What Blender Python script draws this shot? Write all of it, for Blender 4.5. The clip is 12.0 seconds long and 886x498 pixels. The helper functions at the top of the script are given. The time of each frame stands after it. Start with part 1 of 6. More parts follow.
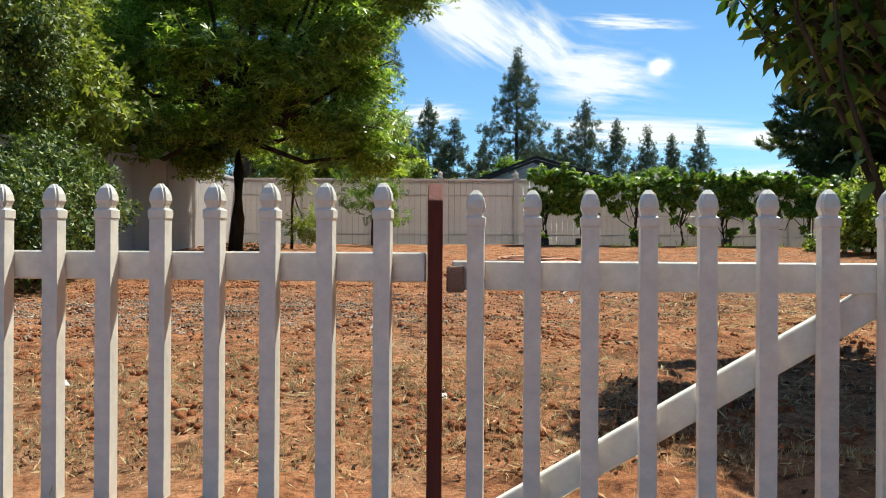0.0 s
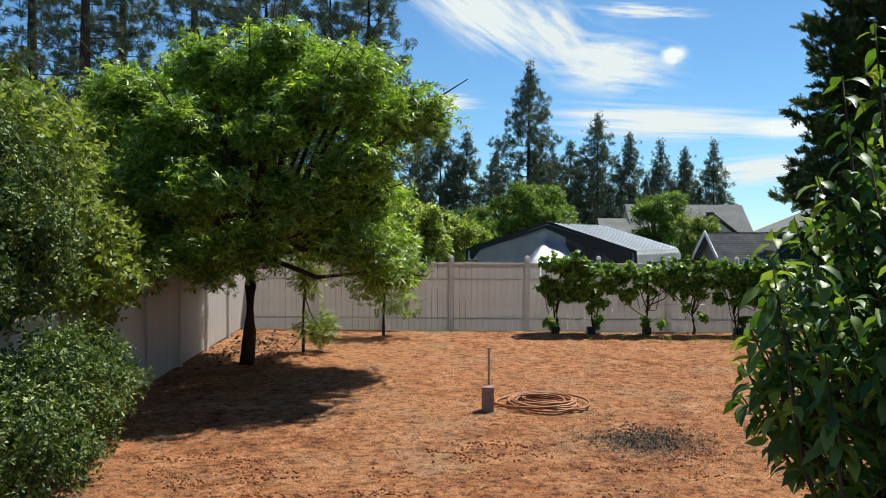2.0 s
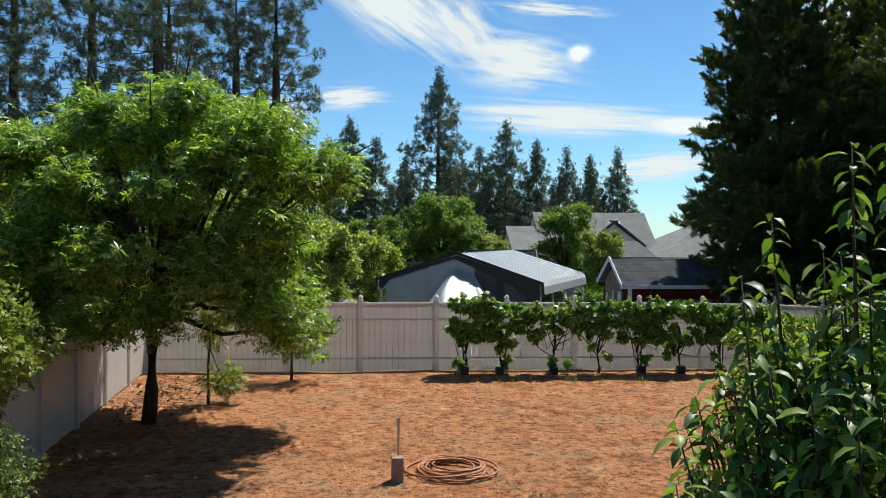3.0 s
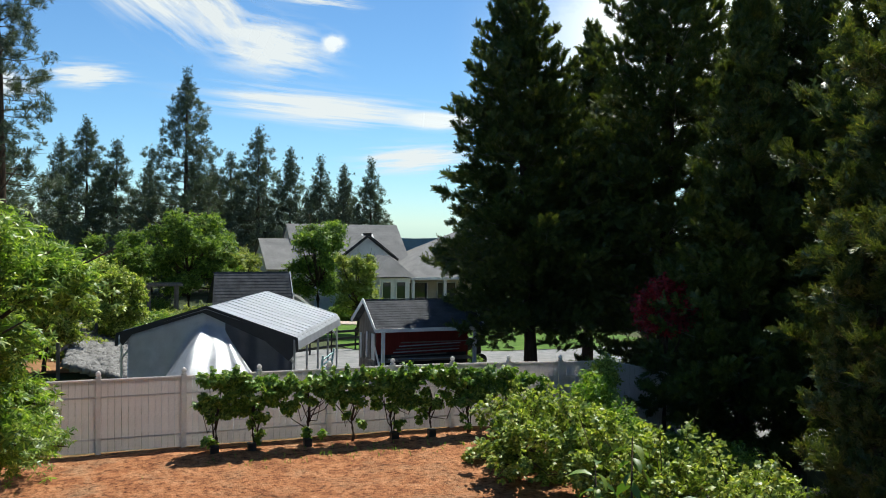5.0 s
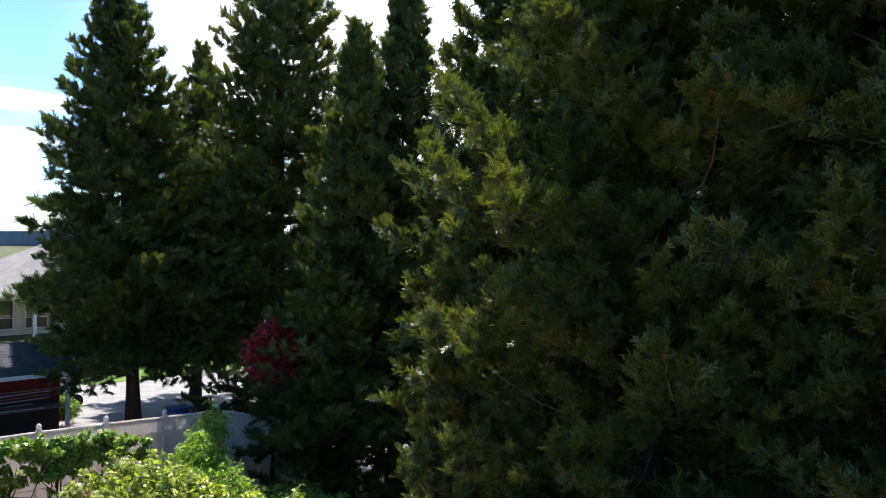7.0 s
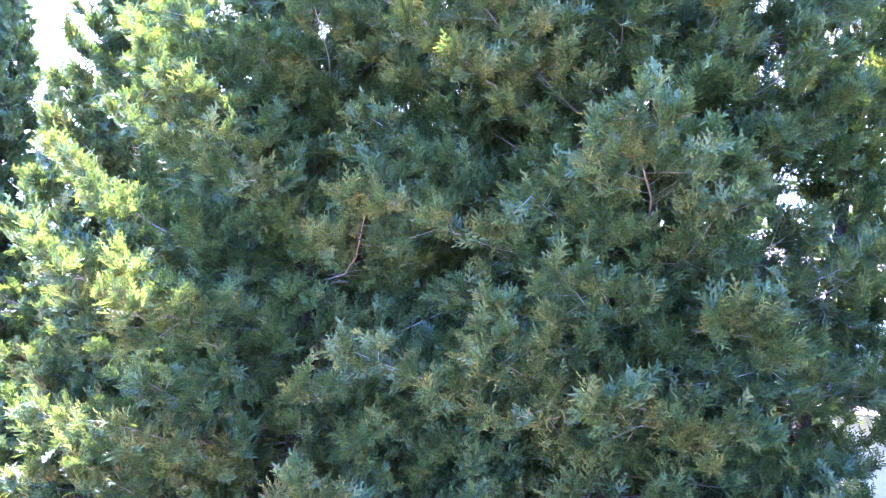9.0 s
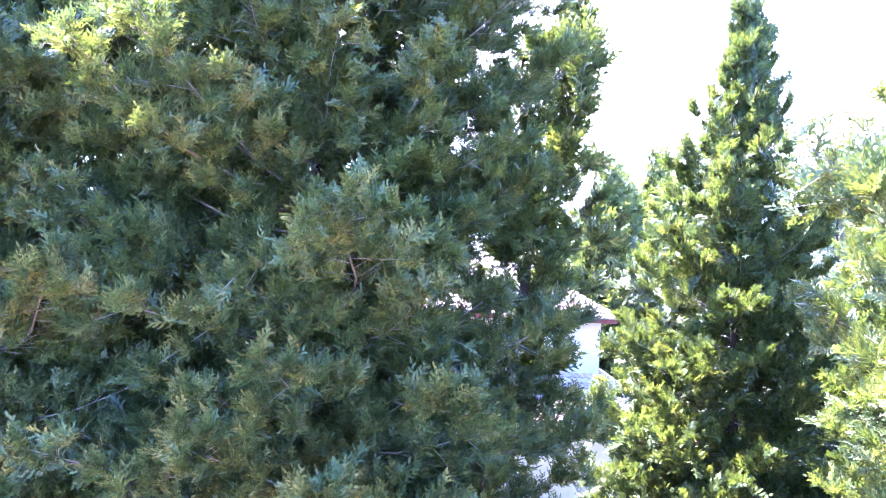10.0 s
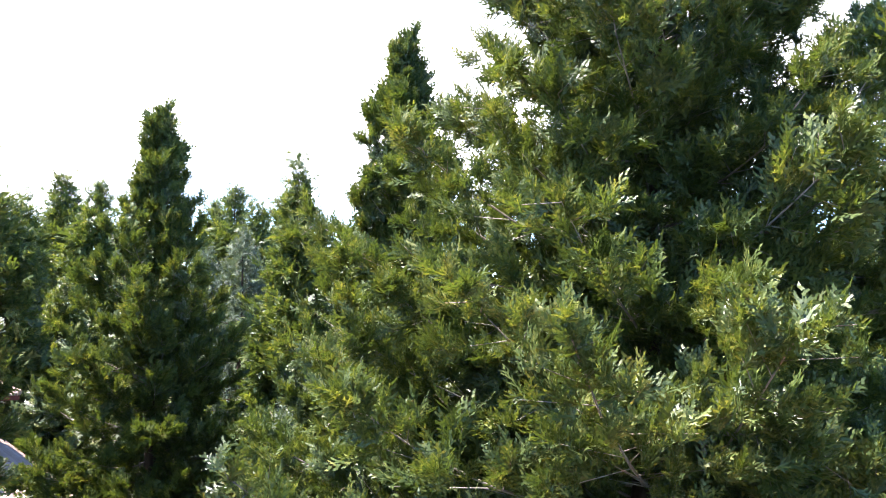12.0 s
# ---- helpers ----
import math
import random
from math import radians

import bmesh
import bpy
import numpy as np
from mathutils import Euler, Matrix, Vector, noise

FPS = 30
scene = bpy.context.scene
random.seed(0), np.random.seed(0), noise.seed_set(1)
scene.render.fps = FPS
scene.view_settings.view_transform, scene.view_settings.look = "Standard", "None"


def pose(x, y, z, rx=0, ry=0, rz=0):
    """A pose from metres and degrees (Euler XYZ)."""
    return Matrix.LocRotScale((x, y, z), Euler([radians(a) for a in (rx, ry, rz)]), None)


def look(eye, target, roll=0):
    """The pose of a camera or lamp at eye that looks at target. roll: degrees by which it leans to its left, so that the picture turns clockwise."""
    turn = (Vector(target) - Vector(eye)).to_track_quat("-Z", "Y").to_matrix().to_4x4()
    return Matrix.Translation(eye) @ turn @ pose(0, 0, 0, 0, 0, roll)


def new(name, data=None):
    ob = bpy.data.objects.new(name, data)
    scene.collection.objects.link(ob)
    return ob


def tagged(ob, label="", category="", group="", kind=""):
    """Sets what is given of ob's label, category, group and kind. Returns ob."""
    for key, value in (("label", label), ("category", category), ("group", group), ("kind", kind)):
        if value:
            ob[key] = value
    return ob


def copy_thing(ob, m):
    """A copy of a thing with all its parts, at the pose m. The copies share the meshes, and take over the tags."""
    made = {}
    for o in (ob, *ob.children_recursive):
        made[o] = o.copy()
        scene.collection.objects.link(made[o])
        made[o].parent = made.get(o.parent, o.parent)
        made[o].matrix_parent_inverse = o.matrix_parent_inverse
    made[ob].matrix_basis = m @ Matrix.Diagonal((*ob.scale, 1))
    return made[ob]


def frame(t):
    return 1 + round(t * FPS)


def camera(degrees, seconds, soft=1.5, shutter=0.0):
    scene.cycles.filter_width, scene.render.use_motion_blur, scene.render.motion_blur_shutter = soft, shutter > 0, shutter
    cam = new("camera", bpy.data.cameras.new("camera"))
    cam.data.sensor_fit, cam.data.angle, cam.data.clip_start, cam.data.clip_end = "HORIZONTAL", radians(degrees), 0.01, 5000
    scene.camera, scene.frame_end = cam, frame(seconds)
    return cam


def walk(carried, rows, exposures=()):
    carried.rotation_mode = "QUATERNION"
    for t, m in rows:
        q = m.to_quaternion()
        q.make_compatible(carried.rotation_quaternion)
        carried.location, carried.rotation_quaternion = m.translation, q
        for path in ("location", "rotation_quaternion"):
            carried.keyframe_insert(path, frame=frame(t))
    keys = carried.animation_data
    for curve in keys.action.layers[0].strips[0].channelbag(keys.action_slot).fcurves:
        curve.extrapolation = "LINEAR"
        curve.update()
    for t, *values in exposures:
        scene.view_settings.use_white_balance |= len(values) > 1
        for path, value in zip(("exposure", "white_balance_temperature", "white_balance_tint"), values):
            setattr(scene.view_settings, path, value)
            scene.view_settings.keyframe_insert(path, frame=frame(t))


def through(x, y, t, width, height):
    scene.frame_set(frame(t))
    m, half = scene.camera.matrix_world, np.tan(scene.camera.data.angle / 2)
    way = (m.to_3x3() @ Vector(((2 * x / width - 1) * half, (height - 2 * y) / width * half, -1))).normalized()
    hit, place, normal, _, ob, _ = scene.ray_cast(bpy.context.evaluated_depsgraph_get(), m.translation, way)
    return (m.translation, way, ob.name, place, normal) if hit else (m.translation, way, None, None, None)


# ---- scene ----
cam = camera(54.2, 12.0, 1.0)
METRES, EYE, TILT, LEAN, TURN = 12.0, 1.0, 0.0, -0.3, 0.0
ROWS = [
    (0.0, 0.0, 0.0, 0.0, 0.0, 0.0, 0.0),
    (0.5, 0.001, 0.0006, 0.0482, 0.06, -0.16, 0.02),
    (1.0, 0.002, -0.0001, 0.1022, 0.23, -0.36, 0.01),
    (1.5, 0.003, -0.0008, 0.1553, 0.51, -0.55, -0.0),
    (2.0, 0.0025, -0.0004, 0.2086, 0.81, -0.73, -0.03),
    (2.5, 0.0026, 0.0015, 0.2615, -0.26, -0.94, -0.07),
    (3.0, 0.0027, 0.0059, 0.3095, -5.17, -1.14, -0.1),
    (3.5, 0.0027, 0.0092, 0.3561, -10.2, -1.32, -0.18),
    (5.5, 0.0095, 0.0382, 0.5127, -26.21, -1.79, -0.79),
    (6.0, 0.0141, 0.0438, 0.5442, -32.55, -1.78, -1.01),
    (6.5, 0.0209, 0.049, 0.5767, -39.44, -1.76, -1.23),
    (7.0, 0.0326, 0.0577, 0.6064, -46.54, -1.67, -1.45),
    (9.0, 0.1011, 0.112, 0.7045, -70.6, -1.36, -2.32),
    (9.5, 0.1111, 0.1186, 0.7343, -82.93, -0.97, -2.64),
    (10.0, 0.1146, 0.1235, 0.7669, -90.48, -0.44, -2.75),
    (10.5, 0.1157, 0.1304, 0.8126, -96.96, 0.08, -2.58),
    (11.0, 0.1171, 0.1342, 0.8563, -108.33, 0.83, -2.39),
    (11.5, 0.1161, 0.135, 0.9025, -120.62, 1.43, -2.16),
    (12.0, 0.1167, 0.1358, 0.9536, -128.07, 1.76, -1.95),
]
SUN_AZ, SUN_EL = 42.0, 59.0
EXPOSURES = [(0.0, 0.5, 6500, 2), (0.7, 0.4, 6450, 2), (2.5, 0.26, 6350, 2), (5.5, 0.28, 6350, 5), (6.2, 0.5, 6400, 8), (6.7, 0.9, 6500, 12), (7.2, 1.45, 6300, 16), (8.8, 4.7, 4900, 44), (9.6, 4.98, 5050, 50), (10.5, 4.35, 5300, 51), (11.2, 3.62, 5700, 40), (12.0, 2.45, 6250, 22)]
walk(cam, [(t, pose(0, 0, EYE, TILT, LEAN, TURN) @ pose(METRES * x, METRES * y, METRES * z, 90 + pitch, roll, yaw)) for t, x, y, z, yaw, pitch, roll in ROWS], EXPOSURES)

# ---- light ----
world = bpy.data.worlds.new("sky")
world.use_nodes = True
scene.world = world
wn = world.node_tree.nodes
sky = wn.new("ShaderNodeTexSky")
sky.sky_type, sky.sun_disc = "NISHITA", False
sky.sun_elevation, sky.sun_rotation = radians(SUN_EL), radians(SUN_AZ)
sky.altitude, sky.air_density, sky.dust_density, sky.ozone_density = 1200, 1.0, 0.2, 3.0
wn["Background"].inputs["Strength"].default_value = 0.097
deep = wn.new("ShaderNodeMix")
deep.data_type, deep.blend_type = "RGBA", "MULTIPLY"
deep.inputs["Factor"].default_value, deep.inputs["B"].default_value = 1.0, (0.73, 0.95, 1.1, 1)
world.node_tree.links.new(sky.outputs["Color"], deep.inputs["A"])
world.node_tree.links.new(deep.outputs["Result"], wn["Background"].inputs["Color"])

sun = new("sun", bpy.data.lights.new("sun", "SUN"))
sun.data.energy, sun.data.angle, sun.data.color = 5.6, radians(0.53), (1.0, 0.95, 0.87)
sa, se = radians(SUN_AZ), radians(SUN_EL)
sun.matrix_world = look((30, 30, 60), (30 - math.sin(sa) * math.cos(se), 30 - math.cos(sa) * math.cos(se), 60 - math.sin(se)))


# ---- materials ----
def material(name, rough=0.8, spec=0.3, metal=0.0):
    m = bpy.data.materials.new(name)
    m.use_nodes = True
    b = m.node_tree.nodes["Principled BSDF"]
    b.inputs["Roughness"].default_value = rough
    b.inputs["Specular IOR Level"].default_value = spec
    b.inputs["Metallic"].default_value = metal
    return m, m.node_tree.nodes, m.node_tree.links, b


def ramp(nodes, links, source, stops):
    r = nodes.new("ShaderNodeValToRGB")
    e = r.color_ramp.elements
    while len(e) < len(stops):
        e.new(0.5)
    for k, (at, col) in zip(e, stops):
        k.position, k.color = at, (*col, 1)
    links.new(source, r.inputs["Fac"])
    return r.outputs["Color"]


def noise_tex(nodes, links, scale, detail=4.0, coords=None, rough=0.6):
    n = nodes.new("ShaderNodeTexNoise")
    n.inputs["Scale"].default_value, n.inputs["Detail"].default_value, n.inputs["Roughness"].default_value = scale, detail, rough
    if coords:
        links.new(coords, n.inputs["Vector"])
    return n.outputs["Fac"]


def coords_of(nodes, links, stretch=(1, 1, 1)):
    c = nodes.new("ShaderNodeTexCoord")
    m = nodes.new("ShaderNodeMapping")
    m.inputs["Scale"].default_value = stretch
    links.new(c.outputs["Object"], m.inputs["Vector"])
    return m.outputs["Vector"]


def mixed(nodes, links, fac, a, b, kind="MIX"):
    m = nodes.new("ShaderNodeMix")
    m.data_type, m.blend_type = "RGBA", kind
    for socket, v in ((m.inputs["Factor"], fac), (m.inputs["A"], a), (m.inputs["B"], b)):
        if isinstance(v, (int, float)):
            socket.default_value = v
        elif isinstance(v, tuple):
            socket.default_value = (*v, 1)
        else:
            links.new(v, socket)
    return m.outputs["Result"]


def bump(nodes, links, bsdf, height, strength=0.3, distance=0.02):
    b = nodes.new("ShaderNodeBump")
    b.inputs["Strength"].default_value, b.inputs["Distance"].default_value = strength, distance
    links.new(height, b.inputs["Height"])
    links.new(b.outputs["Normal"], bsdf.inputs["Normal"])


def surface(name, dark, light, scale=6.0, rough=0.8, spec=0.3, metal=0.0, relief=0.25, stretch=(1, 1, 1), fine=40.0, stain=None, vary=0.0, through=0.0):
    """A two-scale procedural surface between two colours, with fine relief and, if asked, stains."""
    m, n, l, b = material(name, rough, spec, metal)
    c = coords_of(n, l, stretch)
    big, small = noise_tex(n, l, scale, 5, c), noise_tex(n, l, fine, 4, c, 0.7)
    col = ramp(n, l, big, [(0.3, dark), (0.7, light)])
    grey = ramp(n, l, small, [(0.25, (0.72, 0.72, 0.72)), (0.75, (1, 1, 1))])
    col = mixed(n, l, 1.0, col, grey, "MULTIPLY")
    if stain:
        s = ramp(n, l, noise_tex(n, l, scale * 0.45, 6, c, 0.7), [(0.55, (0, 0, 0)), (0.72, (1, 1, 1))])
        col = mixed(n, l, s, col, stain)
    if vary:
        o = n.new("ShaderNodeObjectInfo")
        v = ramp(n, l, o.outputs["Random"], [(0, (1 - vary,) * 3), (1, (1, 1, 1))])
        col = mixed(n, l, 1.0, col, v, "MULTIPLY")
    l.new(col, b.inputs["Base Color"])
    bump(n, l, b, small, relief)
    if through:
        t, x = n.new("ShaderNodeBsdfTranslucent"), n.new("ShaderNodeMixShader")
        l.new(col, t.inputs["Color"])
        x.inputs["Fac"].default_value = through
        l.new(b.outputs["BSDF"], x.inputs[1])
        l.new(t.outputs["BSDF"], x.inputs[2])
        l.new(x.outputs["Shader"], n["Material Output"].inputs["Surface"])
    return m


def leafage(name, dark, mid, light, rough=0.45, through=0.3, spec=0.4, patch=0.5, glow=(1.25, 1.3, 0.55), together=0.0):
    """Leaves: each one has its own tint, drifting over the crown, and lets some light through."""
    m, n, l, b = material(name, rough, spec)
    g = n.new("ShaderNodeNewGeometry")
    tint = g.outputs["Random Per Island"]
    if together:
        clumps = ramp(n, l, noise_tex(n, l, 3.2, 4, g.outputs["Position"], 0.7), [(0.3, (0, 0, 0)), (0.72, (1, 1, 1))])
        tint = mixed(n, l, together, tint, clumps)
    col = ramp(n, l, tint, [(0.0, dark), (0.55, mid), (1.0, light)])
    drift = ramp(n, l, noise_tex(n, l, patch, 3, g.outputs["Position"]), [(0.3, (0.7, 0.75, 0.7)), (0.7, (1.15, 1.1, 1.0))])
    col = mixed(n, l, 1.0, col, drift, "MULTIPLY")
    l.new(col, b.inputs["Base Color"])
    t = n.new("ShaderNodeBsdfTranslucent")
    l.new(mixed(n, l, 1.0, col, glow, "MULTIPLY"), t.inputs["Color"])
    x = n.new("ShaderNodeMixShader")
    x.inputs["Fac"].default_value = through
    l.new(b.outputs["BSDF"], x.inputs[1])
    l.new(t.outputs["BSDF"], x.inputs[2])
    l.new(x.outputs["Shader"], n["Material Output"].inputs["Surface"])
    return m


def ground_material():
    """Red clay in the yard with scuffed, bleached and gritty patches; dry grass and earth further off."""
    m, n, l, b = material("clay_ground", 0.95, 0.15)
    c = coords_of(n, l)
    big, mid, fine = noise_tex(n, l, 0.35, 5, c), noise_tex(n, l, 2.2, 6, c, 0.65), noise_tex(n, l, 28, 5, c, 0.75)
    clay = ramp(n, l, mid, [(0.3, (0.15, 0.052, 0.024)), (0.5, (0.4, 0.165, 0.072)), (0.72, (0.58, 0.3, 0.155))])
    clay = mixed(n, l, ramp(n, l, big, [(0.4, (0, 0, 0)), (0.7, (0.7, 0.7, 0.7))]), clay, (0.48, 0.215, 0.1))
    straw = ramp(n, l, noise_tex(n, l, 0.9, 7, c, 0.75), [(0.5, (0, 0, 0)), (0.66, (0.75, 0.75, 0.75))])
    clay = mixed(n, l, straw, clay, (0.37, 0.225, 0.13))
    streak = noise_tex(n, l, 7.0, 6, coords_of(n, l, (1.0, 1.15, 1)), 0.7)
    clay = mixed(n, l, 1.0, clay, ramp(n, l, streak, [(0.36, (0.3, 0.25, 0.22)), (0.5, (0.92, 0.92, 0.92)), (0.68, (1.22, 1.22, 1.22))]), "MULTIPLY")
    clay = mixed(n, l, 1.0, clay, ramp(n, l, fine, [(0.34, (0.5, 0.45, 0.43)), (0.52, (1.02, 1.02, 1.02)), (0.7, (1.25, 1.25, 1.25))]), "MULTIPLY")
    far = ramp(n, l, noise_tex(n, l, 0.12, 6, c), [(0.35, (0.04, 0.06, 0.022)), (0.55, (0.08, 0.09, 0.04)), (0.7, (0.17, 0.11, 0.06))])
    xyz = n.new("ShaderNodeSeparateXYZ")
    l.new(c, xyz.inputs["Vector"])
    edge = None
    for out, lo, hi in (("X", -6.5, 11.6), ("Y", -6.0, 23.2)):
        for sign, at in ((1, lo), (-1, hi)):
            a = n.new("ShaderNodeMath")
            a.operation, a.use_clamp = "MULTIPLY_ADD", True
            l.new(xyz.outputs[out], a.inputs[0])
            a.inputs[1].default_value, a.inputs[2].default_value = sign * 2.0, -sign * at * 2.0
            if edge is None:
                edge = a.outputs[0]
            else:
                k = n.new("ShaderNodeMath")
                k.operation = "MULTIPLY"
                l.new(edge, k.inputs[0])
                l.new(a.outputs[0], k.inputs[1])
                edge = k.outputs[0]
    l.new(mixed(n, l, edge, far, clay), b.inputs["Base Color"])
    bump(n, l, b, mixed(n, l, 0.55, mid, fine), 1.0, 0.07)
    return m


CLAY = ground_material()
VINYL = surface("white_vinyl", (0.88, 0.815, 0.79), (0.92, 0.865, 0.845), 2.0, 0.45, 0.4, relief=0.03, vary=0.05, through=0.48)
PICKET = surface("weathered_white_vinyl", (0.92, 0.865, 0.765), (0.95, 0.895, 0.795), 5.0, 0.4, 0.45, relief=0.02, fine=15, vary=0.05)
REDWOOD = surface("red_stained_wood", (0.13, 0.03, 0.02), (0.2, 0.055, 0.035), 9.0, 0.75, 0.25, stretch=(1, 1, 0.12), relief=0.3)
BARK = surface("grey_brown_bark", (0.05, 0.035, 0.025), (0.14, 0.1, 0.075), 9.0, 0.95, 0.1, stretch=(1, 1, 0.25), relief=0.8)
CEDARBARK = surface("cinnamon_bark", (0.045, 0.03, 0.02), (0.12, 0.085, 0.06), 7.0, 0.95, 0.1, stretch=(1, 1, 0.15), relief=0.8)
TWIG = surface("dry_grey_twig", (0.2, 0.17, 0.14), (0.36, 0.31, 0.26), 20.0, 0.9, 0.2, relief=0.3)
CEDAR = leafage("cedar_spray", (0.028, 0.055, 0.024), (0.09, 0.13, 0.034), (0.3, 0.3, 0.1), 0.45, 0.33, 0.5, 0.6, (1.45, 1.35, 0.45), 0.6)
# Needle greens lifted and greyed: the haze of distance is in the colour.
PINE = leafage("hazed_pine_needles", (0.055, 0.08, 0.055), (0.11, 0.145, 0.1), (0.21, 0.24, 0.18), 0.5, 0.15, 0.4, 0.3, together=0.5)
ASHLEAF = leafage("palmate_leaf", (0.08, 0.155, 0.03), (0.2, 0.32, 0.065), (0.46, 0.56, 0.17), 0.38, 0.48, 0.5, 0.9, (1.5, 1.5, 0.6))
LAUREL = leafage("dark_glossy_leaf", (0.03, 0.062, 0.018), (0.085, 0.14, 0.038), (0.33, 0.38, 0.11), 0.5, 0.2, 0.3, 0.9)
CHERRY = leafage("cherry_leaf", (0.045, 0.1, 0.018), (0.105, 0.195, 0.034), (0.34, 0.42, 0.09), 0.46, 0.38, 0.5, 1.2)
GRAPE = leafage("vine_leaf", (0.08, 0.17, 0.025), (0.19, 0.32, 0.05), (0.42, 0.52, 0.14), 0.4, 0.45, 0.45, 0.8)
LIME = leafage("yellow_green_leaf", (0.09, 0.16, 0.03), (0.32, 0.4, 0.075), (0.66, 0.68, 0.24), 0.4, 0.4, 0.4, 0.9)
BROADLEAF = leafage("summer_leaf", (0.065, 0.12, 0.03), (0.15, 0.245, 0.055), (0.3, 0.4, 0.1), 0.55, 0.42, 0.3, 0.25)
OLIVELEAF = leafage("olive_leaf", (0.11, 0.165, 0.04), (0.26, 0.315, 0.085), (0.46, 0.48, 0.16), 0.55, 0.42, 0.3, 0.25)
MAPLE = leafage("crimson_leaf", (0.12, 0.01, 0.018), (0.28, 0.022, 0.035), (0.5, 0.06, 0.08), 0.45, 0.4, 0.4, 0.6, (1.4, 0.5, 0.5))
STRAW = leafage("dry_grass", (0.3, 0.19, 0.09), (0.52, 0.39, 0.22), (0.76, 0.63, 0.42), 0.8, 0.3, 0.2, glow=(1, 1, 1))
LITTER = leafage("dead_leaf", (0.07, 0.035, 0.02), (0.2, 0.1, 0.05), (0.42, 0.28, 0.18), 0.7, 0.1, 0.3, glow=(1, 1, 1))
CLOD = surface("clay_clod", (0.2, 0.065, 0.026), (0.42, 0.16, 0.07), 3.0, 0.95, 0.1, relief=0.6)
GRIT = leafage("grey_grit", (0.16, 0.125, 0.1), (0.28, 0.225, 0.19), (0.45, 0.38, 0.33), 0.9, 0.0, 0.2, glow=(1, 1, 1))
CHAR = leafage("charred_grit", (0.03, 0.022, 0.018), (0.1, 0.075, 0.058), (0.36, 0.28, 0.22), 0.9, 0.0, 0.2, glow=(1, 1, 1))
MULCH = leafage("rotted_mulch", (0.03, 0.018, 0.012), (0.075, 0.045, 0.03), (0.2, 0.15, 0.11), 0.95, 0.0, 0.1, glow=(1, 1, 1))
SCRAP = surface("white_scrap", (0.62, 0.6, 0.56), (0.8, 0.78, 0.75), 8.0, 0.7, 0.3)
GRAVEL = surface("pale_gravel", (0.2, 0.2, 0.2), (0.34, 0.33, 0.32), 1.5, 0.95, 0.15, relief=0.9, fine=22)
LAWN = surface("mown_lawn", (0.06, 0.13, 0.015), (0.13, 0.22, 0.03), 0.8, 0.9, 0.15, relief=0.8, fine=30)
ROCK = surface("pale_rock", (0.14, 0.135, 0.13), (0.3, 0.29, 0.28), 3.0, 0.9, 0.2, relief=0.6)
BLOCK = surface("cement_block", (0.3, 0.2, 0.15), (0.45, 0.33, 0.26), 9.0, 0.95, 0.1, relief=0.6)
STEEL = surface("galvanised_steel", (0.45, 0.46, 0.47), (0.6, 0.61, 0.62), 8.0, 0.45, 0.5, 0.8, relief=0.1)
HOSE = surface("orange_rubber_hose", (0.36, 0.13, 0.05), (0.5, 0.22, 0.1), 5.0, 0.6, 0.4, relief=0.1)
ROOFMETAL = surface("white_roof_sheet", (0.76, 0.78, 0.82), (0.84, 0.86, 0.9), 1.5, 0.4, 0.5, relief=0.05)
SILVERTARP = surface("silver_tarpaulin", (0.56, 0.58, 0.61), (0.7, 0.72, 0.75), 2.5, 0.42, 0.5, 0.35, relief=0.35)
GREYTARP = surface("grey_tarpaulin", (0.13, 0.15, 0.18), (0.2, 0.22, 0.25), 2.0, 0.4, 0.5, relief=0.3)
BLACKTARP = surface("dark_tarpaulin", (0.018, 0.018, 0.02), (0.035, 0.035, 0.038), 2.0, 0.55, 0.4, relief=0.2)
SHINGLE = surface("dark_shingle", (0.06, 0.062, 0.068), (0.12, 0.122, 0.13), 2.0, 0.95, 0.1, relief=0.4, vary=0.15)
GREYSHINGLE = surface("grey_shingle", (0.2, 0.195, 0.19), (0.29, 0.28, 0.27), 1.0, 0.9, 0.2, relief=0.4, vary=0.06)
WHITEPAINT = surface("white_paint", (0.68, 0.67, 0.65), (0.8, 0.79, 0.77), 3.0, 0.6, 0.35, relief=0.05)
CREAMPAINT = surface("cream_stucco", (0.6, 0.52, 0.4), (0.7, 0.615, 0.48), 3.0, 0.8, 0.2, relief=0.2)
BARNRED = surface("barn_red_boards", (0.16, 0.02, 0.015), (0.26, 0.035, 0.025), 4.0, 0.7, 0.25, stretch=(3, 3, 0.3), relief=0.2)
GREYWOOD = surface("weathered_grey_wood", (0.14, 0.115, 0.095), (0.3, 0.26, 0.22), 6.0, 0.9, 0.15, stretch=(1, 1, 0.2), relief=0.4)
CLAYTILE = surface("clay_roof_tile", (0.4, 0.27, 0.2), (0.58, 0.44, 0.35), 2.5, 0.85, 0.2, relief=0.2, vary=0.3)
BLACKIRON = surface("black_iron", (0.015, 0.015, 0.015), (0.03, 0.028, 0.027), 10.0, 0.5, 0.5, 0.6, relief=0.1)
BLACKPLASTIC = surface("black_plastic", (0.015, 0.015, 0.016), (0.03, 0.03, 0.03), 6.0, 0.5, 0.4, relief=0.1)
REDMETAL = surface("red_painted_metal", (0.4, 0.02, 0.015), (0.5, 0.04, 0.025), 5.0, 0.4, 0.5, relief=0.05)
BLUEPLASTIC = surface("blue_plastic", (0.03, 0.1, 0.3), (0.05, 0.16, 0.42), 5.0, 0.4, 0.4, relief=0.05)
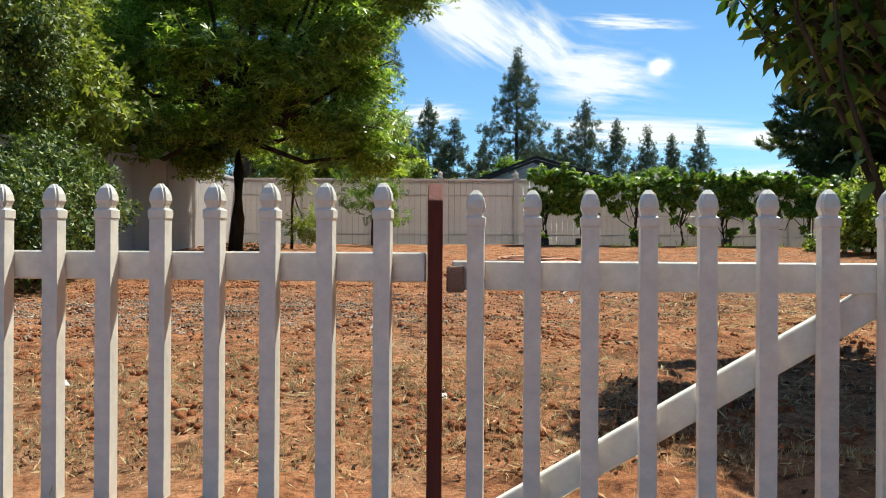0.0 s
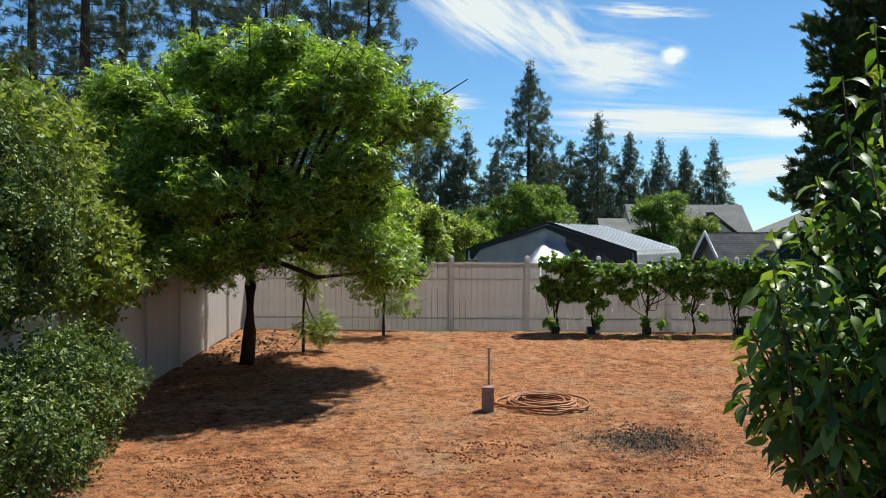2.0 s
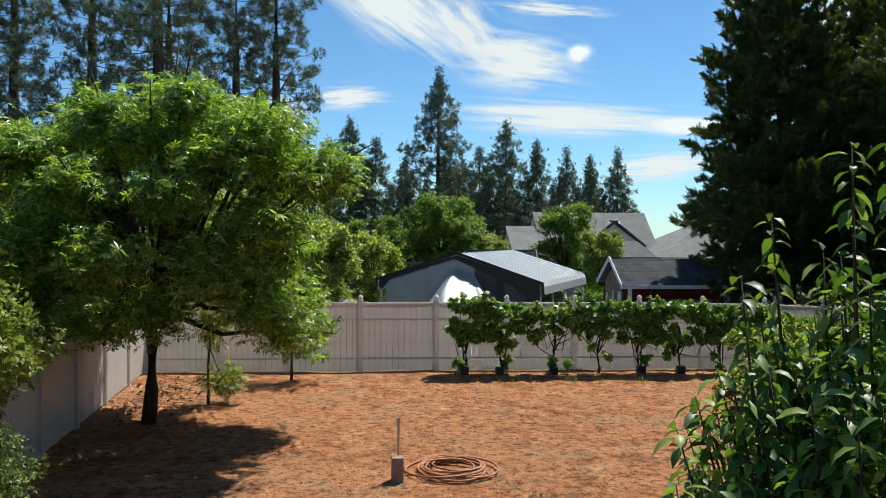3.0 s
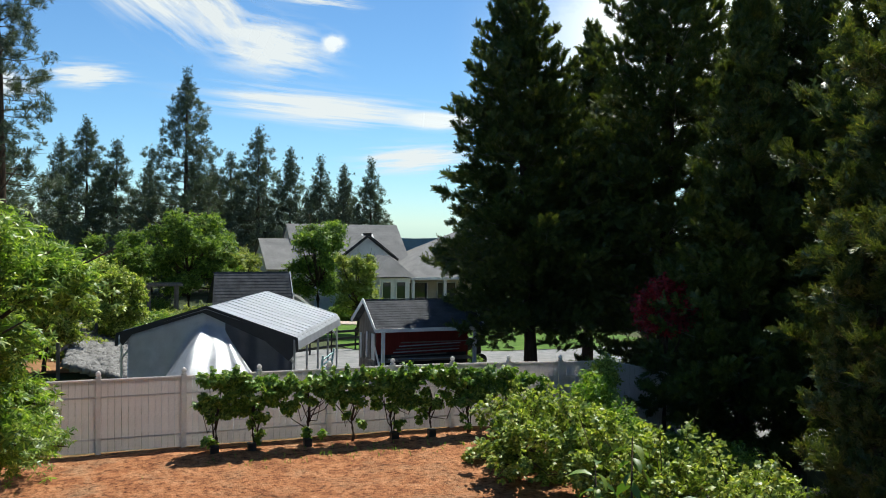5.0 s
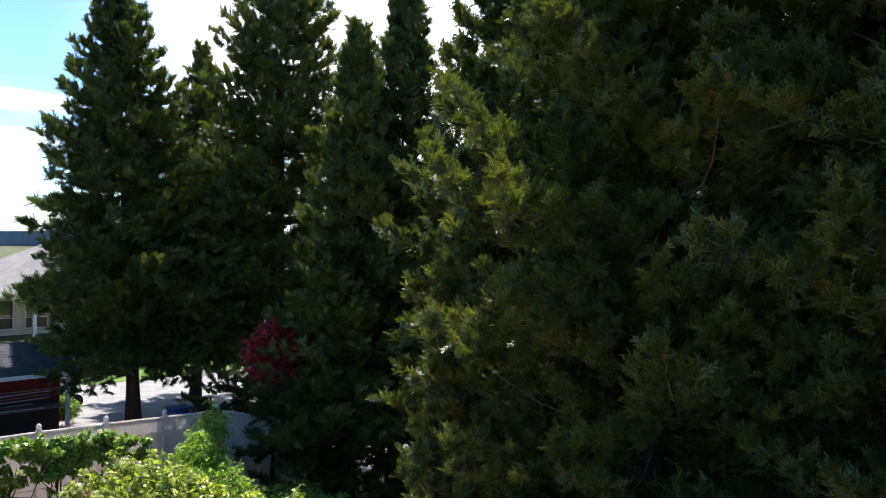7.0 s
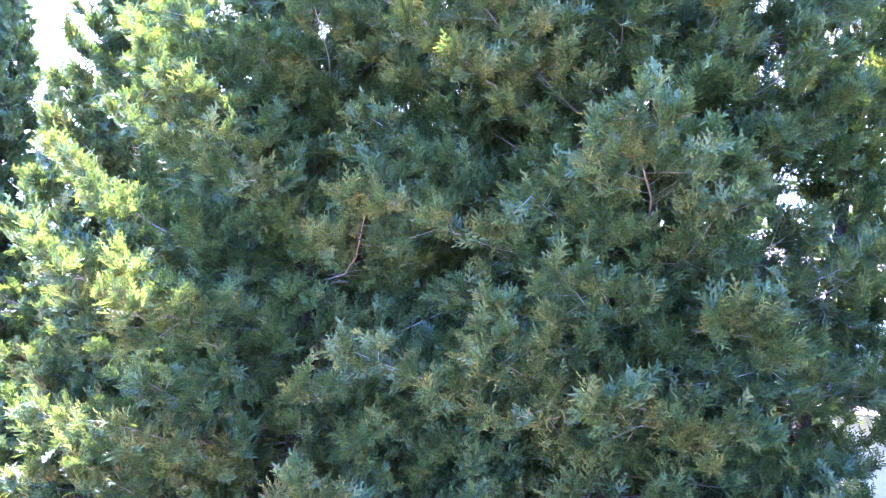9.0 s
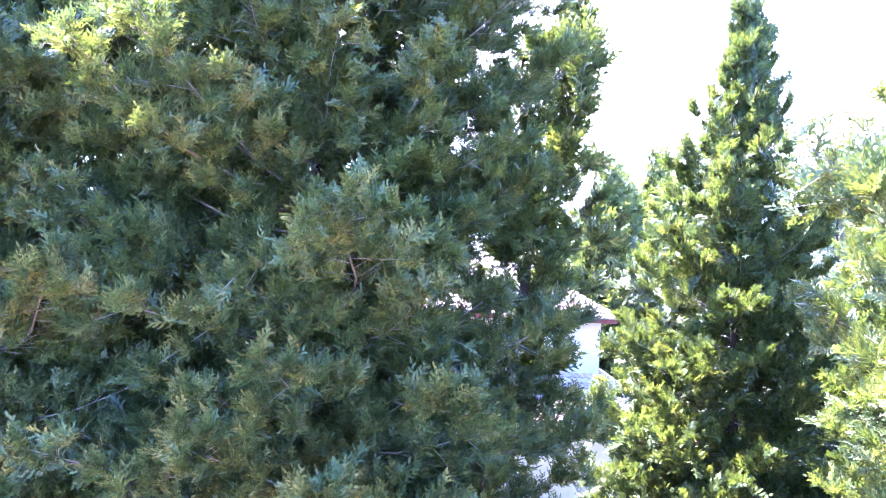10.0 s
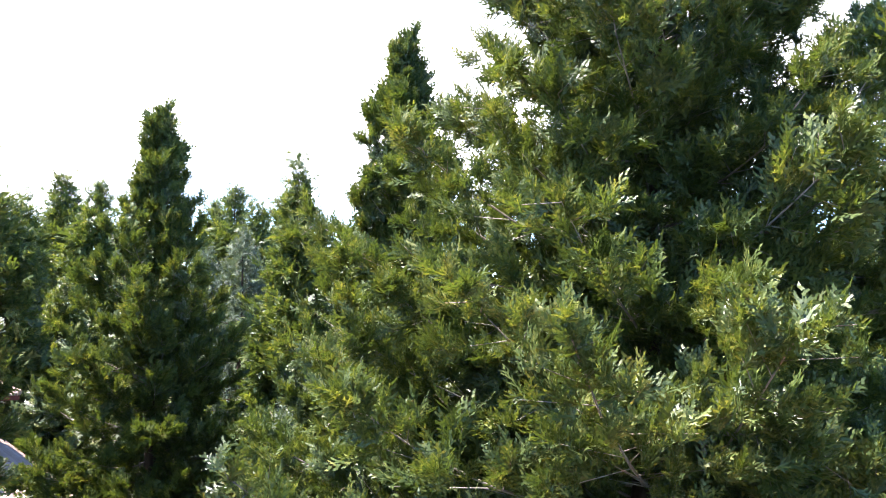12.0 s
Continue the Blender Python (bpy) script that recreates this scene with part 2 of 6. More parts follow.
TEALPAINT = surface("pale_teal_paint", (0.3, 0.5, 0.5), (0.42, 0.62, 0.62), 5.0, 0.6, 0.3, relief=0.05)
FLAGSTONE = surface("pink_flagstone", (0.42, 0.32, 0.27), (0.58, 0.47, 0.41), 3.0, 0.9, 0.2, relief=0.4)
BANK = surface("orange_earth", (0.2, 0.1, 0.045), (0.4, 0.22, 0.11), 0.7, 0.95, 0.1, relief=0.6, fine=14)
# Blue-grey base colour carries the air haze over the wooded hills.
HILL = surface("haze_blue_hill", (0.1, 0.16, 0.22), (0.14, 0.21, 0.28), 0.01, 1.0, 0.0, relief=0.0, fine=0.05)


def glass():
    m, n, l, b = material("window_glass", 0.05, 0.6)
    b.inputs["Base Color"].default_value = (0.02, 0.025, 0.03, 1)
    return m


GLASS = glass()


def cloud_material(name, strength, seed, stretch, cover):
    """A thin cloud, also used for added sky glare: white where its ragged veil is dense, clear sky elsewhere, fading to
    its edges.
    """
    m, n, l, b = material(name)
    n.remove(b)
    c = n.new("ShaderNodeTexCoord")
    mp = n.new("ShaderNodeMapping")
    mp.inputs["Scale"].default_value, mp.inputs["Location"].default_value = stretch, (seed, seed * 0.7, 0)
    l.new(c.outputs["UV"], mp.inputs["Vector"])
    veil = noise_tex(n, l, 2.0, 8, mp.outputs["Vector"], 0.6)
    g = n.new("ShaderNodeTexGradient")
    g.gradient_type = "QUADRATIC_SPHERE"
    off = n.new("ShaderNodeMapping")
    off.inputs["Location"].default_value, off.inputs["Scale"].default_value = (-1, -1, 0), (2, 2, 1)
    l.new(c.outputs["UV"], off.inputs["Vector"])
    l.new(off.outputs["Vector"], g.inputs["Vector"])
    s = n.new("ShaderNodeMath")
    s.operation = "MULTIPLY_ADD"
    l.new(veil, s.inputs[0])
    s.inputs[1].default_value = 2.2
    l.new(g.outputs["Fac"], s.inputs[2])
    half = n.new("ShaderNodeMath")
    half.operation = "MULTIPLY"
    l.new(s.outputs[0], half.inputs[0])
    half.inputs[1].default_value = 0.5
    a = ramp(n, l, half.outputs[0], [(cover, (0, 0, 0)), (min(0.99, cover + 0.3), (1, 1, 1))])
    k = n.new("ShaderNodeMath")
    k.operation = "MULTIPLY"
    l.new(a, k.inputs[0])
    fade = ramp(n, l, g.outputs["Fac"], [(0.0, (0, 0, 0)), (0.35, (1, 1, 1))])
    l.new(fade, k.inputs[1])
    e, t, x = n.new("ShaderNodeEmission"), n.new("ShaderNodeBsdfTransparent"), n.new("ShaderNodeMixShader")
    e.inputs["Color"].default_value, e.inputs["Strength"].default_value = (0.95, 0.98, 1.0, 1), strength
    l.new(k.outputs[0], x.inputs["Fac"])
    l.new(t.outputs["BSDF"], x.inputs[1])
    l.new(e.outputs["Emission"], x.inputs[2])
    l.new(x.outputs["Shader"], n["Material Output"].inputs["Surface"])
    return m


# ---- building helpers ----
def put(name, mesh, mat, parent=None, label="", at=None):
    if mat and not mesh.materials:
        mesh.materials.append(mat)
    ob = new(name, mesh)
    ob.parent = parent
    if at is not None:
        ob.matrix_basis = at
    if label:
        ob["label"] = label
    return ob


def part(name, bm, mat, parent, label="", smooth=False):
    mesh = bpy.data.meshes.new(name)
    bm.to_mesh(mesh)
    bm.free()
    if smooth:
        mesh.shade_smooth()
    return put(name, mesh, mat, parent, label)


def thing(name, at, label, category, group="", kind=""):
    ob = new(name)
    ob.empty_display_size = 0.1
    ob.matrix_basis = at if isinstance(at, Matrix) else Matrix.Translation(at)
    return tagged(ob, label, category, group, kind)


def box(bm, size, m=None, bevel=0.0):
    m = m or Matrix()
    made = bmesh.ops.create_cube(bm, size=1.0, matrix=m @ Matrix.Diagonal((*size, 1)))
    if bevel:
        edges = list({e for v in made["verts"] for e in v.link_edges})
        bmesh.ops.bevel(bm, geom=edges, offset=bevel, segments=1, affect="EDGES")
    return bm


def boxed(size, m=None, bevel=0.0):
    return box(bmesh.new(), size, m, bevel)


def beam(bm, a, b, w, h=None, bevel=0.0):
    """A bar of section w x h from a to b."""
    a, b = Vector(a), Vector(b)
    q = (b - a).to_track_quat("Z", "Y").to_matrix().to_4x4()
    return box(bm, (w, h or w, (b - a).length), Matrix.Translation((a + b) / 2) @ q, bevel)


def tube(bm, pts, radii, sides=8):
    """A tapered tube through pts, closed at both ends."""
    pts = [Vector(p) for p in pts]
    rings = []
    for i, p in enumerate(pts):
        d = (pts[min(i + 1, len(pts) - 1)] - pts[max(i - 1, 0)]).normalized()
        q = d.to_track_quat("Z", "Y")
        rings.append([bm.verts.new(p + q @ Vector((math.cos(2 * math.pi * k / sides), math.sin(2 * math.pi * k / sides), 0)) * radii[i]) for k in range(sides)])
    for r0, r1 in zip(rings, rings[1:]):
        for k in range(sides):
            bm.faces.new((r0[k], r0[(k + 1) % sides], r1[(k + 1) % sides], r1[k]))
    bm.faces.new(rings[0][::-1])
    bm.faces.new(rings[-1])
    return bm


def lathe(bm, profile, sides=12, m=None, square=False):
    rings = []
    for r, z in profile:
        ring = []
        for k in range(sides):
            a = 2 * math.pi * (k + 0.5) / sides
            s = 1.0 / max(abs(math.cos(a)), abs(math.sin(a))) if square else 1.0
            v = Vector((r * s * math.cos(a), r * s * math.sin(a), z))
            ring.append(bm.verts.new(m @ v if m else v))
        rings.append(ring)
    for r0, r1 in zip(rings, rings[1:]):
        for k in range(sides):
            bm.faces.new((r0[k], r0[(k + 1) % sides], r1[(k + 1) % sides], r1[k]))
    bm.faces.new(rings[0][::-1])
    bm.faces.new(rings[-1])
    return bm


def quads_mesh(name, verts, faces):
    """A mesh from arrays: verts (n, 3), faces (m, 3) or (m, 4)."""
    mesh = bpy.data.meshes.new(name)
    mesh.vertices.add(len(verts))
    mesh.vertices.foreach_set("co", np.ascontiguousarray(verts, dtype=np.float32).ravel())
    mesh.loops.add(faces.size)
    mesh.loops.foreach_set("vertex_index", np.ascontiguousarray(faces, dtype=np.int32).ravel())
    mesh.polygons.add(len(faces))
    mesh.polygons.foreach_set("loop_start", np.arange(0, faces.size, faces.shape[1], dtype=np.int32))
    mesh.update(calc_edges=True)
    mesh.validate()
    return mesh


def unit(a):
    return a / np.maximum(np.linalg.norm(a, axis=-1, keepdims=True), 1e-9)


def scatter(name, template, spots, ahead, up, size):
    """Copies of a template (verts, quads), or of several in turn, at spots, x along ahead and z near up, joined."""
    x = unit(ahead)
    y = unit(np.cross(up, x))
    z = np.cross(x, y)
    frame3 = np.stack([x, y, z], axis=1)
    size = np.broadcast_to(np.asarray(size, float).reshape(-1, 1), (len(spots), 1))
    kinds = template if isinstance(template, list) else [template]
    allv, allf, base = [], [], 0
    for k, (tv, tf) in enumerate(kinds):
        pick = slice(k, None, len(kinds))
        v = np.einsum("kc,ncd->nkd", tv, frame3[pick]) * size[pick][:, None, :] + spots[pick][:, None, :]
        f = tf[None] + (np.arange(len(v)) * len(tv))[:, None, None] + base
        base += len(v) * len(tv)
        allv.append(v.reshape(-1, 3))
        allf.append(f.reshape(-1, tf.shape[1]))
    return quads_mesh(name, np.concatenate(allv), np.concatenate(allf))


def blade(base, way, length, width, lift=0.0):
    """A pointed leaf as one kite, in the xy plane."""
    b, w = np.array(base, float), np.array([math.cos(way), math.sin(way), 0])
    s = np.array([-w[1], w[0], 0]) * width / 2
    mid, tip = b + w * length * 0.5, b + w * length
    mid[2] += lift * 0.3
    tip[2] += lift
    return [b, mid - s, tip, mid + s]


def kites(leaves):
    v = np.array([p for leaf in leaves for p in leaf])
    return v, np.arange(len(v)).reshape(-1, len(leaves[0]))


def coarse_spray():
    out = [blade((0, 0, 0), 0, 1.0, 0.16, 0.08)]
    for k, (at, ln) in enumerate(((0.1, 0.5), (0.4, 0.45), (0.68, 0.32))):
        for sign in (-1, 1):
            out.append(blade((at, 0, 0.02), sign * (0.7 - 0.08 * k), ln, 0.2, 0.04))
    return kites(out)


def finger(base, way, length, width, turn=0.3):
    """A short scaly finger that tapers to its tip."""
    side = unit(np.cross(way, (0.2, turn, 1.0))) * width / 2
    return [base - side, base + way * length, base + side]


def tuft(sprays, pairs, twigs, width, seed):
    """A clump of flat cedar sprays that fan out and up from one twig: each is a fern of forked, scaly fingers."""
    r = np.random.default_rng(seed)
    out = []
    for k in range(sprays):
        long = r.uniform(0.6, 1.0)
        turn = Euler((r.normal(0, 0.9), -r.uniform(-0.15, 0.75), r.normal(0, 0.5))).to_matrix()
        root = np.array([r.uniform(0, 0.22), r.normal(0, 0.05), r.normal(0, 0.05)])
        curl = r.uniform(0.05, 0.3)
        fern = [finger(np.zeros(3), unit(np.array([1.0, 0, 0.0])), 1.0, width * 0.9, 0.0)]
        for i in range(pairs):
            at = 0.1 + 0.84 * (i + r.random() * 0.5) / pairs
            sign = 1 if i % 2 else -1
            a = sign * (0.85 - 0.3 * at) * r.uniform(0.8, 1.2)
            way = unit(np.array([math.cos(a), math.sin(a), r.normal(0, 0.12)]))
            ln = (0.16 + 0.3 * (1 - at) * min(1, 0.4 + 3 * at)) * r.uniform(0.8, 1.2)
            base = np.array([at, 0, 0])
            fern.append(finger(base, way, ln, width, 0.0))
            for j in range(twigs):
                b = a + (0.6 if j % 2 else -0.6) * r.uniform(0.7, 1.2)
                side = unit(np.array([math.cos(b), math.sin(b), r.normal(0, 0.15)]))
                fern.append(finger(base + way * ln * (0.3 + 0.6 * j / max(1, twigs)), side, ln * r.uniform(0.35, 0.55), width * 0.9, 0.0))
        for tri in fern:
            bent = [np.array([p[0], p[1], p[2] + curl * p[0] * p[0]]) * long for p in tri]
            out.append([root + np.array(turn @ Vector(p)) for p in bent])
    return kites(out)


def needle_tuft():
    r = random.Random(4)
    out = []
    for k in range(13):
        leaf = np.array(blade((0, 0, 0), 0, r.uniform(0.7, 1.0), 0.07))
        e = Euler((r.uniform(0, 6.28), r.uniform(-0.9, 0.9), r.uniform(-0.9, 0.9))).to_matrix()
        out.append([np.array(e @ Vector(p)) for p in leaf])
    return kites(out)


def pinnate():
    """A feathery leaf: four pairs of drooping leaflets and one at the tip."""
    out = []
    for k in range(4):
        at = 0.14 + 0.21 * k
        for sign in (-1, 1):
            out.append(blade((at, 0, -0.1 * at * at), sign * (1.05 - 0.1 * k), 0.38 - 0.02 * k, 0.19, -0.07))
    out.append(blade((0.9, 0, -0.1), 0, 0.32, 0.12, -0.08))
    return kites(out)


def palmate(count, seed):
    """A whorl of narrow leaflets spread flat round a shoot, their tips drooping."""
    r = random.Random(seed)
    return kites([blade((0.05 * r.random(), 0, 0.1 * r.random()), 6.283 * k / count + r.uniform(-0.25, 0.25), r.uniform(0.65, 1.0), r.uniform(0.17, 0.26), r.uniform(-0.4, -0.05)) for k in range(count)])


def rosette(count, width, spread, droop):
    r = random.Random(count)
    out = []
    for k in range(count):
        leaf = np.array(blade((0.1, 0, 0), 0, r.uniform(0.7, 1.0), width, droop))
        e = Euler((r.uniform(-0.5, 0.5), r.uniform(-spread, spread), 6.283 * k / count)).to_matrix()
        out.append([np.array(e @ Vector(p)) for p in leaf])
    return kites(out)


def long_leaf():
    """One long folded leaf that arches over, in three pairs of quads."""
    v, f = [], []
    for i, (x, w, z) in enumerate(((0, 0.03, 0), (0.3, 0.2, 0.05), (0.65, 0.19, 0.0), (1.0, 0.015, -0.16))):
        v += [(x, -w, z + w * 0.35), (x, 0, z), (x, w, z + w * 0.35)]
        if i:
            a = 3 * (i - 1)
            f += [(a, a + 3, a + 4, a + 1), (a + 1, a + 4, a + 5, a + 2)]
    return np.array(v), np.array(f)


def lobed_leaf():
    """A broad lobed vine leaf of five kites round its stalk."""
    return kites([blade((0, 0, 0), a, ln, w, -0.12) for a, ln, w in ((0, 1.0, 0.62), (0.95, 0.8, 0.55), (-0.95, 0.8, 0.55), (1.95, 0.5, 0.45), (-1.95, 0.5, 0.45))])


NEARTUFT = [tuft(5, 7, 2, 0.085, k) for k in (1, 2, 3, 9)]
MIDTUFT = [tuft(5, 6, 1, 0.12, k) for k in (4, 5, 6)]
FARTUFT = [tuft(5, 5, 0, 0.13, k) for k in (7, 8)]
COARSE, TUFT, PINNATE, LONGLEAF, LOBED = coarse_spray(), needle_tuft(), pinnate(), long_leaf(), lobed_leaf()
ROSETTE = rosette(7, 0.32, 0.9, -0.1)
TUFTLEAF = rosette(6, 0.5, 1.2, -0.1)
PALMATE = [palmate(7, 1), palmate(8, 2), palmate(6, 3)]


def sticks_mesh(name, a, b, ra, rb):
    """Thin three-sided tapered sticks from a to b, joined."""
    d = unit(b - a)
    side = unit(np.cross(d, np.where(np.abs(d[:, 2:3]) > 0.9, [[1.0, 0, 0]], [[0, 0, 1.0]])))
    other = np.cross(d, side)
    v = []
    for p, r in ((a, ra), (b, rb)):
        for k in range(3):
            g = 2 * math.pi * k / 3
            v.append(p + (side * math.cos(g) + other * math.sin(g)) * np.asarray(r).reshape(-1, 1))
    v = np.stack(v, axis=1)
    f = np.array([(0, 1, 4, 3), (1, 2, 5, 4), (2, 0, 3, 5)])
    faces = f[None] + (np.arange(len(a)) * 6)[:, None, None]
    return quads_mesh(name, v.reshape(-1, 3), faces.reshape(-1, 4))


# ---- plants ----
def conifer(rng, height, radius, clear, template, size, per_m, leafmat, sprays=6, top=0.7, upturn=0.35, sparse=0.0, bark=None, name="cedar_tree", label="", at=(0, 0, 0), lean=(0, 0), group="", step=0.42, fill=0, fillsize=0.6):
    """A conifer: trunk, whorled limbs, and sprays in clumps along the limbs, with ragged outline and gaps."""
    tree = thing(name, at, label, "tree", group)
    n = int(height * (1 - clear) * per_m)
    u = (np.arange(n) + rng.random(n)) / n
    z = height * (clear + (1 - clear) * u)
    az = np.arange(n) * 2.39996 + rng.normal(0, 0.3, n)
    lump = 0.92 + 0.13 * np.sin(az * 2 + z * 1.1) * np.cos(z * 1.7 + az) + rng.normal(0, 0.1, n)
    reach = radius * np.clip((1 - u) ** top, 0.03, 1) * np.minimum(1, 0.72 + 1.6 * u) * np.clip(lump, 0.35, 1.25)
    out = np.stack([np.cos(az), np.sin(az), np.zeros(n)], 1)
    rise = -0.14 + 0.5 * u
    bent = np.array([lean[0], lean[1], 0.0])
    root = np.stack([np.zeros(n), np.zeros(n), z], 1) + bent * (z / height)[:, None]

    def along(i, s):
        r = reach[i] * s
        return root[i] + out[i] * r[:, None] + np.stack([0 * r, 0 * r, r * (rise[i] - upturn * 0.6) + upturn * r * s], 1)

    count = np.maximum(3, (reach / step).astype(int) + 1)
    i = np.repeat(np.arange(n), count)
    s = 1 - rng.random(len(i)) ** 1.4 * 0.72
    keep = rng.random(len(i)) > sparse
    i, s = i[keep], s[keep]
    side = np.stack([-out[i][:, 1], out[i][:, 0], 0 * s], 1)
    sway = rng.normal(0, 0.16, len(i)) * np.minimum(reach[i], 1.6) * s
    tips = along(i, s) + side * sway[:, None] + np.stack([0 * s, 0 * s, rng.normal(0, 0.1, len(i))], 1)
    way = unit(out[i] + side * np.sign(sway)[:, None] * 0.4 + np.stack([0 * s, 0 * s, 0.15 + 0.6 * rng.random(len(i))], 1))
    j = np.repeat(np.arange(len(i)), sprays)
    ahead = unit(way[j] * 0.7 + np.array([0, 0, 0.25]) + rng.normal(0, 0.42, (len(j), 3)))
    spots = tips[j] + rng.normal(0, size * 0.34, (len(j), 3)) - ahead * size * 0.5
    up = out[i][j] * 0.9 + np.array([0, 0, 0.35]) + rng.normal(0, 0.42, (len(j), 3))
    put("crown", scatter("crown", template, spots, ahead, up, size * rng.uniform(0.6, 1.25, len(j)) * np.minimum(1, 0.35 + 0.5 * reach[i][j])), leafmat, tree)
    if fill:
        k = rng.choice(n, fill, p=reach / reach.sum())
        inner = 0.2 + 0.6 * rng.random(fill) ** 0.8
        spots = along(k, inner) + rng.normal(0, 0.16, (fill, 3))
        ahead = unit(np.array([0, 0, 0.5]) + out[k] * 0.3 + rng.normal(0, 0.6, (fill, 3)))
        put("inner_crown", scatter("inner_crown", template, spots, ahead, out[k] + rng.normal(0, 0.5, (fill, 3)), fillsize * np.minimum(1, 0.4 + reach[k] / radius) * rng.uniform(0.7, 1.3, fill)), leafmat, tree)
    limb = np.arange(0, n, 2)
    knots = [along(limb, np.full(len(limb), q)) + rng.normal(0, 0.04, (len(limb), 3)) for q in (0.02, 0.3, 0.55, 0.85)]
    thick = 0.006 + 0.009 * reach[limb]
    rim = np.maximum(s - 0.3, 0.05)
    a, b = np.concatenate(knots[:3] + [along(i, rim)]), np.concatenate(knots[1:] + [tips])
    thin = np.full(len(i), 0.0045)
    ra, rb = np.concatenate([thick, thick * 0.75, thick * 0.5, thin * 1.3]), np.concatenate([thick * 0.75, thick * 0.5, thick * 0.2, thin * 0.5])
    put("branchwork", sticks_mesh("branchwork", a, b, ra, rb), TWIG if bark is None else bark, tree, "bare grey-brown limbs and twigs")["kind"] = "stuff"
    r0 = 0.018 * height
    levels = np.linspace(0, 1, 9)
    tube_bm = tube(bmesh.new(), [Vector(bent * h) + Vector((0.05 * math.sin(7 * h), 0.05 * math.cos(5 * h), -0.4 + (height * 0.97 + 0.4) * h)) for h in levels], [max(0.012, r0 * (1 - h) ** 0.85 * (1.35 if h == 0 else 1)) for h in levels], 9)
    part("trunk", tube_bm, CEDARBARK if bark is None else bark, tree, smooth=True)
    return tree


BOUGH_LENGTHS = (0.55, 1.0, 1.6, 2.3, 3.1, 4.0)
UPTURN = 0.4


def bough(rng, length, template, size, gap, pitch):
    """A cedar bough along x: a limb that dips and turns up, side shoots, and clumps of sprays spaced along them, densest at the tips."""
    def axis(q):
        return np.stack([length * q, 0.05 * length * np.sin(4 * q), length * (UPTURN * q * q - 0.6 * UPTURN * q)], -1)

    n = max(4, int(0.85 * length / gap))
    q = 0.18 + 0.82 * (np.arange(n) + rng.random(n)) / n
    sign = np.where(np.arange(n) % 2, 1.0, -1.0)
    reach = (0.32 * length * np.clip(1.05 - q, 0.02, 1) ** 0.6 + 0.1) * rng.uniform(0.45, 1.25, n)
    root = axis(q)
    turn = sign * rng.uniform(0.5, 1.1, n)
    way = unit(np.stack([np.cos(turn), np.sin(turn), rng.normal(0.15, 0.3, n)], 1))
    count = np.maximum(2, (reach / pitch).astype(int) + 1)
    i = np.repeat(np.arange(n), count)
    s = 1 - 0.75 * rng.random(len(i)) ** 1.3
    spots = root[i] + way[i] * (reach[i] * s)[:, None] + rng.normal(0, 0.035, (len(i), 3))
    lead = np.repeat(axis(np.array([0.9, 0.97, 1.0])), 2, 0)
    spots = np.concatenate([spots, lead])
    along = np.concatenate([way[i], np.repeat([[1.0, 0, 0.5]], len(lead), 0)])
    ahead = unit(along * 0.8 + np.array([0.25, 0, 0.38]) + rng.normal(0, 0.26, spots.shape))
    up = np.array([0.2, 0, 0.9]) + rng.normal(0, 0.55, spots.shape)
    leaves = scatter("bough", template, spots - ahead * size * 0.3, ahead, up, size * rng.uniform(0.65, 1.3, len(spots)))
    knots = axis(np.linspace(0, 1, 6))
    a, b = np.concatenate([knots[:-1], root]), np.concatenate([knots[1:], root + way * reach[:, None]])
    thick = (0.005 + 0.005 * length) * np.linspace(1, 0.25, 6)
    wood = sticks_mesh("wood", a, b, np.concatenate([thick[:-1], np.full(n, 0.0045)]), np.concatenate([thick[1:], np.full(n, 0.002)]))
    bm = bmesh.new()
    bm.from_mesh(leaves)
    split = len(bm.faces)
    bm.from_mesh(wood)
    bm.faces.ensure_lookup_table()
    for f in bm.faces[split:]:
        f.material_index = 1
    bm.to_mesh(leaves)
    bm.free()
    leaves.materials.append(CEDAR)
    leaves.materials.append(TWIG)
    return leaves


def bough_set(seed, template, size, gap, pitch):
    rng = np.random.default_rng(seed)
    return [[bough(rng, length, template, size, gap, pitch) for _ in range(2 if length < 2 else 3)] for length in BOUGH_LENGTHS]


NEAR_BOUGHS = bough_set(21, NEARTUFT, 0.26, 0.13, 0.075)
MID_BOUGHS = bough_set(22, MIDTUFT, 0.36, 0.17, 0.12)


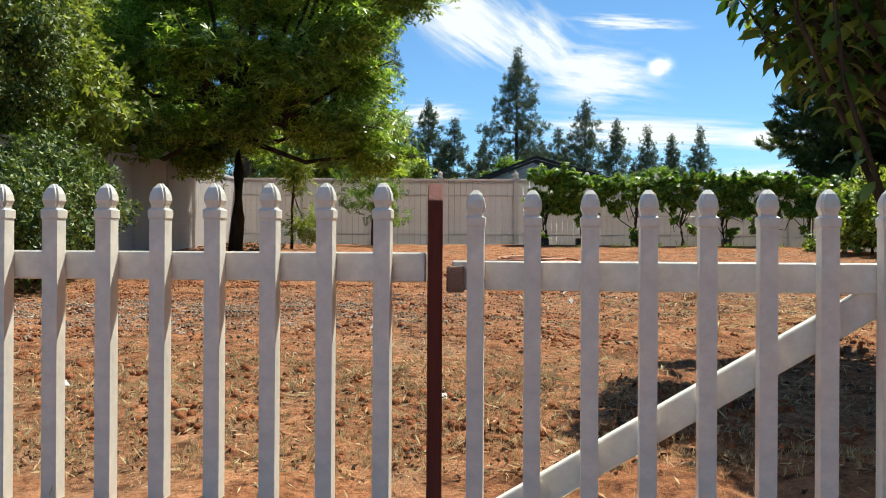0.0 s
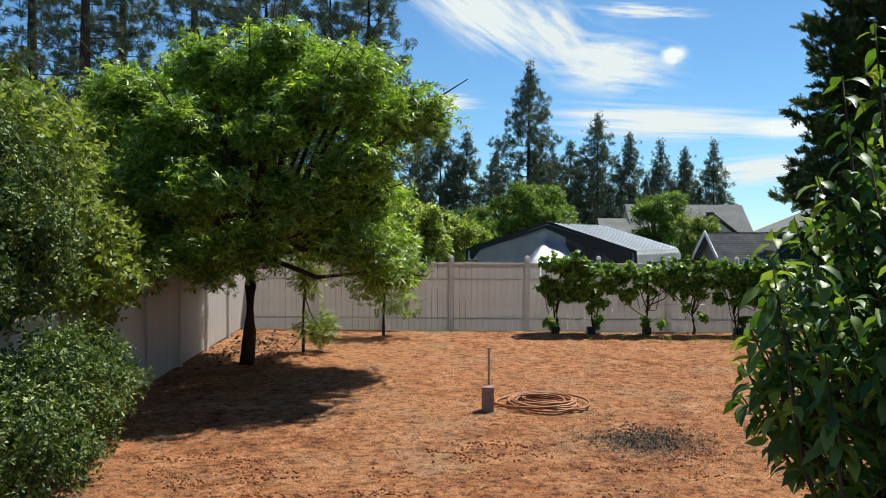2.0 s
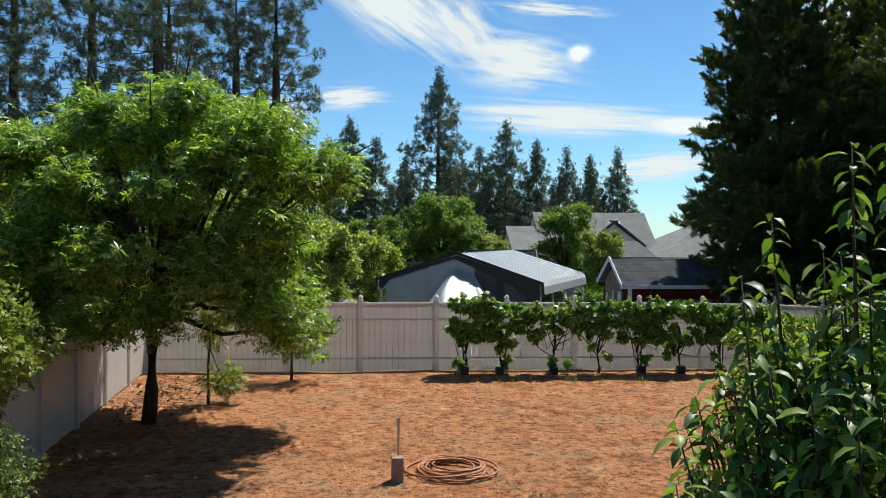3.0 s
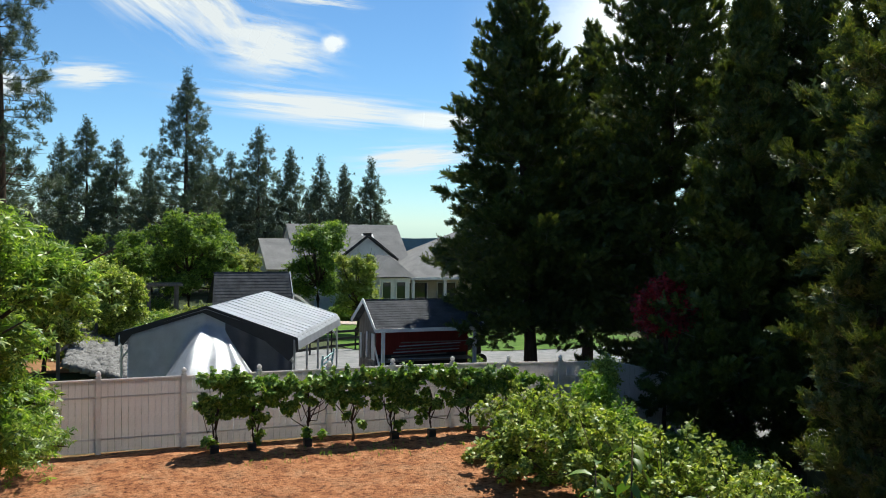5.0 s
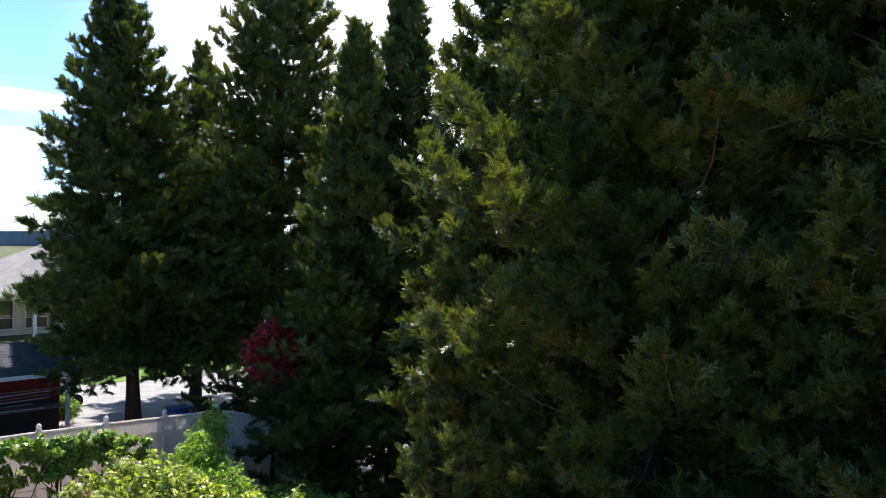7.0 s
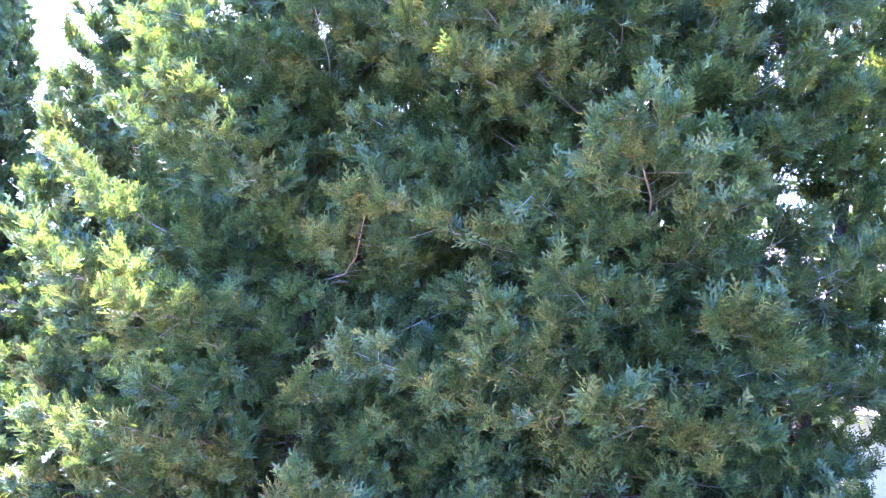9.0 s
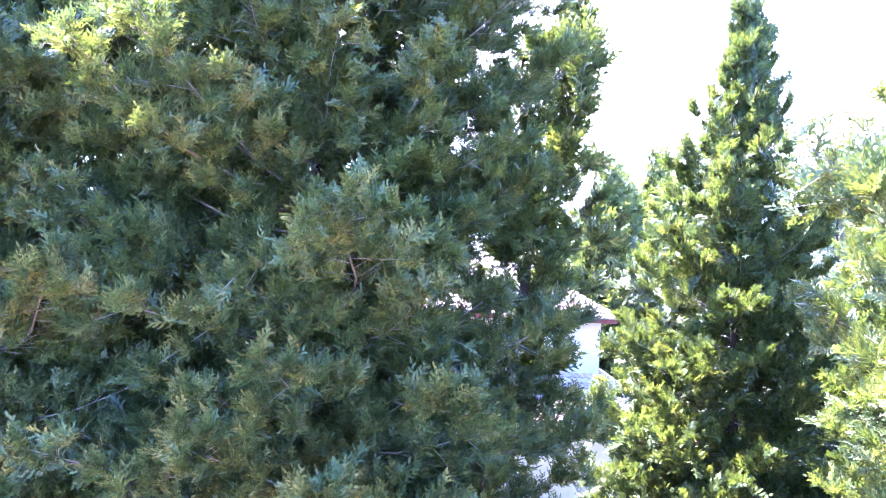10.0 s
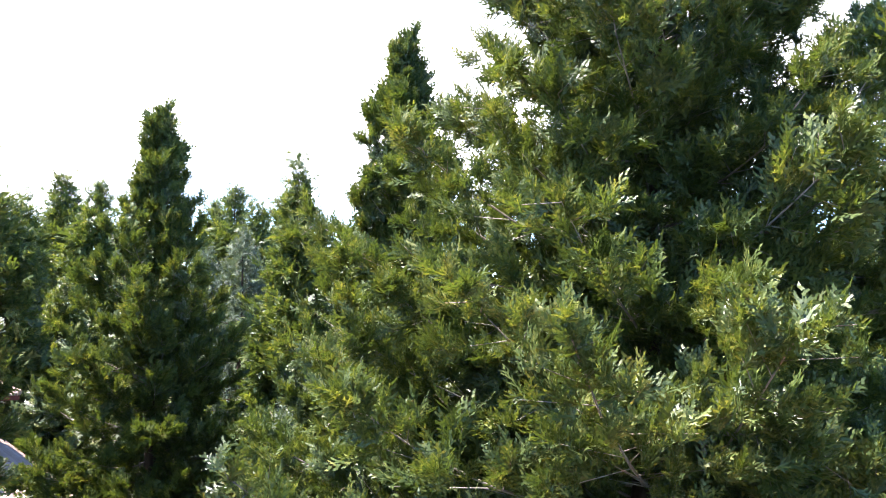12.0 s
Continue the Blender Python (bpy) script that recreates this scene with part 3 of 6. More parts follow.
def bough_cedar(rng, name, label, at, height, slope, cap, clear, boughs, number=270, group="", lean=(0, 0)):
    """A cedar: a tapered trunk set all round with boughs. Its crown is a ragged cone of that slope, at most cap wide."""
    tree = thing(name, pose(*at, *lean), label, "tree", group)
    v = (np.arange(number) + rng.random(number)) / number
    u = v ** 0.9
    z = height * (clear + (1 - clear) * u)
    az = np.arange(number) * 2.39996 + rng.normal(0, 0.35, number)
    lump = 1.0 + 0.16 * np.sin(az * 2 + z * 0.9) * np.cos(z * 1.5 + az) + rng.normal(0, 0.1, number)
    cone = slope * (height - z) + 0.45 * (1 - np.exp(z - height))
    reach = np.maximum(0.28, np.minimum(cone, cap * (0.75 + 0.25 * np.minimum(1, 4 * u))) * np.clip(lump, 0.5, 1.25))
    rise = -0.1 + 0.42 * u + 0.9 * u ** 5 + rng.normal(0, 0.14, number)
    for k in range(number + number // 2):
        i = k if k < number else (k - number) * 2 + 1
        far = reach[i] if k < number else max(0.5, reach[i] * (0.6 if k % 2 else 0.4))
        kind = int(np.argmin([abs(math.log(far / b)) for b in BOUGH_LENGTHS]))
        m = Matrix.Translation((0, 0, z[i])) @ Matrix.Rotation(az[i] + (0 if k < number else 1.2), 4, "Z") @ Matrix.Rotation(-math.atan(rise[i]), 4, "Y") @ Matrix.Rotation(rng.normal(0, 0.5), 4, "X") @ Matrix.Scale(far / BOUGH_LENGTHS[kind], 4)
        pick = boughs[kind]
        put("bough" if k < number else "inner_bough", pick[k % len(pick)], None, tree, at=m)
    levels = np.linspace(0, 1, 9)
    r0 = 0.016 * height
    bm = tube(bmesh.new(), [Vector((0.05 * math.sin(7 * h), 0.05 * math.cos(5 * h), -0.4 + (height * 0.98 + 0.4) * h)) for h in levels], [max(0.012, r0 * (1 - h) ** 0.85 * (1.35 if h == 0 else 1)) for h in levels], 9)
    part("trunk", bm, CEDARBARK, tree, smooth=True)
    return tree


def lobes_points(rng, lobes, count, shell=0.35):
    """Points near the surfaces of overlapping rough ellipsoids, with the way outwards."""
    w = np.array([(l[3] * l[4] * l[5]) ** (2 / 3) for l in lobes])
    which = rng.choice(len(lobes), count, p=w / w.sum())
    L = np.array(lobes)[which]
    d = unit(rng.normal(0, 1, (count, 3)))
    lump = 1 + 0.13 * np.sin(d[:, 0] * 5 + which) + 0.13 * np.cos(d[:, 1] * 6 + d[:, 2] * 4 + which * 2)
    r = lump * (1 - shell * rng.random(count) ** 1.3)
    return L[:, :3] + d * L[:, 3:6] * r[:, None], unit(d / L[:, 3:6])


def leafy(rng, name, at, label, category, lobes, template, size, count, leafmat, trunk=None, bark=BARK, limbs=True, group="", droop=0.15, clump=1, shell=0.45, tilt=0.7):
    """A broad-leaved tree or bush: trunk(s), limbs into each lobe, and a crown of separate leaves in clumps."""
    tree = thing(name, at, label, category, group)
    spots, out = lobes_points(rng, lobes, count // clump, shell)
    if clump > 1:
        spots = np.repeat(spots, clump, 0) + rng.normal(0, size * 0.75, (len(spots) * clump, 3))
        out = np.repeat(out, clump, 0)
    ahead = unit(out * 0.6 + rng.normal(0, 0.7, spots.shape) + np.array([0, 0, -droop]))
    up = np.array([0, 0, 1.0]) + out * 0.35 + rng.normal(0, tilt * 0.6, spots.shape)
    put("crown", scatter("crown", template, spots, ahead, up, size * rng.uniform(0.65, 1.25, len(spots))), leafmat, tree)
    bm = bmesh.new()
    for foot, head, r in trunk or []:
        f, h = Vector(foot), Vector(head)
        pts = [f.lerp(h, k / 4) + Vector((math.sin(k * 1.9 + r * 40) * r * 0.4, math.cos(k * 2.3) * r * 0.4, 0)) for k in range(5)]
        tube(bm, pts, [r * 1.25, r, r * 0.92, r * 0.85, r * 0.75], 9)
    if trunk:
        part("trunk", bm, bark, tree, smooth=True)
    if limbs and trunk:
        bm = bmesh.new()
        for k, l in enumerate(lobes):
            f, h = Vector(trunk[k % len(trunk)][0]), Vector(trunk[k % len(trunk)][1])
            r = trunk[k % len(trunk)][2]
            a, b = f.lerp(h, 0.7 + 0.29 * (k % 3) / 3), Vector(l[:3])
            mid = a.lerp(b, 0.5) + Vector((0, 0, -0.12 * (b - a).length))
            tube(bm, [a, mid, b, b + (b - a) * 0.3], [r * 0.5, r * 0.36, r * 0.2, r * 0.06], 6)
        part("branchwork", bm, bark, tree, smooth=True)["kind"] = "stuff"
    return tree


def grow(lo, hi):
    return np.random.default_rng(lo * 100 + hi)


# ---- the ground ----
def smooth(a, b, v):
    s = min(1.0, max(0.0, (v - a) / (b - a)))
    return s * s * (3 - 2 * s)


def gz(x, y):
    """The height of the ground: the yard climbs to a low berm before the back fence; the land beyond falls away slowly."""
    z = 0.14 + 0.044 * min(max(y, -1.0), 22.0)
    z -= 0.08 * smooth(22.0, 22.9, y)
    z -= 0.12 * smooth(22.9, 24.5, y)
    z -= 0.03 * (min(max(y, 24.0), 74.0) - 24.0)
    fall = -1.75 * smooth(8.5, 22.0, x)
    z += fall * (1 - 0.75 * smooth(24, 34, y))
    z += 2.6 * smooth(0.0, -18.0, x) * smooth(26, 60, y)
    r = math.hypot(x, y - 20)
    if r > 120:
        z -= 0.034 * (min(r, 2600) - 120)
    return z


def rough_gz(x, y):
    z = gz(x, y)
    if -9 < x < 16 and 1 < y < 24:
        z += 0.04 * noise.noise(Vector((x * 0.9, y * 0.9, 0))) + smooth(13, 5, y) * (0.05 * noise.noise(Vector((x * 2.2, y * 2.2, 3))) + 0.02 * noise.noise(Vector((x * 5, y * 5, 7)))) + 0.012 * noise.noise(Vector((x * 6, y * 6, 3)))
    return z


def ground():
    fine = list(np.arange(-9, 16.01, 0.16))
    xs = [-4200, -2600, -1400, -800, -450, -260, -150, -100, -70, -50, -38, -28, -21, -16, -12] + fine + [18, 20, 22, 25, 29, 34, 40, 50, 65, 85, 110, 150, 220, 330, 500, 900, 1600, 2600, 4200]
    ys = [-4200, -2600, -1400, -800, -450, -260, -150, -100, -70, -50, -35, -24, -16, -10, -6, -3, -1, 0.5] + list(np.arange(1.4, 24.6, 0.16)) + [26, 28, 30, 33, 36, 40, 45, 50, 56, 63, 70, 78, 90, 105, 125, 160, 220, 330, 500, 900, 1600, 2600, 4200]
    v = np.array([(x, y, rough_gz(x, y)) for y in ys for x in xs])
    w = len(xs)
    f = np.array([(j * w + i, j * w + i + 1, (j + 1) * w + i + 1, (j + 1) * w + i) for j in range(len(ys) - 1) for i in range(w - 1)])
    mesh = quads_mesh("ground", v, f)
    mesh.shade_smooth()
    tagged(put("ground", mesh, CLAY), "bare red clay ground with dry weeds and leaf litter", "ground", kind="structure")


ground()


def sheet(name, mat, x0, x1, y0, y1, label, category, lift=0.03, wobble=0.6, step=0.8):
    """A patch of another surface laid on the ground, with a wavering edge."""
    bm = bmesh.new()
    nx, ny = max(2, int((x1 - x0) / step)), max(2, int((y1 - y0) / step))
    grid = []
    for j in range(ny + 1):
        row = []
        for i in range(nx + 1):
            x, y = x0 + (x1 - x0) * i / nx, y0 + (y1 - y0) * j / ny
            x += wobble * noise.noise(Vector((x * 0.3, y * 0.3, 1))) if i in (0, nx) else 0
            y += wobble * noise.noise(Vector((x * 0.3, y * 0.3, 5))) if j in (0, ny) else 0
            row.append(bm.verts.new((x, y, gz(x, y) + lift)))
        grid.append(row)
    for j in range(ny):
        for i in range(nx):
            bm.faces.new((grid[j][i], grid[j][i + 1], grid[j + 1][i + 1], grid[j + 1][i]))
    return tagged(part(name, bm, mat, None), label, category, kind="structure")


sheet("gravel_yard", GRAVEL, 4.0, 34.0, 24.2, 43.0, "pale crushed gravel driveway behind the fence", "gravel")
sheet("lawn", LAWN, 12.0, 31.0, 42.5, 58.0, "mown green lawn beside the gravel drive", "lawn", 0.06)
sheet("garden_lawn", LAWN, 1.0, 21.0, 52.0, 64.0, "sunlit green lawn round the play house", "lawn", 0.05)
sheet("garden_path", FLAGSTONE, 15.5, 34.0, 58.4, 61.2, "pale curved garden path across the lawn", "path", 0.1)
sheet("earth_bank", BANK, -9.0, 3.2, 38.0, 57.0, "bare orange earth bank in the garden beyond", "soil", 0.05)
sheet("terrace", FLAGSTONE, 16.2, 19.8, 16.0, 18.9, "pinkish flagstone terrace in the shade of cedars", "terrace", 0.05, 0.3, 0.5)


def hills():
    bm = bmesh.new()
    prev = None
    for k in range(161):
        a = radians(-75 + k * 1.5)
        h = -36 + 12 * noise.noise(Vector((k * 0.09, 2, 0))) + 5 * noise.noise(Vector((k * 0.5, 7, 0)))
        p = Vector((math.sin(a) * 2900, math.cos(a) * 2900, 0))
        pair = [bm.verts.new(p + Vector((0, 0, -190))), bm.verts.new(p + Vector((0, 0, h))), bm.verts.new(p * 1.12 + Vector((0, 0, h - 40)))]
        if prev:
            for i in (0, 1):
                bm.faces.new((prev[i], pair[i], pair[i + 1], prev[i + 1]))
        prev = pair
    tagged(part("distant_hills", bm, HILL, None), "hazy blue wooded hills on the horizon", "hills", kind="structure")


hills()


def cloud(az, el, wide, high, turn, mat, name="backdrop"):
    """A thin cloud, or an added veil of sky glare, far off on a curved sheet facing the yard."""
    R = 3400.0
    n, verts, faces, uvs = 12, [], [], []
    ct, st = math.cos(radians(turn)), math.sin(radians(turn))
    for j in range(n + 1):
        for i in range(n + 1):
            u, v = i / n - 0.5, j / n - 0.5
            du, dv = u * wide, v * high
            a, e = radians(az + ct * du - st * dv), radians(el + st * du + ct * dv)
            verts.append((R * math.sin(a) * math.cos(e), R * math.cos(a) * math.cos(e), R * math.sin(e)))
            uvs.append((i / n, j / n))
    w = n + 1
    faces = [(j * w + i, j * w + i + 1, (j + 1) * w + i + 1, (j + 1) * w + i) for j in range(n) for i in range(n)]
    mesh = bpy.data.meshes.new(name)
    mesh.from_pydata(verts, [], faces)
    layer = mesh.uv_layers.new(name="UVMap")
    for p in mesh.polygons:
        for k in p.loop_indices:
            layer.data[k].uv = uvs[mesh.loops[k].vertex_index]
    return tagged(put(name, mesh, mat), "thin white cloud or added pale glare in a blue summer sky", "cloud", kind="structure")


WISP = cloud_material("cloud_wisp", 0.74, 3.1, (1.6, 4.5, 1), 0.54)
VEIL = cloud_material("cloud_veil", 0.72, 8.3, (2.4, 3.6, 1), 0.58)
# Glowing white veil added for sun glare and overexposed sky, not a cloud.
GLARE = cloud_material("sky_glare", 1.0, 12.4, (1.2, 1.6, 1), 0.3)
PUFF = cloud_material("cloud_puff", 0.82, 5.7, (1.0, 1.0, 1), 0.42)
cloud(1.5, 14.8, 19, 7.5, -34, WISP)
cloud(-1, 17.5, 12, 4, -25, VEIL)
cloud(10.0, 11.2, 13, 6.5, -8, WISP)
cloud(6.5, 13.2, 13, 6.0, -40, VEIL)
cloud(14.0, 11.6, 2.6, 2.0, 0, PUFF)
cloud(13.5, 7.5, 26, 3.8, -4, WISP)
cloud(21.0, 6.9, 10, 2.0, -3, PUFF)
cloud(-1.0, 8.8, 8, 2.6, 3, WISP)
cloud(-5.5, 8.0, 6, 3.2, 0, VEIL)
cloud(19.5, 4.4, 13, 3.2, 4, WISP)
cloud(34, 8.0, 14, 7, 0, VEIL)
# Added glare veils that whiten the sky behind the cedars.
cloud(38, 12.0, 34, 26, 0, GLARE)
for az, el in ((52, 8), (75, 12), (100, 10), (125, 12), (88, 26), (115, 27), (62, 24), (145, 14)):
    cloud(az, el, 44, 24, 0, GLARE)
cloud(12.0, 14.4, 12, 1.6, -5, VEIL)


# ---- the near picket fence and its gate ----
def picket_mesh(w, h):
    bm = bmesh.new()
    r = w / 2
    lathe(bm, [(r, 0), (r, h - 0.105), (r * 1.12, h - 0.1), (r * 1.14, h - 0.078), (r * 0.86, h - 0.072), (r * 0.9, h - 0.066), (r * 1.12, h - 0.05), (r * 1.02, h - 0.03), (r * 0.72, h - 0.012), (r * 0.3, h)], 4, Matrix.Rotation(0, 4, "Z"), True)
    edges = [e for e in bm.edges if abs(e.verts[0].co.z - e.verts[1].co.z) > 1e-4 and e.verts[0].co.z > h - 0.07]
    bmesh.ops.bevel(bm, geom=edges, offset=r * 0.25, segments=2, affect="EDGES")
    mesh = bpy.data.meshes.new("picket")
    bm.to_mesh(mesh)
    bm.free()
    return mesh


def picket_run(fence, start, end, n0, n1, top, rails, mesh, width):
    """Pickets from start to end (places 0 and 6), indices n0..n1, before rails at heights (low, high)."""
    a, b = Vector(start), Vector(end)
    step = (b - a) / 6
    turn = math.atan2(step.y, step.x)
    back = Vector((-math.sin(turn), math.cos(turn), 0))
    for k in range(n0, n1 + 1):
        p = a + step * k + back * width / 2
        put("picket", mesh, PICKET, fence, at=Matrix.Translation((p.x, p.y, top)) @ Matrix.Rotation(turn, 4, "Z"))
    for low, high in rails:
        p, q = a + step * (n0 - 0.45), a + step * (n1 + 0.72)
        mid = (p + q) / 2 + back * (width + 0.024)
        part("rail", boxed(((q - p).length, 0.044, high - low), Matrix.Translation((mid.x, mid.y, (low + high) / 2)) @ Matrix.Rotation(turn, 4, "Z"), 0.004), PICKET, fence)
    return turn, back, step


picket = picket_mesh(0.047, 1.0)
fence = thing("picket_fence", (0, 0, 0), "white vinyl picket fence with rounded acorn caps", "fence")
picket_run(fence, (-1.15, 2.53, 0), (-0.172, 2.42, 0), -9, 6, 0.186, [(0.905, 0.99), (0.1, 0.18)], picket, 0.047)
gate = thing("picket_gate", (0, 0, 0), "white vinyl picket gate with a diagonal brace", "gate")
turn, back, step = picket_run(gate, (0.09, 2.41, 0), (1.035, 2.31, 0), 0, 7, 0.166, [(0.883, 0.967), (0.17, 0.24)], picket, 0.047)
ga, gb = Vector((0.09, 2.41, 0)) + back * 0.081, Vector((1.19, 2.295, 0)) + back * 0.081
gd = (gb - ga).normalized()
pa, pb = ga - gd * 0.03 + Vector((0, 0, 0.18)), ga + gd * 1.1 + Vector((0, 0, 0.87))
bm = beam(bmesh.new(), pa, pb, 0.04, 0.085, 0.004)
part("brace", bm, PICKET, gate)
part("hinge", boxed((0.05, 0.022, 0.075), Matrix.Translation((0.035, 2.448, 0.915)), 0.004), BLOCK, gate, "brown weathered hinge block")
side_fence = thing("picket_fence", (0, 0, 0), "white vinyl picket fence beyond the gate", "fence")
picket_run(side_fence, (1.36, 2.28, 0), (2.31, 2.18, 0), 0, 12, 0.166, [(0.883, 0.967), (0.17, 0.24)], picket, 0.047)

post = thing("gate_post", (-0.022, 2.44, 0), "red-stained wooden gate post with a slanted top", "post")
bm = bmesh.new()
for x, y, h in ((-0.021, -0.045, 1.135), (0.021, -0.045, 1.135), (0.021, 0.045, 1.19), (-0.021, 0.045, 1.19)):
    bm.verts.new((x, y, 0.1)), bm.verts.new((x, y, h))
bm.verts.ensure_lookup_table()
V = bm.verts
for q in ((0, 2, 3, 1), (2, 4, 5, 3), (4, 6, 7, 5), (6, 0, 1, 7), (1, 3, 5, 7), (6, 4, 2, 0)):
    bm.faces.new([V[i] for i in q])
bmesh.ops.bevel(bm, geom=list(bm.edges), offset=0.003, segments=1, affect="EDGES")
part("stake", bm, REDWOOD, post)


# ---- the vinyl privacy fences ----
def acorn(bm, z):
    return lathe(bm, [(0.068, z), (0.075, z + 0.01), (0.075, z + 0.03), (0.045, z + 0.04), (0.05, z + 0.06), (0.066, z + 0.085), (0.066, z + 0.115), (0.045, z + 0.15), (0.012, z + 0.175)], 12)


def privacy_fence(name, label, posts, height, tops):
    """Posts with caps at the plan points; between them upright boards behind two ledges and a top rail."""
    fence = thing(name, (0, 0, 0), label, "fence")
    cap = bpy.data.meshes.new("cap")
    bm = acorn(bmesh.new(), 0)
    bm.to_mesh(cap), bm.free()
    cap.shade_smooth()
    boards = {}
    for k, (x, y) in enumerate(posts):
        base, top = gz(x, y) - 0.2, tops[k] + 0.02
        p = put("post", bpy.data.meshes.new("post"), VINYL, fence)
        bm = boxed((0.127, 0.127, top - base), Matrix.Translation((x, y, (top + base) / 2)), 0.006)
        bm.to_mesh(p.data), bm.free()
        put("cap", cap, VINYL, p, at=Matrix.Translation((x, y, top)))
    for k, ((x0, y0), (x1, y1)) in enumerate(zip(posts, posts[1:])):
        a, b = Vector((x0, y0, 0)), Vector((x1, y1, 0))
        d = (b - a).normalized()
        length = (b - a).length - 0.127
        n = max(4, round(length / 0.152))
        t0, t1 = tops[k], tops[k + 1]
        for i in range(n):
            s = (i + 0.5) / n
            p = a + d * (0.0635 + length * s)
            top, low = t0 + (t1 - t0) * s, gz(p.x, p.y) + 0.03
            key = (round(length / n, 3), round(top - low, 2))
            if key not in boards:
                m = bpy.data.meshes.new("board")
                bm = boxed((key[0] - 0.007, 0.016, key[1]), Matrix.Translation((0, 0, key[1] / 2)), 0.001)
                bm.to_mesh(m), bm.free()
                boards[key] = m
            put("board", boards[key], VINYL, fence, at=Matrix.Translation((p.x, p.y, low)) @ Matrix.Rotation(math.atan2(d.y, d.x), 4, "Z"))
        side = Vector((d.y, -d.x, 0)) * 0.022
        for drop, tall, thick in ((0.035, 0.09, 0.05), (0.45, 0.035, 0.03), (height - 0.32, 0.04, 0.03)):
            off = side if drop > 0.1 else side * 0
            p, q = a + d * 0.064 + off + Vector((0, 0, t0 - drop)), b - d * 0.064 + off + Vector((0, 0, t1 - drop))
            part("rail", beam(bmesh.new(), p, q, tall, thick, 0.004), VINYL, fence)
    return fence


BACK_X = [-5.45, -3.66, -1.88, -0.08, 1.92, 3.8, 5.65, 7.43, 9.2, 10.95, 12.65, 14.3]
privacy_fence("back_fence", "tall pinkish-white vinyl privacy fence with capped posts", [(x, 22.9) for x in BACK_X], 1.8, [2.86] * 8 + [2.84, 2.8, 2.74, 2.7])
privacy_fence("side_fence", "tall white vinyl privacy fence shaded by trees", [(-5.5, y) for y in (22.8, 20.9, 19.05, 17.2, 15.35, 13.5, 11.65, 9.8, 7.95, 6.1)], 1.8, [2.86, 2.82, 2.78, 2.72, 2.64, 2.55, 2.45, 2.35, 2.25, 2.15])
privacy_fence("corner_fence", "vinyl privacy fence in deep cedar shade", [(14.3, 22.85), (16.1, 22.3)], 1.8, [2.7, 2.35])


# ---- in the yard ----
def stake():
    s = thing("standpipe", (0.55, 13.75, gz(0.55, 13.75)), "upright cement block with a steel pipe behind it", "water pipe")
    bm = boxed((0.19, 0.19, 0.42), Matrix.Translation((0, 0, 0.19)), 0.008)
    part("block", bm, BLOCK, s)
    bm = tube(bmesh.new(), [(0.02, 0.13, -0.1), (0.02, 0.13, 0.98)], [0.02, 0.02], 10)
    tube(bm, [(0.02, 0.13, 0.94), (0.02, 0.13, 1.0)], [0.03, 0.03], 10)
    part("pipe", bm, STEEL, s, "grey steel pipe")


def hose():
    h = thing("garden_hose", (1.46, 14.25, gz(1.46, 14.25)), "coiled orange-brown garden hose lying on the clay", "hose")
    r = random.Random(3)
    c = bpy.data.curves.new("coil", "CURVE")
    c.dimensions, c.bevel_depth, c.bevel_resolution = "3D", 0.017, 2
    s = c.splines.new("POLY")
    pts = []
    for k in range(300):
        a = k / 300 * 9 * 2 * math.pi
        rad = 0.46 + 0.1 * math.sin(a * 0.23) + 0.05 * math.sin(a * 1.13 + 1)
        x, y = rad * 1.15 * math.cos(a) + 0.08 * math.sin(a * 0.31), rad * math.sin(a) + 0.08 * math.cos(a * 0.27)
        pts.append((x, y, 0.03 + 0.044 * y + 0.07 * abs(math.sin(a * 0.5 + k * 0.01)) * r.uniform(0.85, 1)))
    pts += [(0.62 - 0.1 * k, -0.42 - 0.02 * k, 0.0) for k in range(3)]
    pts = [(-0.86, -0.3, 0.0), (-0.7, -0.2, 0.01), (-0.5, -0.25, 0.02)] + pts
    s.points.add(len(pts) - 1)
    for q, p in zip(s.points, pts):
        q.co = (*p, 1)
    tmp = bpy.data.objects.new("tmp", c)
    mesh = bpy.data.meshes.new_from_object(tmp)
    bpy.data.objects.remove(tmp)
    mesh.materials.clear()
    mesh.shade_smooth()
    put("coil", mesh, HOSE, h)


stake()
hose()


def pebble():
    """A rough clod of eight corners."""
    r = random.Random(9)
    v = np.array([(x * r.uniform(0.6, 1), y * r.uniform(0.6, 1), z * r.uniform(0.5, 0.9)) for x in (-0.5, 0.5) for y in (-0.5, 0.5) for z in (-0.4, 0.5)])
    return v, np.array([(0, 1, 3, 2), (4, 6, 7, 5), (0, 4, 5, 1), (2, 3, 7, 6), (0, 2, 6, 4), (1, 5, 7, 3)])


def strew(name, label, category, template, count, rng, place, size, mat, flat=1.0, lift=0.0):
    xy = place(rng, count)
    spots = np.array([(x, y, rough_gz(x, y) + lift) for x, y in xy])
    a = rng.uniform(0, 6.283, count)
    ahead = np.stack([np.cos(a), np.sin(a), rng.normal(0, 0.25 * flat, count)], 1)
    up = np.array([0, 0, 1.0]) + rng.normal(0, 0.35 * flat, (count, 3))
    mesh = scatter(name, template, spots, ahead, up, size * rng.uniform(0.4, 1.5, count) ** 1.5)
    return tagged(put(name, mesh, mat), label, category, kind="stuff")


def over(x0, x1, y0, y1, near=1.0):
    return lambda rng, n: np.stack([rng.uniform(x0, x1, n), y0 + (y1 - y0) * rng.random(n) ** near], 1)


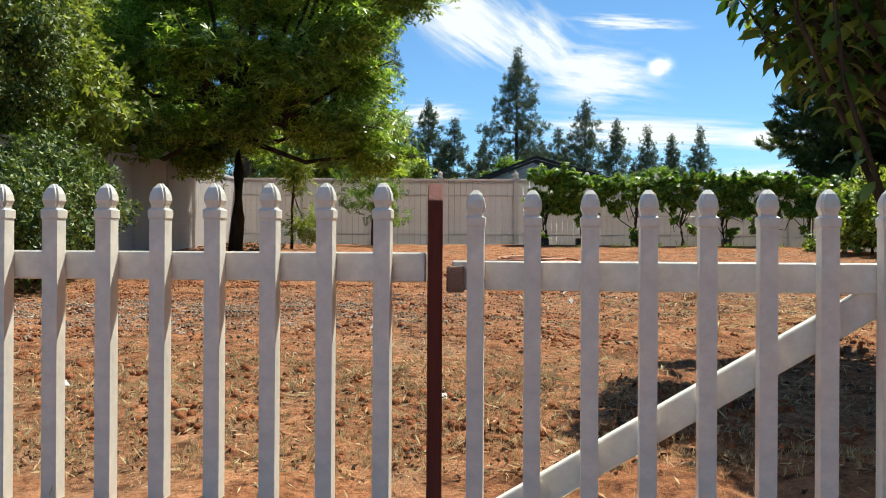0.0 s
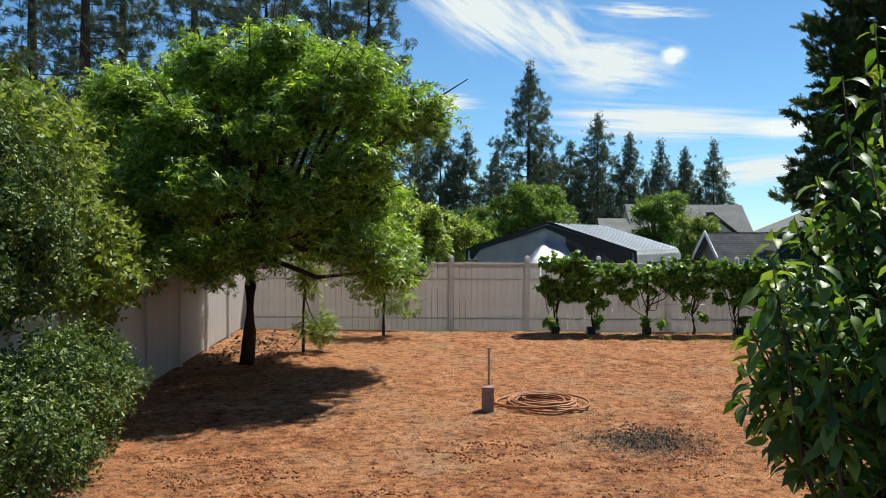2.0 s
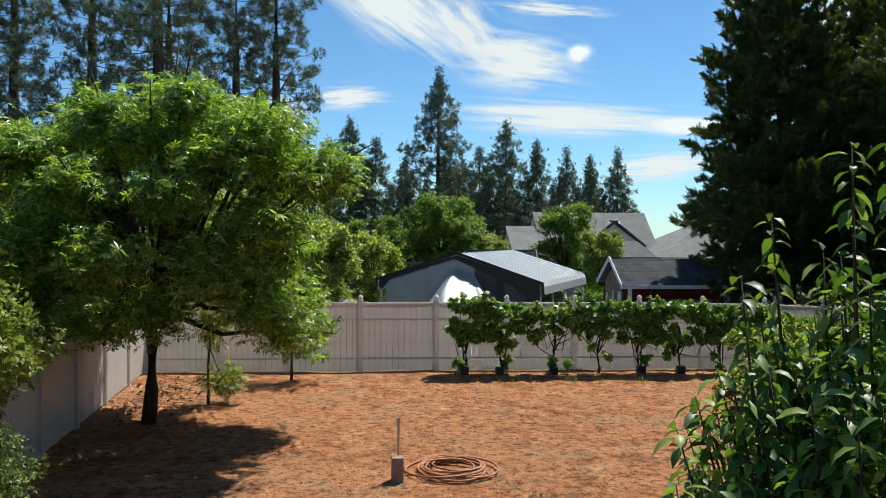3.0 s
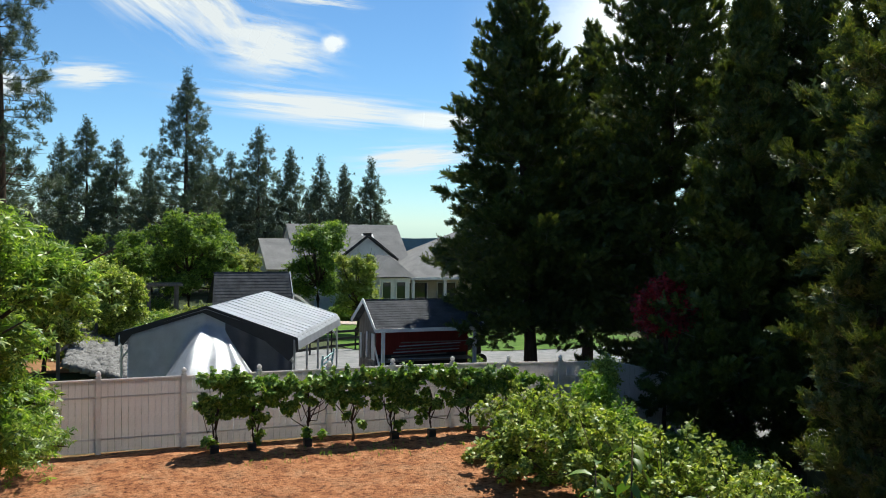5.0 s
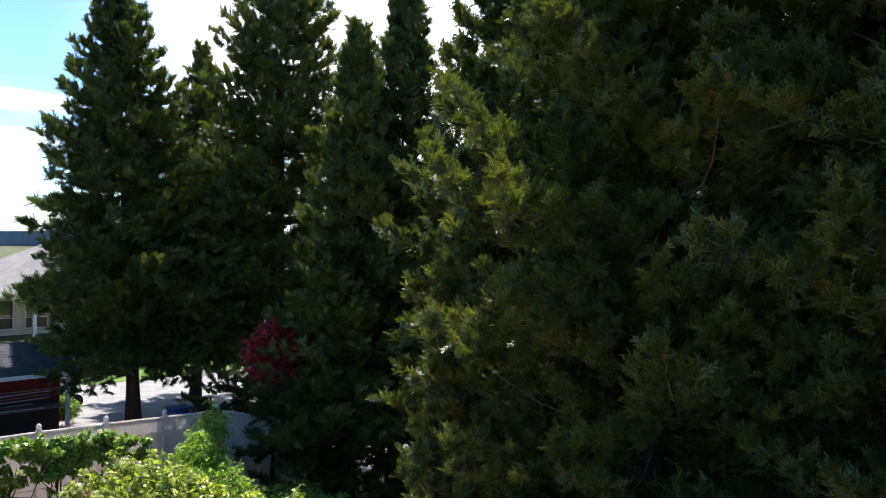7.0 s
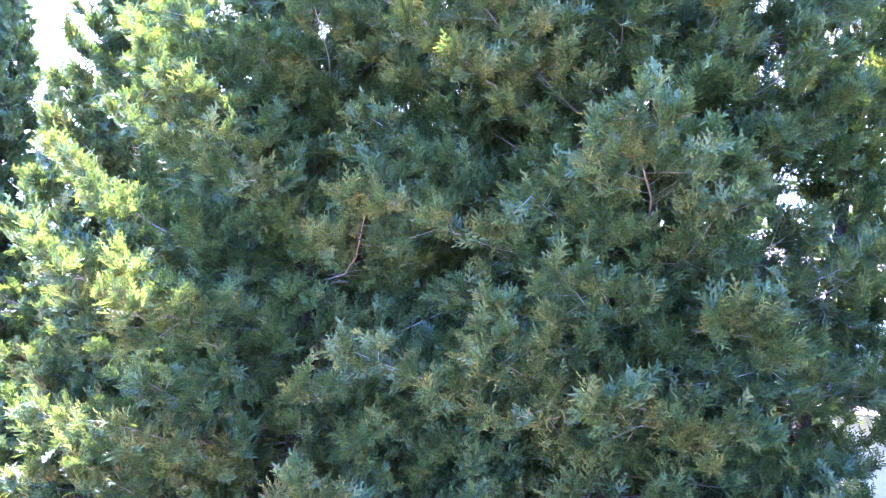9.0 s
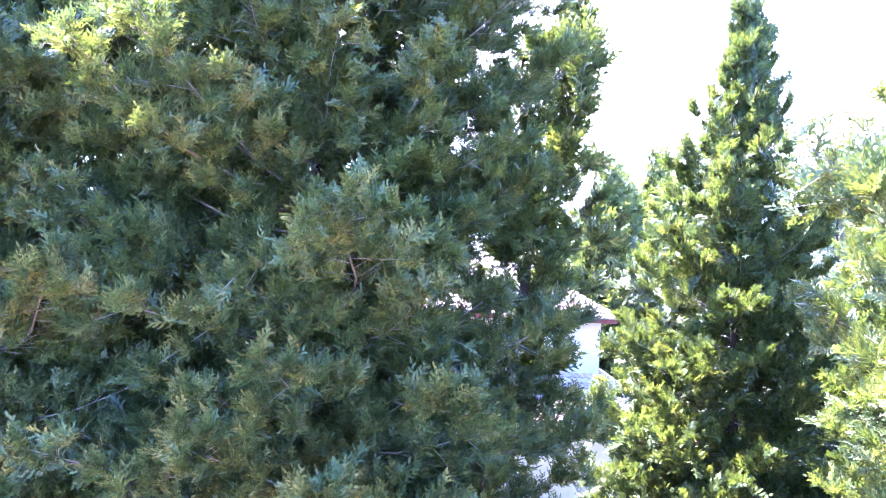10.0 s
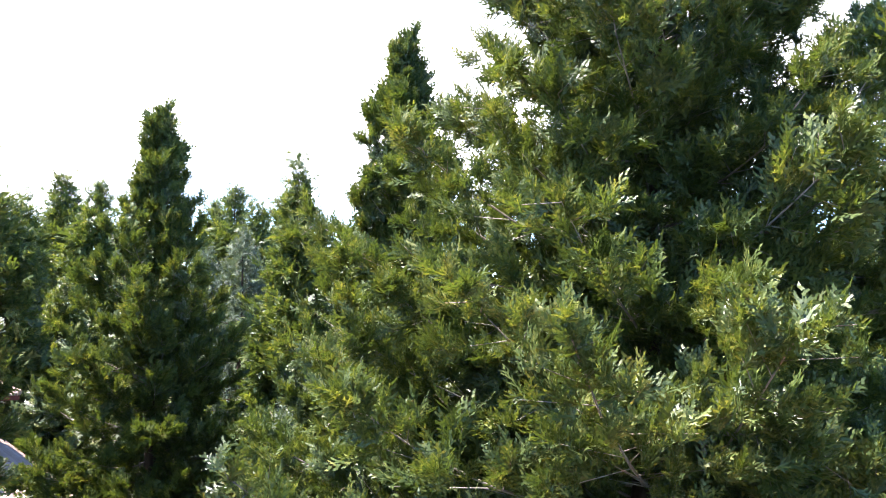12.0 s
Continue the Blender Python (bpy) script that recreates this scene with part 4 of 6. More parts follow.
def drifts(count, x0, x1, y0, y1, spread):
    """Small drifts and scuffs scattered over a stretch of ground, thicker towards its near edge."""
    def place(rng, n):
        c = np.stack([rng.uniform(x0, x1, count), y0 + (y1 - y0) * rng.random(count) ** 1.7], 1)
        return c[rng.integers(0, count, n)] + rng.normal(0, 1, (n, 2)) * (spread * 1.6, spread * 0.7)
    return place


def heap(cx, cy, sx, sy, turn=0.0):
    def place(rng, n):
        p = rng.normal(0, 1, (n, 2)) * (sx, sy)
        c, s = math.cos(turn), math.sin(turn)
        return np.stack([cx + p[:, 0] * c - p[:, 1] * s, cy + p[:, 0] * s + p[:, 1] * c], 1)
    return place


PEBBLE = pebble()
CRUMB = kites([[np.array(p) for p in ((0, 0, 0.0), (0.45, -0.2, 0.3), (1, 0.05, 0.06), (0.5, 0.22, 0.24))], [np.array(p) for p in ((0.2, -0.3, 0.0), (0.3, 0.0, 0.35), (0.35, 0.4, 0.0), (0.6, 0.0, 0.2))]])
GRASS = kites([[np.array(Euler((0, 0, a)).to_matrix() @ Vector(p)) for p in ((0, -0.03, 0), (0.1, -0.03, 0.5), (0.32, 0, 1.0), (0.1, 0.03, 0.5))] for a in (0, 1.3, 2.4, 3.9, 5.2)])
DEADLEAF = kites([[np.array(p) for p in ((0, 0, 0.0), (0.5, -0.28, 0.12), (1, 0, 0.03), (0.5, 0.28, 0.1))]])
strew("clods", "loose red clay clods strewn over the yard", "soil", PEBBLE, 11000, grow(1, 1), over(-6, 9, 3.0, 22, 2.0), 0.013, CLOD, 2.0)
strew("grit", "grey grit and mulch scattered on the clay", "gravel", PEBBLE, 10000, grow(1, 2), heap(-2.2, 7.4, 1.6, 0.75, 0.1), 0.014, GRIT)
strew("grit", "grey grit and mulch scattered on the clay", "gravel", PEBBLE, 4000, grow(1, 3), heap(2.9, 8.4, 1.1, 0.8), 0.0115, GRIT)
strew("ashes", "patch of charred wood and ash on the clay", "ash", CRUMB, 6000, grow(1, 4), heap(2.7, 12.2, 0.4, 0.33, 0.2), 0.03, CHAR, 2.0)
strew("ashes", "patch of charred wood and ash on the clay", "ash", CRUMB, 5000, grow(1, 5), heap(2.85, 11.95, 0.6, 0.5), 0.022, CHAR)
strew("dead_leaves", "dry brown leaves lying on the clay", "leaf litter", DEADLEAF, 10000, grow(1, 6), over(-6, 9, 2.8, 22, 2.0), 0.022, LITTER, 2.2, 0.004)
CHIP = kites([[np.array(p) for p in ((0, 0, 0.0), (0.5, -0.07, 0.05), (1, 0, 0.02), (0.5, 0.07, 0.04))]])
strew("straw", "bleached straw and stalks scattered on the clay", "straw", CHIP, 24000, grow(1, 11), over(-6, 8, 2.8, 18, 2.0), 0.04, STRAW, 2.0, 0.006)
strew("straw", "bleached straw and stalks scattered on the clay", "straw", CHIP, 9000, grow(1, 12), heap(-0.9, 4.3, 1.7, 0.8), 0.042, STRAW, 2.4, 0.006)
strew("straw", "bleached straw and stalks scattered on the clay", "straw", CHIP, 4000, grow(1, 13), heap(3.4, 7.2, 1.4, 0.9), 0.07, STRAW, 1.4, 0.006)
strew("dead_leaves", "dry leaves drifted along the shaded fence", "leaf litter", DEADLEAF, 900, grow(1, 7), heap(-4.4, 19.6, 0.5, 1.2), 0.08, LITTER, 1.4, 0.01)
strew("dry_grass", "tufts of dry bleached grass in the clay", "grass", GRASS, 9000, grow(1, 8), drifts(260, -5, 7, 2.9, 10.5, 0.3), 0.022, STRAW)
strew("dry_grass", "tufts of dry bleached grass in the clay", "grass", GRASS, 7000, grow(1, 9), drifts(60, -2.6, 1.2, 3.0, 5.2, 0.22), 0.026, STRAW)
strew("clods", "heavy dark clay clods turned up in the yard", "soil", PEBBLE, 6000, grow(1, 14), drifts(150, -4, 6, 3.2, 12, 0.14), 0.026, CLOD, 2.5)
strew("mulch", "dark rotted mulch and bark crumbs on the clay", "mulch", CRUMB, 16000, grow(1, 15), drifts(300, -5, 6, 2.9, 14, 0.2), 0.022, MULCH, 2.5)
strew("paper_scrap", "white paper and shell scraps littering the clay", "litter", DEADLEAF, 60, grow(1, 16), over(-3, 4, 4.0, 9, 1.3), 0.075, SCRAP, 2.0, 0.015)
strew("weeds", "low green weeds at the foot of the vines", "weed", GRASS, 130, grow(1, 10), heap(5.6, 20.9, 1.8, 0.3), 0.1, GRAPE)


# ---- trees and bushes of the yard ----
yx, yy = -4.17, 17.4
yz = gz(yx, yy)
tr = grow(2, 1)
lobes = []
for k in range(46):
    a, h = k * 2.39996, (k + 0.5) / 46
    wide = math.sqrt(max(0.05, 1 - (1.85 * h ** 0.85 - 0.9) ** 2 / 1.4)) * tr.uniform(0.5, 1.05)
    lobes.append((0.45 + 3.3 * wide * math.cos(a), -0.5 + 2.9 * wide * math.sin(a), 2.0 + 4.2 * h + tr.normal(0, 0.15), tr.uniform(0.6, 1.1), tr.uniform(0.6, 1.1), tr.uniform(0.26, 0.5)))
lobes += [(-2.9, -1.2, 1.6, 0.7, 0.8, 0.3), (-1.8, -2.2, 1.9, 0.8, 0.7, 0.35), (0.5, -0.2, 6.4, 0.5, 0.5, 0.3)]
leafy(tr, "shade_tree", (yx, yy, yz), "broad young shade tree with whorls of narrow green leaves", "tree", lobes,
      PALMATE, 0.155, 36000, ASHLEAF, [((0.0, 0, -0.2), (0.08, 0, 3.4), 0.13)], BARK, droop=0.0, clump=3, shell=0.9, tilt=0.32)
leafy(grow(2, 2), "evergreen_bush", (-4.95, 9.9, gz(-4.95, 9.9)), "low dark glossy evergreen bush by the fence", "bush",
      [(0.3, -0.9, 0.65, 0.95, 0.9, 0.65), (0.15, 0.5, 0.95, 0.85, 1.1, 0.8), (-0.1, 1.8, 1.0, 0.7, 0.8, 0.75), (-0.6, -0.6, 1.1, 0.7, 0.9, 0.8)],
      ROSETTE, 0.085, 9000, LAUREL, [((0, 0, -0.1), (0, 0.3, 0.9), 0.05), ((-0.3, -0.5, -0.1), (-0.3, -0.6, 0.8), 0.04)], BARK, clump=3, shell=0.6)
leafy(grow(2, 12), "evergreen_tree", (-5.9, 10.8, gz(-5.9, 10.8)), "glossy evergreen tree leaning over the side fence", "tree",
      [(0.25, 0.1, 2.5, 0.95, 1.0, 0.65), (0.1, 0.2, 3.5, 0.95, 1.0, 0.7), (0.6, -0.3, 3.0, 0.75, 0.8, 0.6), (-0.5, 0, 4.0, 0.8, 0.8, 0.5), (-0.8, -0.8, 2.9, 0.8, 0.8, 0.8), (0.5, -0.9, 2.3, 0.5, 0.5, 0.4)],
      ROSETTE, 0.09, 9000, LAUREL, [((0, 0, -0.1), (0, 0.1, 2.8), 0.08)], BARK, clump=3, shell=0.6)
leafy(grow(2, 3), "evergreen_tree", (-6.6, 12.6, gz(-6, 12)), "tall yellow-green leafy tree by the side fence", "tree",
      [(0.2, 0, 3.0, 1.6, 1.6, 1.2), (0.0, 0.3, 4.2, 1.3, 1.4, 0.9), (1.1, 0.2, 2.3, 1.0, 1.0, 0.8), (-0.8, 0, 3.8, 1.3, 1.3, 1.0)],
      ROSETTE, 0.16, 5000, OLIVELEAF, [((0, 0, -0.2), (0, 0, 3.2), 0.1)], BARK, clump=3, shell=0.5)
leafy(grow(2, 4), "sapling", (-3.35, 19.1, gz(-3.35, 19.1)), "thin sapling with a tuft of pale green leaves", "tree",
      [(0.35, 0, 0.55, 0.5, 0.45, 0.35), (0.1, 0, 1.7, 0.4, 0.4, 0.5)], PINNATE, 0.2, 420, OLIVELEAF, [((0, 0, -0.1), (0.05, 0, 1.8), 0.03)], BARK, shell=0.8)
leafy(grow(2, 5), "sapling", (-1.75, 21.3, gz(-1.75, 21.3)), "small green sapling before the back fence", "tree",
      [(0.1, 0, 1.45, 0.95, 0.7, 0.22), (0.35, -0.1, 0.8, 0.85, 0.6, 0.2), (-0.45, 0, 1.8, 0.6, 0.5, 0.25), (-0.3, -0.1, 1.1, 0.7, 0.5, 0.16)], PINNATE, 0.2, 430, BROADLEAF, [((0, 0, -0.1), (0.05, 0, 1.5), 0.035)], BARK, shell=0.8)


def cherry_tree():
    """A young cherry: shoots that rise from low forks, each with long drooping leaves set along it."""
    rng = grow(3, 1)
    x, y = 3.2, 4.9
    t = thing("cherry_tree", (x, y, gz(x, y)), "young cherry tree with long drooping green leaves", "tree")
    shoots = []
    for k in range(230):
        a = rng.uniform(0, 6.283)
        reach = 1.6 * math.sqrt(rng.random())
        h = rng.uniform(2.0, 3.0) + (1.6 - reach) * 1.05
        foot = Vector((0.35 * math.cos(a) * reach, 0.35 * math.sin(a) * reach, max(1.35, h - 1.8)))
        shoots.append((foot, Vector((reach * math.cos(a), reach * math.sin(a), h))))
    for dx, dy, h in ((-0.95, 0.15, 4.1), (-0.3, 0.4, 4.25), (-1.5, -0.3, 3.0), (-1.35, -0.6, 2.6), (0.4, -0.2, 4.3), (-0.3, 0.1, 4.9), (0.1, 0.3, 5.0), (0.4, -0.1, 4.7), (-0.6, 0.5, 4.5), (-0.1, -0.5, 4.6)):
        shoots.append((Vector((dx * 0.5, dy * 0.5, h - 2.2)), Vector((dx, dy, h))))
    bm, spots, ahead = bmesh.new(), [], []
    tube(bm, [(0, 0, -0.2), (0.05, 0, 0.6), (0, 0.05, 1.3)], [0.075, 0.06, 0.05], 9)
    part("trunk", bm, BARK, t, smooth=True)
    bm = bmesh.new()
    for foot, head in shoots:
        mid = foot.lerp(head, 0.5) + Vector((head.x, head.y, 0)) * 0.12
        tube(bm, [Vector((0, 0.04, 1.2)).lerp(foot, 0.1), foot, mid, head], [0.03, 0.022, 0.014, 0.004], 5)
        for k in range(46):
            s = 0.12 + 0.88 * (k / 45) ** 0.7
            p = foot.lerp(mid, min(1, s * 2)) if s < 0.5 else mid.lerp(head, s * 2 - 1)
            a = k * 2.4 + rng.normal(0, 0.3)
            spots.append(p)
            ahead.append((math.cos(a), math.sin(a), rng.normal(-0.55, 0.35) + 0.9 * max(0, s - 0.85)))
    part("branchwork", bm, BARK, t, smooth=True)["kind"] = "stuff"
    spots, ahead = np.array(spots), unit(np.array(ahead))
    spots = spots + ahead * 0.02
    up = np.array([0, 0, 1.0]) + rng.normal(0, 0.3, spots.shape)
    mesh = scatter("crown", LONGLEAF, spots, ahead, up, rng.uniform(0.1, 0.18, len(spots)))
    mesh.shade_smooth()
    put("crown", mesh, CHERRY, t)


cherry_tree()


def grapevine(rng, x, y, wide, tall, label, shift=0.0, leaves=2100):
    """A vine on wires: a twisted stem, trailing canes and a leafy head."""
    t = thing("grapevine", (x, y, gz(x, y)), label, "vine", "grapevines on the trellis")
    bm = bmesh.new()
    tube(bm, [(0.03 * math.sin(k * 1.7), 0.03 * math.cos(k * 2.1), -0.1 + k * 0.22) for k in range(7)], [0.045, 0.04, 0.035, 0.035, 0.03, 0.03, 0.022], 7)
    part("trunk", bm, BARK, t, smooth=True)
    bm = bmesh.new()
    for k in range(7):
        sx = rng.uniform(-wide, wide)
        tube(bm, [(0, 0, rng.uniform(0.25, 1.0)), (sx * 0.5, rng.uniform(-0.12, 0.12), rng.uniform(0.35, 1.2)), (sx, 0, tall * rng.uniform(0.6, 0.95))], [0.016, 0.012, 0.006], 5)
    part("branchwork", bm, BARK, t, smooth=True)["kind"] = "stuff"
    lobes = [(shift + rng.uniform(-wide, wide) * 1.35, rng.normal(0, 0.08), tall * (1 - 0.55 * rng.random() ** 1.5), rng.uniform(0.1, 0.27), rng.uniform(0.1, 0.22), rng.uniform(0.07, 0.18)) for _ in range(34)]
    lobes += [(rng.normal(0, 0.3) * wide, rng.normal(0, 0.06), tall * rng.uniform(0.1, 0.45), rng.uniform(0.08, 0.16), 0.12, rng.uniform(0.08, 0.15)) for _ in range(3)]
    lobes += [(rng.uniform(-wide, wide), rng.normal(0, 0.06), tall * rng.uniform(0.98, 1.1), 0.06, 0.06, rng.uniform(0.1, 0.2)) for _ in range(6)]
    spots, out = lobes_points(rng, lobes, leaves, 0.85)
    ahead = unit(out * 0.5 + rng.normal(0, 0.6, spots.shape) + np.array([0, 0, -0.35]))
    up = out * 0.7 + np.array([0, -0.1, 0.8]) + rng.normal(0, 0.4, spots.shape)
    put("foliage", scatter("foliage", LOBED, spots, ahead, up, 0.1 * rng.uniform(0.6, 1.3, len(spots))), GRAPE, t)
    return t


VINE_Y = 21.95
for k, (x, wide, tall) in enumerate(((2.62, 0.55, 1.82), (3.5, 0.7, 1.6), (4.9, 0.9, 1.66), (6.05, 0.9, 1.74), (7.1, 0.9, 1.72), (8.2, 0.9, 1.72), (9.3, 0.9, 1.65), (10.4, 0.9, 1.55))):
    grapevine(grow(4, k), x, VINE_Y, wide, tall, "grapevine trained along wires, in full green leaf", 0.35 if k == 0 else 0.1)
for x in (4.9, 7.2, 9.4):
    p = thing("trellis_post", (x, VINE_Y + 0.06, gz(x, VINE_Y)), "thin dark steel trellis post among the vines", "post", "trellis posts")
    part("post", tube(bmesh.new(), [(0, 0, -0.2), (0, 0, 1.5)], [0.018, 0.018], 8), BLACKIRON, p)
wires = thing("trellis_wire", (0, 0, 0), "taut wires carrying the grapevines", "wire")
for z in (0.75, 1.3):
    bm = tube(bmesh.new(), [(2.5 + k * 0.83, VINE_Y, gz(2.5 + k * 0.83, VINE_Y) + z) for k in range(10)], [0.004] * 10, 4)
    part("wire", bm, STEEL, wires)
for x in (2.55, 3.45, 4.85, 7.15, 8.2):
    b = thing("planter_box", (x, VINE_Y - 0.12, gz(x, VINE_Y)), "small dark box at the foot of a vine", "box", "boxes at the vines")
    bm = boxed((0.2, 0.2, 0.2), Matrix.Translation((0, 0, 0.08)), 0.01)
    part("body", bm, BLACKPLASTIC, b)

def rambler(seed, x, y, n, rx, ry):
    """Many small leafy tufts on arching stems, with an uneven outline."""
    g = grow(5, seed)
    lobes = [(g.normal(0, rx), g.normal(0, ry), g.uniform(0.2, 1.35), g.uniform(0.1, 0.24), g.uniform(0.1, 0.24), g.uniform(0.12, 0.36)) for _ in range(46)]
    lobes += [(g.normal(0, rx), g.normal(0, ry), g.uniform(1.3, 1.9), 0.09, 0.09, g.uniform(0.2, 0.35)) for _ in range(9)]
    leafy(g, "rambling_bush", (x, y, gz(x, y)), "rambling yellow-green bush growing over a picket fence", "bush", lobes, LOBED, 0.105, n, LIME, [((0, 0, -0.1), (0.1, 0, 0.7), 0.03)], BARK, clump=2, shell=0.9, group="bushes along the yard")


rambler(1, 9.0, 18.2, 3600, 0.5, 0.75)
rambler(2, 10.6, 15.0, 3600, 0.5, 0.7)
rambler(3, 10.6, 19.2, 2600, 0.4, 0.55)
rambler(4, 10.2, 16.6, 3400, 0.5, 0.6)
rambler(5, 11.4, 13.4, 2400, 0.4, 0.6)
for k, (x, y, lobes, n, mat) in enumerate((
        (11.9, 19.2, [(0, 0, 1.0, 0.8, 0.9, 0.6), (0.2, 0.9, 1.5, 0.6, 0.6, 0.6), (0, -0.8, 0.8, 0.7, 0.6, 0.5)], 1700, GRAPE),
        (13.0, 21.3, [(0, 0, 1.2, 0.5, 0.5, 0.9), (0.3, 0.2, 1.9, 0.35, 0.35, 0.6)], 800, LIME),
        (13.2, 16.4, [(0, 0, 0.7, 1.0, 1.0, 0.5), (0.8, 0.4, 0.6, 0.8, 0.8, 0.5)], 1100, BROADLEAF),
        (13.9, 18.6, [(0, 0, 0.5, 1.0, 0.9, 0.45), (0.7, 0.8, 0.5, 0.7, 0.7, 0.4)], 900, BROADLEAF),
        (12.2, 13.2, [(0, 0, 0.8, 0.8, 0.8, 0.7)], 900, LIME))):
    leafy(grow(6, k), "garden_bush", (x, y, gz(x, y)), "loose green garden bush behind the yard fence", "bush", lobes, ROSETTE, 0.13, n * 2, mat, [((0, 0, -0.1), (0.1, 0, 0.9), 0.03)], BARK, clump=2, shell=0.6, group="garden bushes")

yard_fence = thing("picket_fence", (0, 0, 0), "white picket fence overgrown by bushes", "fence")
picket_run(yard_fence, (11.3, 12.4, 0), (11.25, 13.5, 0), 0, 48, 0.1, [(0.62, 0.7)], picket_mesh(0.075, 1.15), 0.057)


# ---- the cedars ----
def cedar(seed, x, y, h, r, clear=0.08, size=0.62, per_m=14, sprays=4, top=0.7, step=0.6, fill=3000, fillsize=0.75, label="dense dark green incense cedar with upswept sprays"):
    """A cedar of the wood further off."""
    return conifer(grow(7, seed), h, r, clear, FARTUFT, size, per_m, CEDAR, sprays, top, 0.4, 0.0, None, "cedar_tree", label, (x, y, gz(x, y)), (0, 0), "cedars beside the yard", step, fill, fillsize)


def yard_cedar(seed, x, y, h, slope, cap, clear, boughs, number=280, lean=(0, 0), label="dense dark green incense cedar with upswept sprays"):
    return bough_cedar(grow(7, seed), "cedar_tree", label, (x, y, gz(x, y)), h, slope, cap, clear, boughs, number, "cedars beside the yard", lean)


yard_cedar(1, 15.8, 30.8, 17.2, 0.29, 3.9, 0.13, MID_BOUGHS, 298, lean=(-2.4, -2.3))
yard_cedar(2, 20.35, 28.5, 22.6, 0.23, 3.8, 0.06, MID_BOUGHS, 298)
yard_cedar(16, 21.2, 35.6, 15.6, 0.3, 3.4, 0.1, MID_BOUGHS, 240)
yard_cedar(3, 17.7, 20.9, 14.3, 0.2, 3.4, 0.04, MID_BOUGHS, 285)
yard_cedar(4, 19.9, 21.1, 16.7, 0.26, 3.3, 0.12, MID_BOUGHS, 280)
yard_cedar(5, 14.7, 12.1, 17.0, 0.21, 2.4, 0.1, MID_BOUGHS, 280)
yard_cedar(6, 11.8, 7.1, 17.8, 0.28, 3.4, 0.06, NEAR_BOUGHS, 299)
yard_cedar(7, 11.7, 2.9, 17.8, 0.5, 3.15, 0.08, NEAR_BOUGHS, 299)
yard_cedar(8, 12.2, 1.7, 13.6, 0.5, 0.95, 0.62, MID_BOUGHS, 62, lean=(8.2, 6.2))
yard_cedar(9, 19.6, -4.9, 16.9, 0.27, 4.4, 0.05, MID_BOUGHS, 298)
yard_cedar(10, 14.4, -7.6, 17.1, 0.23, 3.4, 0.08, MID_BOUGHS, 290)
yard_cedar(11, 6.5, -4.8, 19.0, 0.3, 3.4, 0.1, NEAR_BOUGHS, 299)
yard_cedar(14, 10.5, -9.5, 17.0, 0.23, 3.2, 0.08, MID_BOUGHS, 220)
yard_cedar(17, 11.5, 10.6, 8.3, 0.4, 0.85, 0.12, NEAR_BOUGHS, 110, label="young incense cedar with sunlit yellow-green sprays")
yard_cedar(15, 17.6, 5.2, 17.0, 0.25, 2.8, 0.05, MID_BOUGHS, 240)
cedar(12, 52, -8.5, 17.6, 3.8, 0.08, 1.0, per_m=8, sprays=3, step=1.0, top=0.7, fill=700, fillsize=1.4)
cedar(13, 41, -19.8, 20.0, 3.4, 0.08, 1.0, per_m=9, sprays=3, step=1.0, top=0.8, fill=700, fillsize=1.4)

leafy(grow(8, 1), "red_maple", (15.95, 22.3, gz(15.95, 22.3)), "crimson-leaved ornamental maple among the cedars", "tree",
      [(0, 0, 4.5, 0.9, 0.9, 0.5), (-0.4, -0.3, 3.9, 0.8, 0.8, 0.35), (0.5, 0.2, 4.9, 0.6, 0.6, 0.35), (0.6, -0.3, 4.1, 0.6, 0.6, 0.3)], TUFTLEAF, 0.13, 1500, MAPLE, [((0, 0, -0.1), (0, 0, 3.6), 0.07)], BARK, clump=2, shell=0.7)


